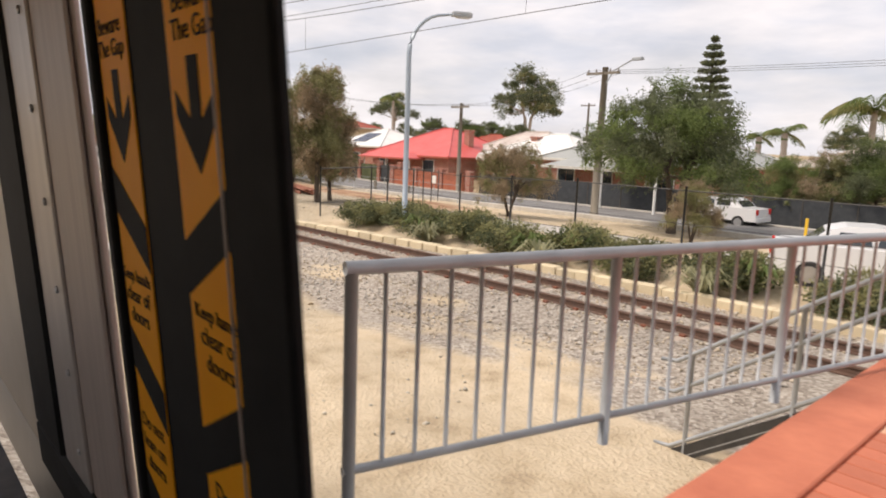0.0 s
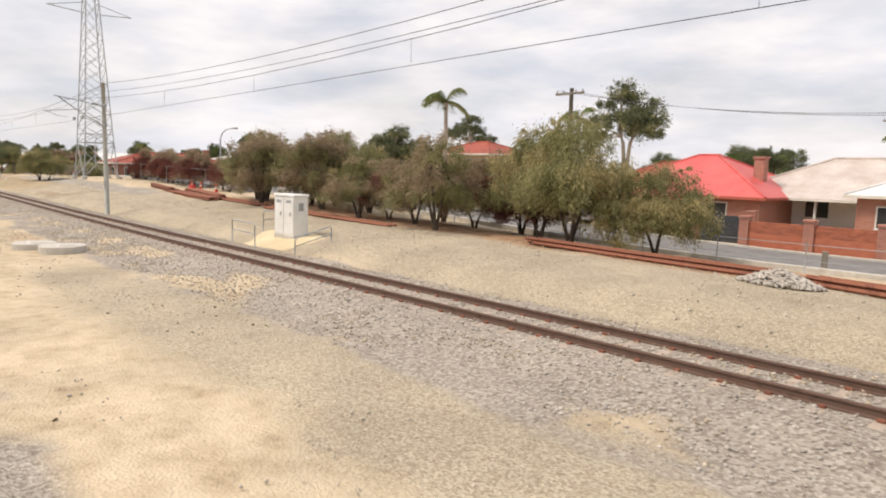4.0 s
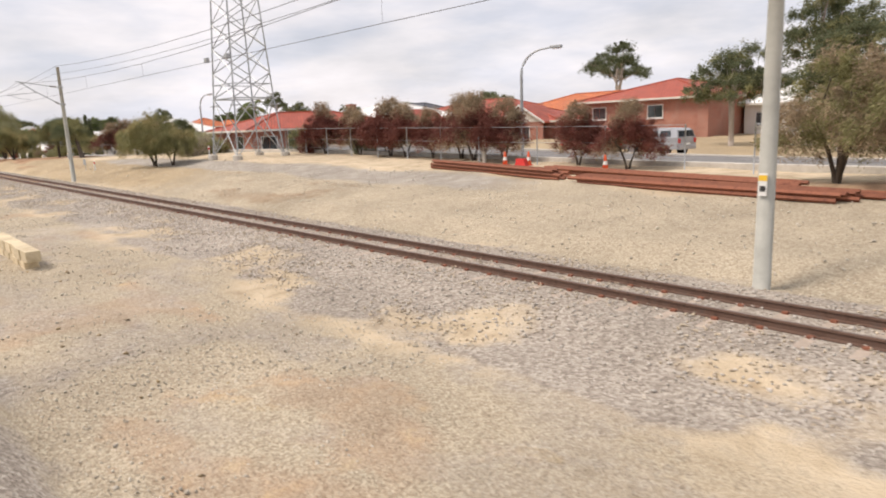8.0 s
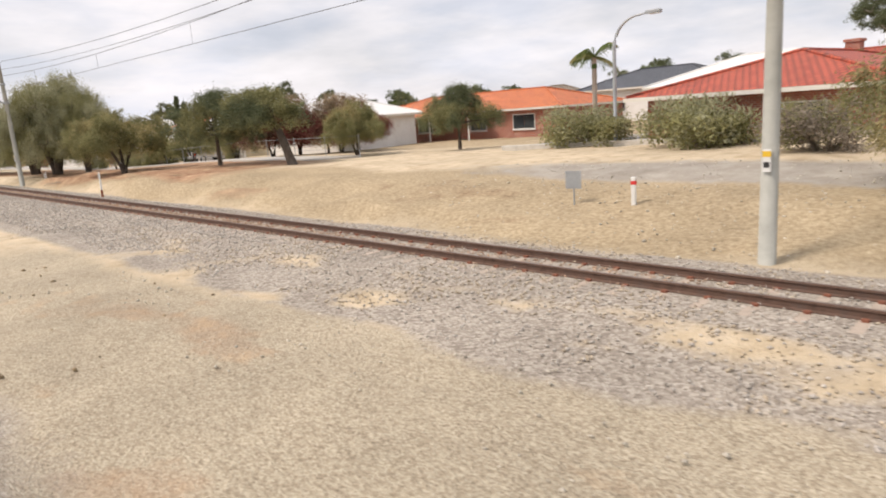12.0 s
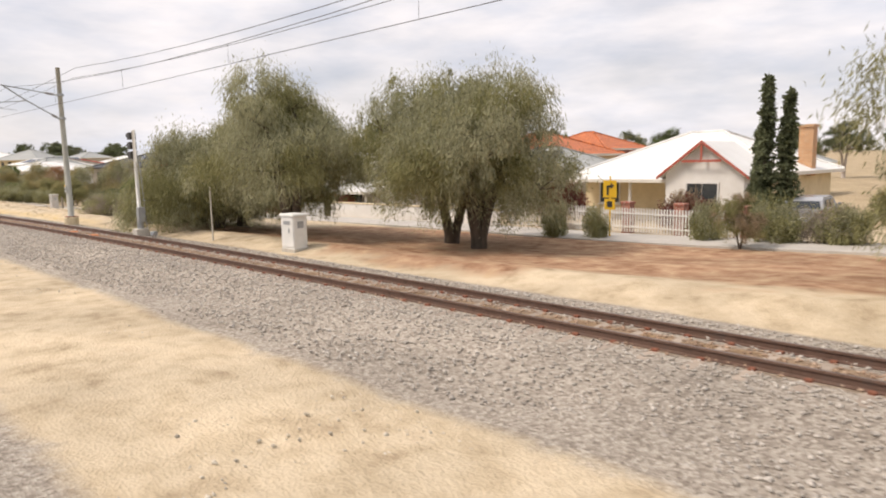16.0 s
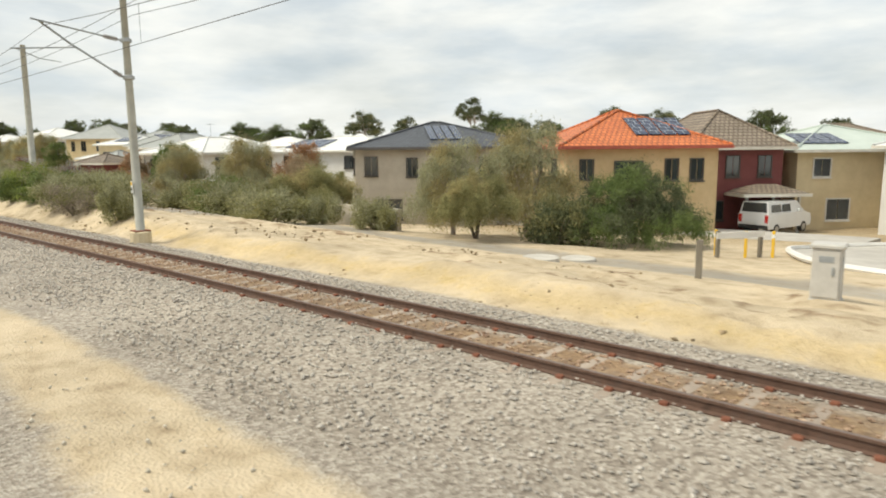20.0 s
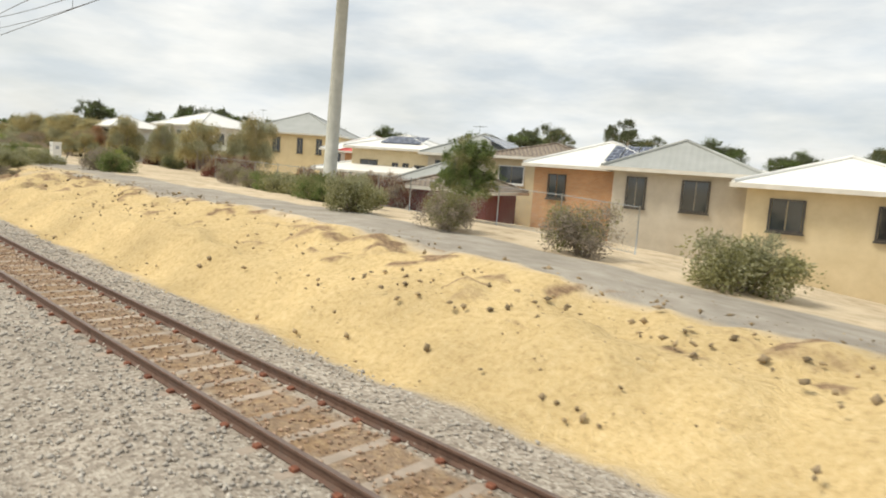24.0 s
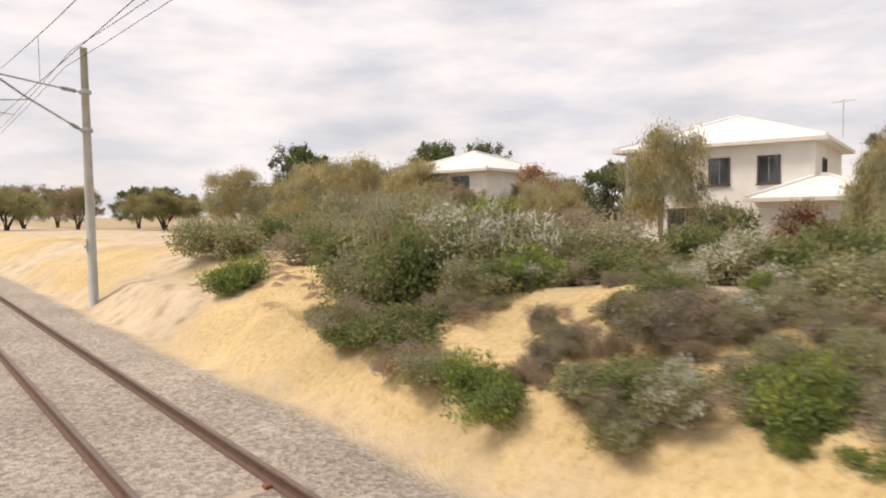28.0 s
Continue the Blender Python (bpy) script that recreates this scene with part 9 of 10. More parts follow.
def picket(x0, y0, x1, y1, h, label, material="frame_white", pillars=False, gap=0.14):
    ob = thing("picket_fence", pose(0, 0, 0), label, "fence", "picket fences")
    n = int(math.hypot(x1 - x0, y1 - y0) / gap)
    ang = math.degrees(math.atan2(y1 - y0, x1 - x0))
    base = gz((x0 + x1) / 2, (y0 + y1) / 2)
    pb = Bag().add([(-0.035, -0.01, 0.05), (0.035, -0.01, 0.05), (0.035, -0.01, h - 0.06), (0, -0.01, h), (-0.035, -0.01, h - 0.06), (-0.035, 0.01, 0.05), (0.035, 0.01, 0.05), (0.035, 0.01, h - 0.06), (0, 0.01, h), (-0.035, 0.01, h - 0.06)],
                   [(0, 1, 2, 3, 4), (9, 8, 7, 6, 5), (0, 5, 6, 1), (1, 6, 7, 2), (2, 7, 8, 3), (3, 8, 9, 4), (4, 9, 5, 0)])
    me = mesh_of("picket", pb.v, pb.f, M[material])
    for i in range(n + 1):
        o = new("picket", me)
        o.parent = ob
        u = i / n
        o.matrix_basis = pose(x0 + (x1 - x0) * u, y0 + (y1 - y0) * u, base, 0, 0, ang)
    for z in (0.25, h - 0.3):
        part("rail", Bag().box(0, math.hypot(x1 - x0, y1 - y0), 0.012, 0.045, z, z + 0.07), M[material], ob).matrix_basis = pose(x0, y0, base, 0, 0, ang)
    if pillars:
        for i in range(int(n * gap / 2.6) + 1):
            u = min(1.0, i * 2.6 / (n * gap))
            pl = part("pillar", Bag().box(-0.22, 0.22, -0.2, 0.2, -0.3, h + 0.15).box(-0.26, 0.26, -0.24, 0.24, h + 0.151, h + 0.25, 0.02), M["red_wall"], ob, "red brick pillar", uv=True)
            pl.matrix_basis = pose(x0 + (x1 - x0) * u, y0 + (y1 - y0) * u + 0.3, base, 0, 0, ang)
    return ob


picket(-162.0, 26.2, -168.5, 26.6, 1.15, "white picket fence between red brick pillars", pillars=True)
picket(-168.8, 26.6, -174.4, 26.8, 1.2, "white picket fence before a cottage")
picket(-189.0, 25.0, -193.5, 25.6, 1.1, "white picket fence beside crimson shrubs")
picket(-325.9, 12.9, -327.6, 12.2, 0.85, "pale picket fence behind a cabinet", "limestone")
gw = thing("garden_wall", pose(0, 0, 0), "low pale rendered garden wall along the street", "wall", "garden walls")
part("wall_body", Bag().box(-190, -174.6, 26.2, 26.45, gz(-180, 26) - 0.5, gz(-180, 26) + 0.85), M["white_wall"], gw)
part("coping", Bag().box(-190.05, -174.55, 26.16, 26.49, gz(-180, 26) + 0.851, gz(-180, 26) + 0.92, 0.02), M["limestone"], gw)
strip("road_back", -128, -200, 22.6, 25.6, M["footpath"], "pale street beyond the park trees", lift=0.08)

# brick garden wall of the red-roofed house: courses of bricks on a core
bw = thing("brick_garden_wall", pose(-19.6, 34.3, gz(-15, 34.3) - 0.05), "red brick garden wall with taller piers", "wall", "garden walls")
part("core", Bag().box(0, 9.4, 0.03, 0.2, -0.3, 1.52), M["mortar"], bw)
bk = Bag().box(0.005, 0.225, 0, 0.11, 0.005, 0.081, 0.004)
bk_me = mesh_of("brick", bk.v, bk.f, M["brick"])
rest = Bag()
for j in range(18):
    for i in range(40):
        x0, z0 = i * 0.233 + (0.116 if j % 2 else 0), j * 0.086
        if j >= 11:
            o = new("brick", bk_me)
            o.parent = bw
            o.location = (x0, 0, z0)
        else:
            rest.add([(p[0] + x0, p[1], p[2] + z0) for p in bk.v], bk.f)
tagged(part("bricks", rest, M["brick"], bw), kind="stuff")
for q in (0, 3.1, 6.2, 9.3):
    part("pier", Bag().box(q - 0.24, q + 0.24, -0.1, 0.36, -0.3, 1.7).box(q - 0.29, q + 0.29, -0.15, 0.41, 1.701, 1.82, 0.03), M["red_wall"], bw, uv=True)
gf = thing("green_fence", pose(-28.6, 35.2, gz(-24, 35)), "dark green sheet fence between brick posts", "fence", "fences")
for q in range(4):
    part("post", Bag().box(q * 3 - 0.2, q * 3 + 0.2, -0.2, 0.2, -0.3, 1.75).box(q * 3 - 0.24, q * 3 + 0.24, -0.24, 0.24, 1.751, 1.85, 0.02), M["red_wall"], gf, uv=True)
    if q < 3:
        part("panel", Bag().box(q * 3 + 0.21, q * 3 + 2.79, -0.03, 0.03, 0.05, 1.5), M["leaf_dark"] if q == 1 else M["mesh_dark"], gf)
cf = thing("cloth_fence", pose(10.6, 34.4, gz(13, 34.4)), "dark green shade-cloth fence on steel posts by the street", "fence", "fences")
for q in range(4):
    part("panel", Bag().box(q * 2.4 + 0.03, q * 2.4 + 2.37, -0.015, 0.015, 0.12, 1.55), M["mesh_dark"], cf)
    part("post", Bag().box(q * 2.4 - 0.03, q * 2.4 + 0.028, -0.03, 0.03, -0.2, 1.62), M["frame_dark"], cf)
df = thing("sheet_fence", pose(-9.2, 34.4, gz(-4, 34.4)), "dark grey sheet-metal fence along the street", "fence", "fences")
for q in range(7):
    part("panel", Bag().box(q * 2.4 + 0.03, q * 2.4 + 2.37, -0.02, 0.02, 0.02, 1.6), M["mesh_dark"], df)
    part("post", Bag().box(q * 2.4 - 0.03, q * 2.4 + 0.028, -0.04, 0.04, -0.2, 1.65), M["frame_dark"], df)


def street_lamp(x, y, h, reach, rz, label, material="galv"):
    ob = thing("street_lamp", stand(x, y, rz), label, "street lamp", "street lamps")
    arc = [(0, 0, -0.3), (0, 0, h * 0.45), (0, 0, h - 1.3)]
    for i in range(1, 9):
        a = i / 8 * math.pi / 2
        arc.append((reach * (1 - math.cos(a)) * 0.8, 0, h - 1.3 + 1.25 * math.sin(a)))
    arc.append((reach, 0, h))
    n = len(arc)
    part("shaft", Bag().tube(arc, [0.09 - 0.055 * i / n for i in range(n)], 10), M[material], ob, smooth=True)
    hd = part("lamp_head", Bag().box(reach - 0.05, reach + 0.62, -0.13, 0.13, h - 0.06, h + 0.09, 0.04), M["galv"], ob)
    part("lens", Bag().box(reach + 0.1, reach + 0.55, -0.1, 0.1, h - 0.10, h - 0.062, 0.01), M["lamp_clear"], hd)
    return ob


street_lamp(8.1, 13.5, 6.9, 1.4, 62, "tall grey curved street lamp in the garden bed", "pole_blue")
street_lamp(-69.9, 28.4, 5.9, 1.7, 20, "grey curved street lamp beside the yard")
street_lamp(-111.5, 27.6, 5.7, 1.5, 10, "grey curved street lamp beside the street")
street_lamp(-213.0, 38.5, 6.0, 1.2, 20, "slim dark street lamp among gardens", "black_steel")


def timber_pole(x, y, h, label, lamp=0.0, r=0.15):
    ob = thing("power_pole", stand(x, y), label, "power pole", "timber power poles")
    part("shaft", Bag().tube([(0, 0, -0.4), (0.05, 0, h)], [r * 1.1, r * 0.75], 10), M["wood_grey"], ob, smooth=True)
    arm = part("cross_arm", Bag().box(-0.95, 0.95, -0.14, -0.05, h - 0.35, h - 0.23, 0.01), M["wood_grey"], ob)
    for q in (-0.85, -0.4, 0.4, 0.85):
        part("insulator", Bag().lathe([(0.03, 0), (0.05, 0.04), (0.03, 0.08), (0.045, 0.12), (0.01, 0.15)], 8, (q, -0.095, h - 0.229)), M["insul"], arm, smooth=True)
    if lamp:
        br = part("lamp_bracket", Bag().tube([(0, 0, h - 1.0), (0.6, -0.1, h - 0.2), (lamp, -0.2, h + 0.25)], 0.03, 6), M["galv"], ob, smooth=True)
        part("lamp_head", Bag().box(lamp - 0.05, lamp + 0.5, -0.32, -0.08, h + 0.18, h + 0.32, 0.04), M["galv"], br)
    return ob


timber_pole(5.7, 27.6, 7.4, "weathered timber power pole with a cross-arm and street light", 1.7, 0.2)
timber_pole(-27.5, 29.6, 7.9, "weathered timber power pole with a cross-arm")
timber_pole(-11.0, 33.9, 6.7, "weathered timber power pole beside a brick wall")
timber_pole(-20, 62, 8.5, "distant timber power pole")
for a, b in (((5.7, 27.6, 6.4), (-11.0, 33.9, 5.6)), ((-11.0, 33.9, 5.6), (-27.5, 29.6, 7.1)), ((5.7, 27.6, 6.4), (50, 30, 7))):
    for off in (-0.8, 0.0, 0.8):
        wire_run("power_line", [(a[0] + off * 0.3, a[1] + off, a[2]), (b[0] + off * 0.3, b[1] + off, b[2])], 0.008, "thin power line between timber poles", 0.5)


# ---- heaps of old rails ----
def rail_pile(pts, n, label, seed):
    rng = np.random.default_rng(seed)
    ob = thing("rail_stack", pose(0, 0, 0), label, "rail stack", "stacks of old rails")
    for (a, b), (c, d) in zip(pts[:-1], pts[1:]):
        for i in range(n):
            off, lay = (i % 5) * 0.16 - 0.3 + rng.normal() * 0.04, i // 5
            s0, s1 = rng.random() * 0.06, 1 - rng.random() * 0.06
            p, q = Vector((a + (c - a) * s0, b + (d - b) * s0 + off, 0)), Vector((a + (c - a) * s1, b + (d - b) * s1 + off + rng.normal() * 0.12, 0))
            m = p.lerp(q, 0.5)
            for w in (p, m, q):
                w.z = gz(w.x, w.y) + 0.07 + lay * 0.15
            part("old_rail", Bag().tube([p, m, q], 0.07, 4), M["rust"], ob)
    return ob


rail_pile([(-22.8, 20.9), (-12.3, 19.8)], 8, "low stack of rusty red-brown rails on gravel", 1)
rail_pile([(-11.6, 19.5), (-4.4, 17.5)], 10, "low stack of rusty red-brown rails on gravel", 2)
rail_pile([(-64.0, 22.7), (-52.4, 20.9)], 10, "stack of rusty red-brown rails along the yard edge", 3)
rail_pile([(-52.0, 20.6), (-44.0, 19.9)], 5, "stack of rusty red-brown rails along the yard edge", 4)
rail_pile([(-43.6, 19.7), (-29.4, 19.3)], 5, "line of rusty rails along the yard edge", 5)
rail_pile([(-70.2, 21.9), (-61.0, 20.6)], 12, "stack of rusty red-brown rails along the yard edge", 6)
rail_pile([(-60.6, 20.4), (-50.8, 19.7)], 10, "stack of rusty red-brown rails along the yard edge", 7)
hp = np.random.default_rng(12)
n = 900
a, rr = hp.random(n) * 6.28, np.sqrt(hp.random(n)) * 1.0
hx, hy = -11.8 + 1.1 * rr * np.cos(a), 18.2 + 0.7 * rr * np.sin(a)
scatter("gravel_heap", np.stack([hx, hy, ground_z(hx, hy) + 0.42 * (1 - rr) + 0.01], 1), 0.04 + 0.03 * hp.random(n), M["stone"], "small heap of grey gravel beside old rails", "gravel", 9)


# ---- vehicles ----
def vehicle(x, y, rz, kind, paint, label):
    L, W, H = {"sedan": (4.5, 1.72, 1.42), "van": (4.6, 1.80, 1.78), "hatch": (4.0, 1.68, 1.5), "wagon": (4.6, 1.75, 1.5)}[kind]
    ob = thing("car" if kind != "van" else "van", stand(x, y, rz, 0.06), label, kind if kind == "van" else "car", "parked vehicles")
    if kind == "van":
        low = [(-2.25, 0.30), (2.2, 0.30), (2.3, 0.55), (2.2, 0.98), (1.5, 1.16), (-2.28, 1.16), (-2.32, 0.6)]
        cab = [(-2.26, 1.16), (1.52, 1.16), (0.85, 1.80), (0.5, H), (-1.95, H), (-2.16, 1.82)]
        wins = [(-1.95, -0.95), (-0.85, 0.05)]
    elif kind == "sedan":
        low = [(-2.2, 0.32), (2.15, 0.32), (2.25, 0.5), (2.15, 0.78), (1.1, 0.92), (-1.5, 0.96), (-2.2, 0.92), (-2.25, 0.5)]
        cab = [(-1.55, 0.95), (1.05, 0.92), (0.30, 1.36), (-0.1, H), (-0.75, H - 0.01), (-1.15, 1.30)]
        wins = [(-0.95, -0.25), (-0.15, 0.45)]
    else:
        low = [(-L / 2, 0.32), (L / 2 - 0.05, 0.32), (L / 2, 0.5), (L / 2 - 0.1, 0.8), (1.0, 0.94), (-L / 2 + 0.02, 0.98), (-L / 2, 0.5)]
        cab = [(-L / 2 + 0.05, 0.97), (1.0, 0.94), (0.3, 1.4), (0.0, H), (-L / 2 + 0.45, H - 0.02), (-L / 2 + 0.15, 1.36)]
        wins = [(-1.5, -0.75), (-0.65, 0.1)]
    mp = M[paint]
    body = part("body", Bag().prism(low, -W / 2, W / 2), mp, ob)
    ins = 0.10
    cb = Bag().prism(cab, -W / 2 + ins * 0.4, W / 2 - ins * 0.4)
    k = len(cab)
    top = max(p[1] for p in cab)
    cb.v = [(q[0], q[1] * (1 - 0.16 * (q[2] - cab[0][1]) / (top - cab[0][1])), q[2]) for q in cb.v]
    part("cabin", cb, mp, ob)
    z0, z1 = cab[0][1] + 0.06, H - 0.14
    for s in (-1, 1):
        for a, b in wins:
            y0, y1 = s * (W / 2 - 0.045), s * (W / 2 - 0.10)
            yo = s * 0.012
            part("side_window", Bag().add([(a, y0 + yo, z0), (b, y0 + yo, z0), (b - 0.06, y1 + yo, z1), (a + 0.06, y1 + yo, z1), (a, y0 - yo, z0), (b, y0 - yo, z0), (b - 0.06, y1 - yo, z1), (a + 0.06, y1 - yo, z1)],
                                          [(0, 1, 2, 3), (7, 6, 5, 4), (0, 4, 5, 1), (1, 5, 6, 2), (2, 6, 7, 3), (3, 7, 4, 0)]), M["glass"], body)
        part("mirror", Bag().box(0.75, 0.9, s * (W / 2 + 0.02) - 0.06, s * (W / 2 + 0.02) + 0.06, z0 - 0.02, z0 + 0.12, 0.02), mp, body)
        part("headlight", Bag().box(L / 2 - 0.16, L / 2 - 0.02, s * (W / 2 - 0.25) - 0.16, s * (W / 2 - 0.25) + 0.16, 0.58, 0.74, 0.03), M["lamp_clear"], body)
        part("tail_light", Bag().box(-L / 2 - 0.03, -L / 2 + 0.06, s * (W / 2 - 0.13) - 0.10, s * (W / 2 - 0.13) + 0.10, 0.66, 0.92 if kind != "van" else 1.1, 0.02), M["lamp_red"], body)
    f0, f1 = cab[1], cab[2]
    for (p, q), nm in (((cab[1], cab[2]), "windscreen"), ((cab[0], cab[-1]), "rear_window")):
        dx = 0.02 if nm == "windscreen" else -0.02
        a, b = (p[0] + (q[0] - p[0]) * 0.12 + dx, p[1] + (q[1] - p[1]) * 0.12), (p[0] + (q[0] - p[0]) * 0.92 + dx, p[1] + (q[1] - p[1]) * 0.92)
        w0, w1 = W / 2 - 0.16, W / 2 - 0.24
        part(nm, Bag().add([(a[0], -w0, a[1]), (a[0], w0, a[1]), (b[0], w1, b[1]), (b[0], -w1, b[1]), (a[0] - dx, -w0, a[1]), (a[0] - dx, w0, a[1]), (b[0] - dx, w1, b[1]), (b[0] - dx, -w1, b[1])],
                           [(0, 1, 2, 3), (7, 6, 5, 4), (0, 4, 5, 1), (1, 5, 6, 2), (2, 6, 7, 3), (3, 7, 4, 0)]), M["glass"], body)
    part("bumper", Bag().box(L / 2 - 0.1, L / 2 + 0.05, -W / 2 + 0.05, W / 2 - 0.05, 0.30, 0.5, 0.03), M["black_steel"] if kind == "van" else mp, body)
    part("bumper", Bag().box(-L / 2 - 0.06, -L / 2 + 0.1, -W / 2 + 0.05, W / 2 - 0.05, 0.30, 0.52, 0.03), M["black_steel"] if kind == "van" else mp, body)
    part("plate", Bag().box(-L / 2 - 0.07, -L / 2 - 0.061, -0.18, 0.18, 0.56, 0.67), M["white_paint"], body)
    for wx in (-L / 2 + 0.85, L / 2 - 0.85):
        for s in (-1, 1):
            wh = part("wheel", Bag().tube([(wx, s * (W / 2 - 0.19), 0.25), (wx, s * (W / 2 + 0.012), 0.25)], 0.31, 20), M["tyre"], ob)
            part("rim", Bag().tube([(wx, s * (W / 2 + 0.013), 0.25), (wx, s * (W / 2 + 0.022), 0.25)], 0.20, 14), M["chrome"], wh)
    return ob


vehicle(9.6, 36.0 - 3.2, 180, "sedan", "car_white", "white four-door car parked beside the street")
vehicle(20.6, 17.6, 20, "sedan", "car_white", "white car parked behind the garden bed")
vehicle(-31.5, 35.2, 185, "hatch", "car_silver", "silver car parked by a green fence")
vehicle(-34.0, 36.6, 190, "sedan", "car_dark", "dark blue car parked by a house")
vehicle(-69.6, 34.8, 175, "hatch", "car_red", "red car parked in the street")
vehicle(-65.6, 35.4, 172, "hatch", "car_silver", "silver car parked in the street")
vehicle(-221.9, 40.4, 80, "van", "car_white", "white passenger van parked beside the roundabout")


# ---- small signs, posts, signal ----
def cone(x, y):
    ob = thing("traffic_cone", stand(x, y), "orange plastic traffic cone", "cone", "traffic cones")
    part("base", Bag().box(-0.19, 0.19, -0.19, 0.19, 0, 0.04, 0.02), M["red_plastic"], ob)
    c = part("cone_body", Bag().lathe([(0.14, 0.041), (0.04, 0.66), (0.03, 0.68)], 16), M["orange"], ob, smooth=True)
    part("band", Bag().lathe([(0.112, 0.25), (0.086, 0.41)], 16), M["white_paint"], c)


for cx, cy in ((-67.8, 24.6), (-66.6, 25.0), (-61.8, 24.4)):
    cone(cx, cy)
bar = thing("plastic_barrier", stand(-66.2, 24.0, 10), "red plastic road barrier", "barrier")
part("shell", Bag().prism([(-0.3, 0.02), (0.3, 0.02), (0.28, 0.14), (0.2, 0.42), (-0.2, 0.42), (-0.28, 0.14)], -0.16, 0.16), M["red_plastic"], bar)


def marker(x, y, h, w, material, label, cap=None, name="marker_post"):
    ob = thing(name, stand(x, y, (x * 13) % 20), label, "post", "marker posts")
    s = part("stake", Bag().box(-w / 2, w / 2, -w / 3, w / 3, -0.3, h, w * 0.12), M[material], ob)
    if cap:
        part("band", Bag().box(-w / 2 - 0.004, w / 2 + 0.004, -w / 3 - 0.004, w / 3 + 0.004, h * 0.72, h * 0.86), M[cap], s)
    return ob


marker(-70.2, 25.6, 1.7, 0.22, "concrete", "pale concrete post beside a fence")
marker(-94.0, 20.6, 0.95, 0.12, "white_paint", "short white marker post by the pylon", "red_plastic")
marker(-103.9, 15.2, 0.7, 0.12, "white_paint", "short white marker post on dry grass", "red_plastic")
st = marker(-130.9, 11.35, 1.22, 0.09, "white_paint", "white marker stake with a rusty foot")
part("rusty_foot", Bag().box(-0.049, 0.049, -0.034, 0.034, -0.05, 0.36), M["rust"], st)
marker(-177.0, 11.6, 2.15, 0.06, "concrete", "tall thin pale post before pepper trees")
marker(-215.4, 15.9, 1.0, 0.16, "wood_grey", "leaning weathered timber post on sand")
for mx, my in ((-217.4, 24.2), (-218.4, 24.0), (-216.7, 24.9)):
    marker(mx, my, 0.95, 0.10, "yellow", "short yellow bollard beside the road", "white_paint", "bollard")
marker(-209.2, 19.8, 0.75, 0.08, "white_paint", "short white marker post beside the roundabout")
marker(-3.2, 22.6, 0.9, 0.16, "wood_grey", "short timber stump beside the street")
marker(-13.9, 28.4, 0.8, 0.22, "wood_grey", "short timber stump beside the street")
marker(-9.6, 28.0, 0.7, 0.22, "wood_grey", "short timber stump beside the street")
for i in range(4):
    marker(13.0 + i * 4.2, 22.8, 1.3, 0.09, "yellow", "slim yellow post beside the parking area", None, "bollard")
gb = thing("rail_barrier", stand(-218.0, 23.2, 60), "low pale timber barrier rail between posts", "barrier")
for q in (0, 1.8):
    part("post", Bag().box(q - 0.06, q + 0.06, -0.06, 0.06, -0.2, 0.95), M["wood_grey"], gb)
part("rail", Bag().box(-0.1, 1.9, -0.1, -0.062, 0.68, 0.9), M["white_wall"], gb)
gl = thing("lamp_post", stand(-195.2, 20.2), "slim dark green lamp post beside the street", "lamp post")
part("shaft", Bag().tube([(0, 0, -0.2), (0, 0, 4.6)], [0.07, 0.045], 10), M["black_steel"], gl, smooth=True)
part("head", Bag().lathe([(0.05, 4.6), (0.16, 4.75), (0.12, 4.95), (0.02, 5.0)], 12), M["black_steel"], gl, smooth=True)
sg = thing("notice_sign", stand(-105.5, 14.9, 10), "small grey notice on a short post", "sign")
part("post", Bag().tube([(0, 0.03, -0.2), (0, 0.03, 0.9)], 0.025, 8), M["galv"], sg)
part("plate", Bag().box(-0.22, 0.22, -0.01, 0.01, 0.45, 0.92), M["galv"], sg)
ns = thing("notice_sign", stand(-5.2, 26.4, 0), "small white notice on a fence", "sign")
part("post", Bag().tube([(0, 0.03, -0.2), (0, 0.03, 1.6)], 0.025, 8), M["galv"], ns)
part("plate", Bag().box(-0.2, 0.2, -0.01, 0.01, 1.1, 1.55), M["white_paint"], ns)
ys = thing("road_sign", stand(-166.4, 23.9, 4), "yellow turn-arrow road sign with a speed plate", "road sign")
part("post", Bag().tube([(0, 0.03, -0.2), (0, 0.03, 2.6)], 0.035, 8), M["yellow"], ys)
pl = part("arrow_plate", Bag().box(-0.3, 0.3, -0.012, 0.012, 1.72, 2.42, 0.0), M["yellow"], ys)
part("turn_arrow", Bag().prism([(-0.14, 1.82), (-0.04, 1.82), (-0.04, 2.10), (0.04, 2.14), (0.04, 2.06), (0.20, 2.20), (0.04, 2.34), (0.04, 2.25), (-0.14, 2.20)], -0.02, -0.0125), M["black_steel"], pl)
p2 = part("speed_plate", Bag().box(-0.24, 0.24, -0.012, 0.012, 1.22, 1.66), M["yellow"], ys)
part("mark", Bag().box(-0.12, 0.12, -0.016, -0.0125, 1.32, 1.56), M["black_steel"], p2)

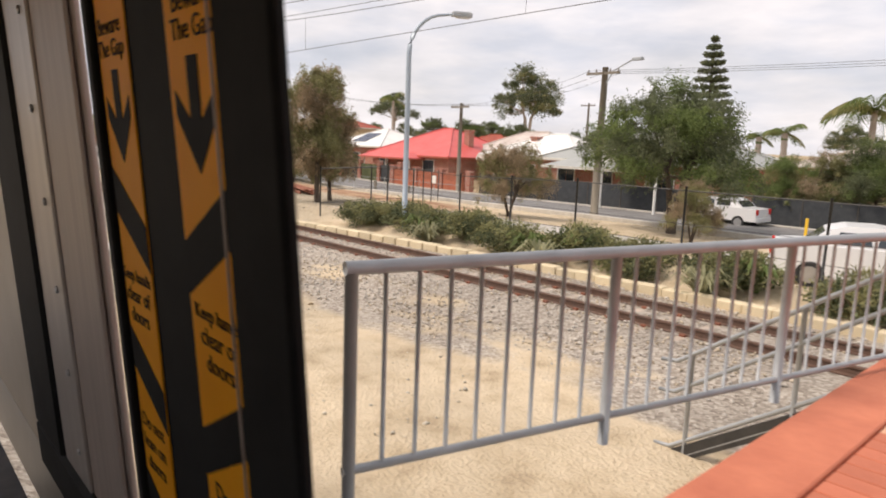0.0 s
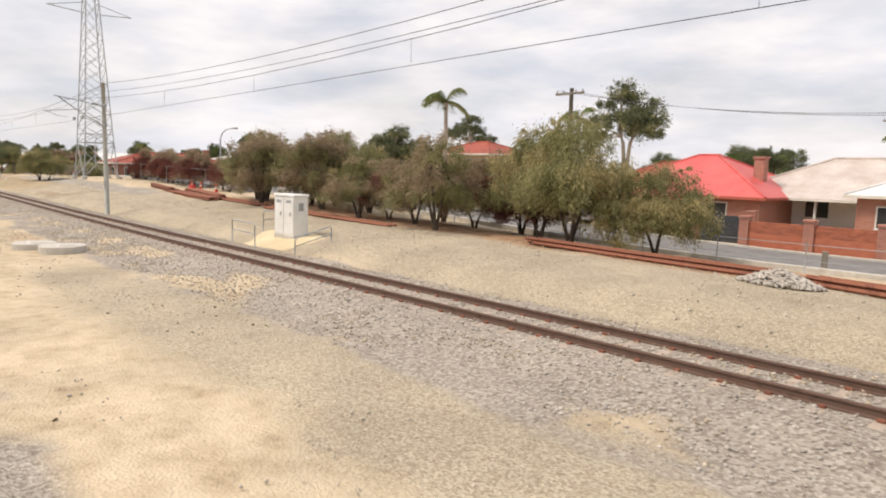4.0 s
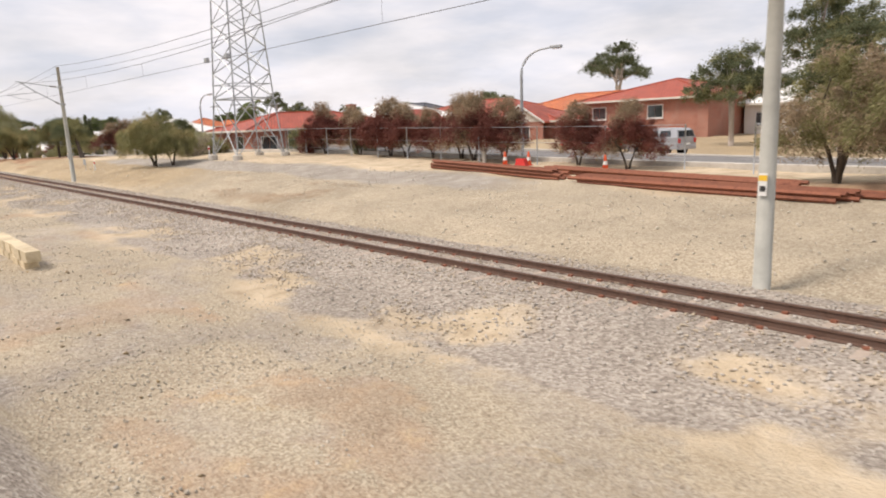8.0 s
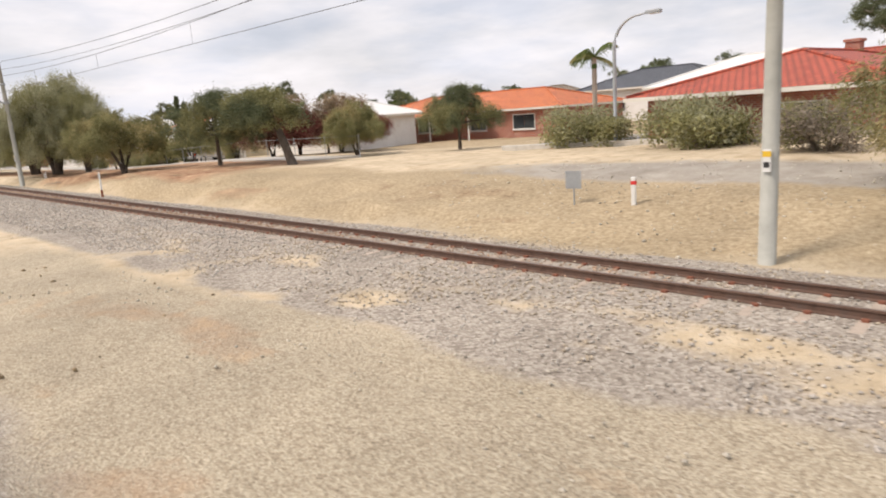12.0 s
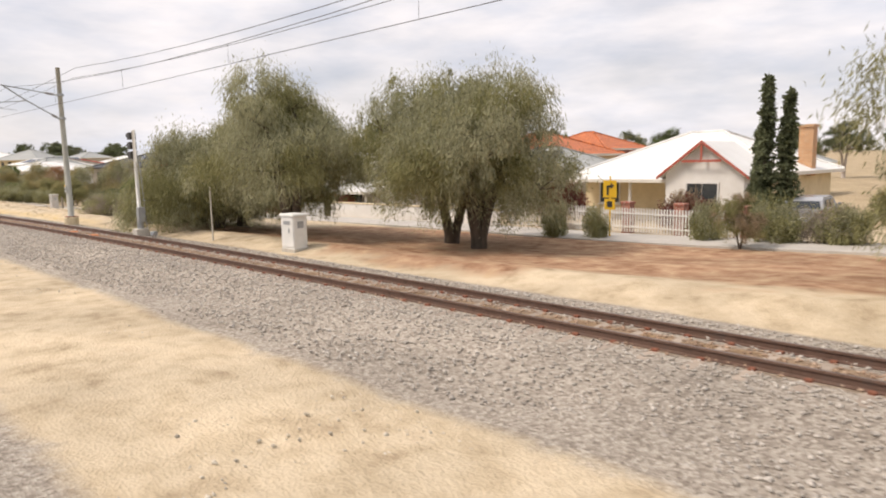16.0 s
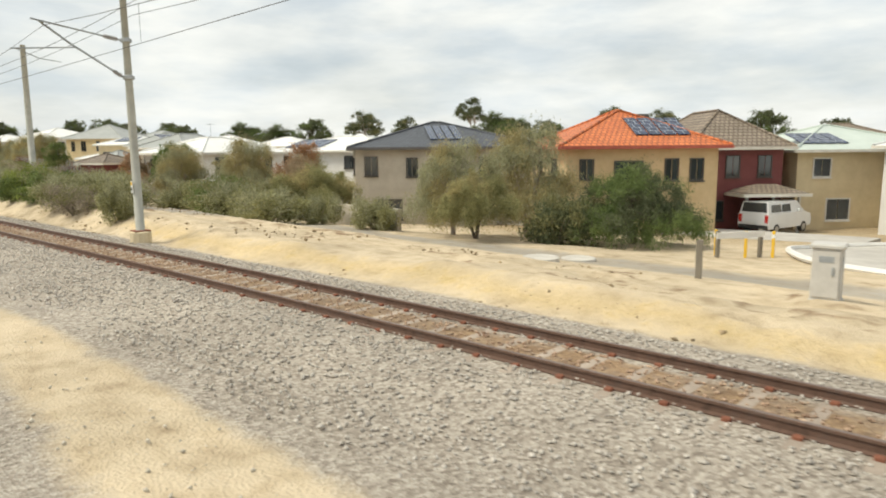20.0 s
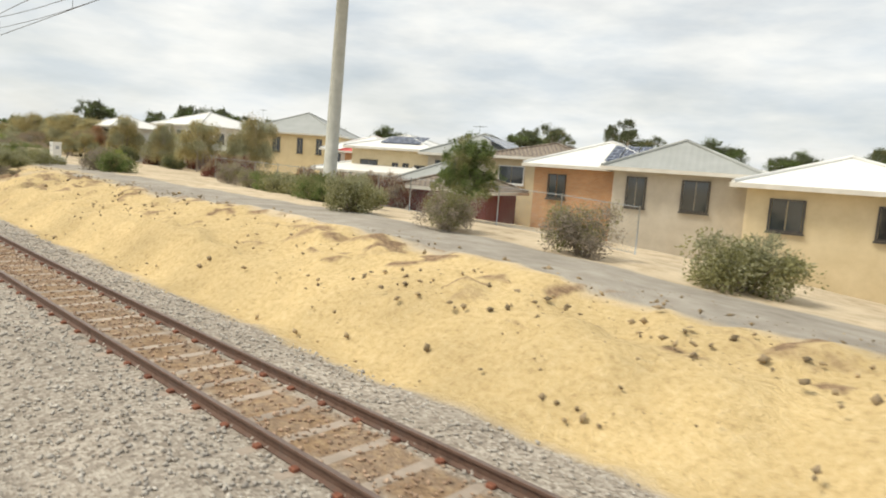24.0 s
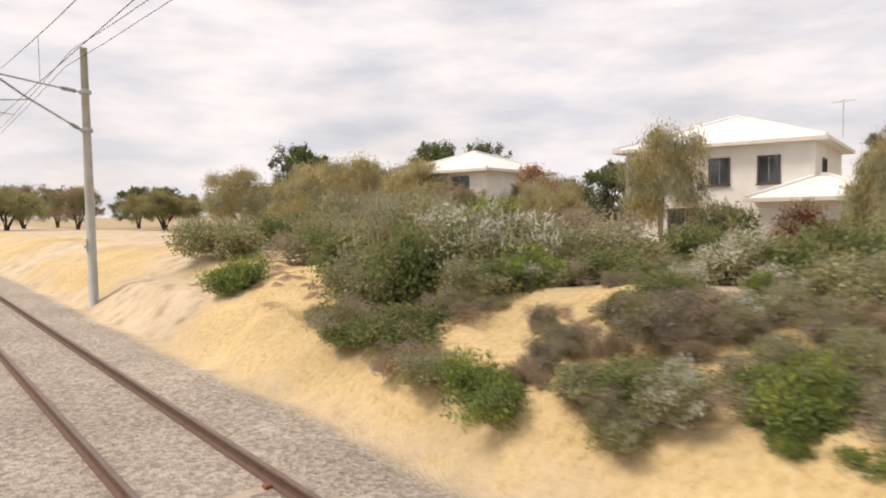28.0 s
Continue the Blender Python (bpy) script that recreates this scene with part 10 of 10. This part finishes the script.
sig = thing("railway_signal", stand(-180.9, 10.2, 0), "grey railway signal post with black lamp heads", "signal")
part("footing", Bag().box(-0.26, 0.26, -0.26, 0.26, -0.3, 0.32, 0.03), M["concrete"], sig)
part("shaft", Bag().tube([(0, 0, 0.32), (0, 0, 4.45)], [0.085, 0.07], 10), M["white_paint"], sig, smooth=True)
part("base_sleeve", Bag().lathe([(0.13, 0.32), (0.13, 1.0), (0.10, 1.05)], 10), M["galv"], sig)
part("relay_box", Bag().box(0.08, 0.32, -0.16, 0.12, 0.62, 1.25, 0.02), M["galv"], sig)
part("backboard", Bag().box(-0.10, 0.16, -0.02, 0.02, 3.15, 4.5, 0.0), M["white_paint"], sig)
for i, z in enumerate((3.45, 3.85, 4.25)):
    hd = part("lamp_head", Bag().box(-0.42, -0.10, -0.14, 0.14, z - 0.15, z + 0.15, 0.03), M["black_steel"], sig)
    part("hood", Bag().tube([(-0.62, 0, z + 0.03), (-0.42, 0, z + 0.03)], 0.11, 10, False), M["black_steel"], hd)
part("ladder_rail", Bag().tube([(0.05, 0.25, 0.3), (0.05, 0.12, 3.4)], 0.018, 6), M["galv"], sig)
for i in range(9):
    part("rung", Bag().tube([(-0.1, 0.25 - 0.013 * i, 0.55 + i * 0.32), (0.2, 0.25 - 0.013 * i, 0.55 + i * 0.32)], 0.012, 6), M["galv"], sig)
tp = thing("track_box", stand(-179.2, 10.1, 10), "small dark track-side box on short legs", "box")
part("lid", Bag().box(-0.14, 0.14, -0.1, 0.1, 0.16, 0.3, 0.02), M["galv"], tp)
for q in (-0.1, 0.1):
    part("leg", Bag().box(q - 0.02, q + 0.02, -0.02, 0.02, -0.1, 0.16), M["galv"], tp)

# roundabout beyond the cabinet
rb = thing("roundabout_road", pose(0, 0, 0), "pale grey asphalt round a small traffic island", "road", kind="structure")
n = 48
RCX, RCY, RR = -209.5, 29.0, 7.6
v = [(RCX, RCY, gz(RCX, RCY) + 0.2)]
v += [(RCX + r * math.cos(2 * math.pi * i / n), RCY + r * math.sin(2 * math.pi * i / n), gz(RCX + r * math.cos(2 * math.pi * i / n), RCY + r * math.sin(2 * math.pi * i / n)) + 0.10) for r in (3, 6, RR) for i in range(n)]
f = [(0, 1 + i, 1 + (i + 1) % n) for i in range(n)]
for q in range(2):
    f += [(1 + q * n + i, 1 + (q + 1) * n + i, 1 + (q + 1) * n + (i + 1) % n, 1 + q * n + (i + 1) % n) for i in range(n)]
part("asphalt", Bag().add(v, f), M["footpath"], rb, smooth=True)
for r, wd in ((RR, 0.25), (2.4, 0.22)):
    kb = Bag()
    pts = [Vector((RCX + r * math.cos(2 * math.pi * i / n), RCY + r * math.sin(2 * math.pi * i / n), 0)) for i in range(n + 1)]
    for q in pts:
        q.z = gz(q.x, q.y) + (0.13 if r > 5 else 0.24)
    kb.tube(pts, 0.12, 6)
    part("kerb", kb, M["white_wall"], rb)
part("island", Bag().lathe([(2.35, -0.2), (2.35, 0.12), (1.9, 0.28), (0.1, 0.3)], 32, (RCX, RCY, gz(RCX, RCY) + 0.1)), M["paver"], rb)
strip("road_side", -216, -262, 33.5, 37.5, M["footpath"], "pale side street before the houses", lift=0.10)
Bag().box(-233.2, -224.6, 20.3, 20.55, -2.4, -0.35)
tagged(part("garden_wall", Bag().box(-244.5, -231.0, 19.3, 19.55, gz(-238, 19.5) - 1.0, gz(-238, 19.5) + 1.05), M["beige_wall"]), "beige rendered garden wall below houses", "wall")
cool = thing("roof_cooler", pose(-228.4, 36.2, 4.15, 0, 0, 50), "dark evaporative cooler on a tiled roof", "cooler")
part("base", Bag().box(-0.4, 0.4, -0.4, 0.4, -0.5, 0.1), M["frame_dark"], cool)
part("drum", Bag().lathe([(0.5, 0.101), (0.52, 0.5), (0.46, 0.62)], 16), M["frame_dark"], cool)
for ax, ay, az in ((-300.5, 36.8, 4.8), (-289.0, 38.0, 5.0), (-342.0, 40.5, 7.2)):
    an = thing("roof_antenna", pose(ax, ay, az), "thin television antenna on a roof", "antenna", "roof antennas")
    part("mast_pole", Bag().tube([(0, 0, -0.6), (0, 0, 1.5)], 0.02, 6), M["galv"], an)
    boom = part("boom", Bag().tube([(-0.6, 0, 1.4), (0.6, 0, 1.4)], 0.014, 5), M["galv"], an)
    for q in range(7):
        part("element", Bag().tube([(-0.55 + q * 0.18, -0.35, 1.4), (-0.55 + q * 0.18, 0.35, 1.4)], 0.007, 4), M["galv"], boom)


# ---- orange survey marks sprayed on the track ----
for mx, my in ((-185.4, 0), (-182.75, 0)):
    rz0 = math.degrees(math.atan2(float(rail_y(mx + 1)) - float(rail_y(mx - 1)), 2))
    sm = thing("spray_mark", pose(mx, float(rail_y(mx)) + 0.57, float(rail_z(mx)) - 0.10, 0, 0, rz0), "flat sleeper face sprayed bright orange", "mark", "orange marks on the track")
    part("painted_slab", Bag().box(-0.13, 0.13, -0.32, 0.32, -0.08, 0.0, 0.02), M["spray"], sm)
vehicle(-161.1, 32.0, 95, "hatch", "car_silver", "silver car parked beside a cottage")


# ---- fallen branches and brushwood ----
def brushwood(x, y, n, reach, label, seed):
    rng = np.random.default_rng(seed)
    ob = thing("fallen_branch", stand(x, y, rng.random() * 360), label, "branch", "fallen branches")
    for i in range(n):
        a = rng.random() * 6.28
        p0 = Vector((rng.normal() * reach * 0.35, rng.normal() * reach * 0.35, 0.03 + 0.05 * rng.random()))
        d = Vector((math.cos(a), math.sin(a), 0.12 * rng.normal()))
        ln = reach * (0.3 + 0.5 * rng.random())
        part("twig", Bag().tube([p0, p0 + d * ln * 0.5 + UP * 0.06 * rng.random(), p0 + d * ln], [0.014, 0.010, 0.004], 5), M["wood_grey"], ob)


brushwood(-322.3, 5.75, 34, 0.8, "heap of dry grey sticks on the sandy slope", 1)
brushwood(-323.6, 5.2, 16, 0.6, "scattered dry grey sticks on the sandy slope", 2)
brushwood(-305.6, 5.4, 4, 1.0, "single dry stick lying on yellow sand", 3)
brushwood(-145.0, 15.4, 12, 0.9, "fallen dry branch on reddish earth", 4)
brushwood(-143.2, 12.6, 7, 0.7, "bent dry branch on pale sand", 5)
brushwood(-37.6, 4.6, 2, 0.5, "short dark stick lying on gravel", 6)
for wx, wy in ((-146.6, 13.05), (-146.15, 12.85)):
    wp = thing("marker_stake", stand(wx, wy), "short white stake in dry sand", "stake", "white stakes")
    part("stake_body", Bag().box(-0.025, 0.025, -0.025, 0.025, -0.2, 0.48, 0.006), M["white_paint"], wp)
picket(-149.6, 28.0, -146.3, 28.0, 0.95, "white picket fence before a cottage")
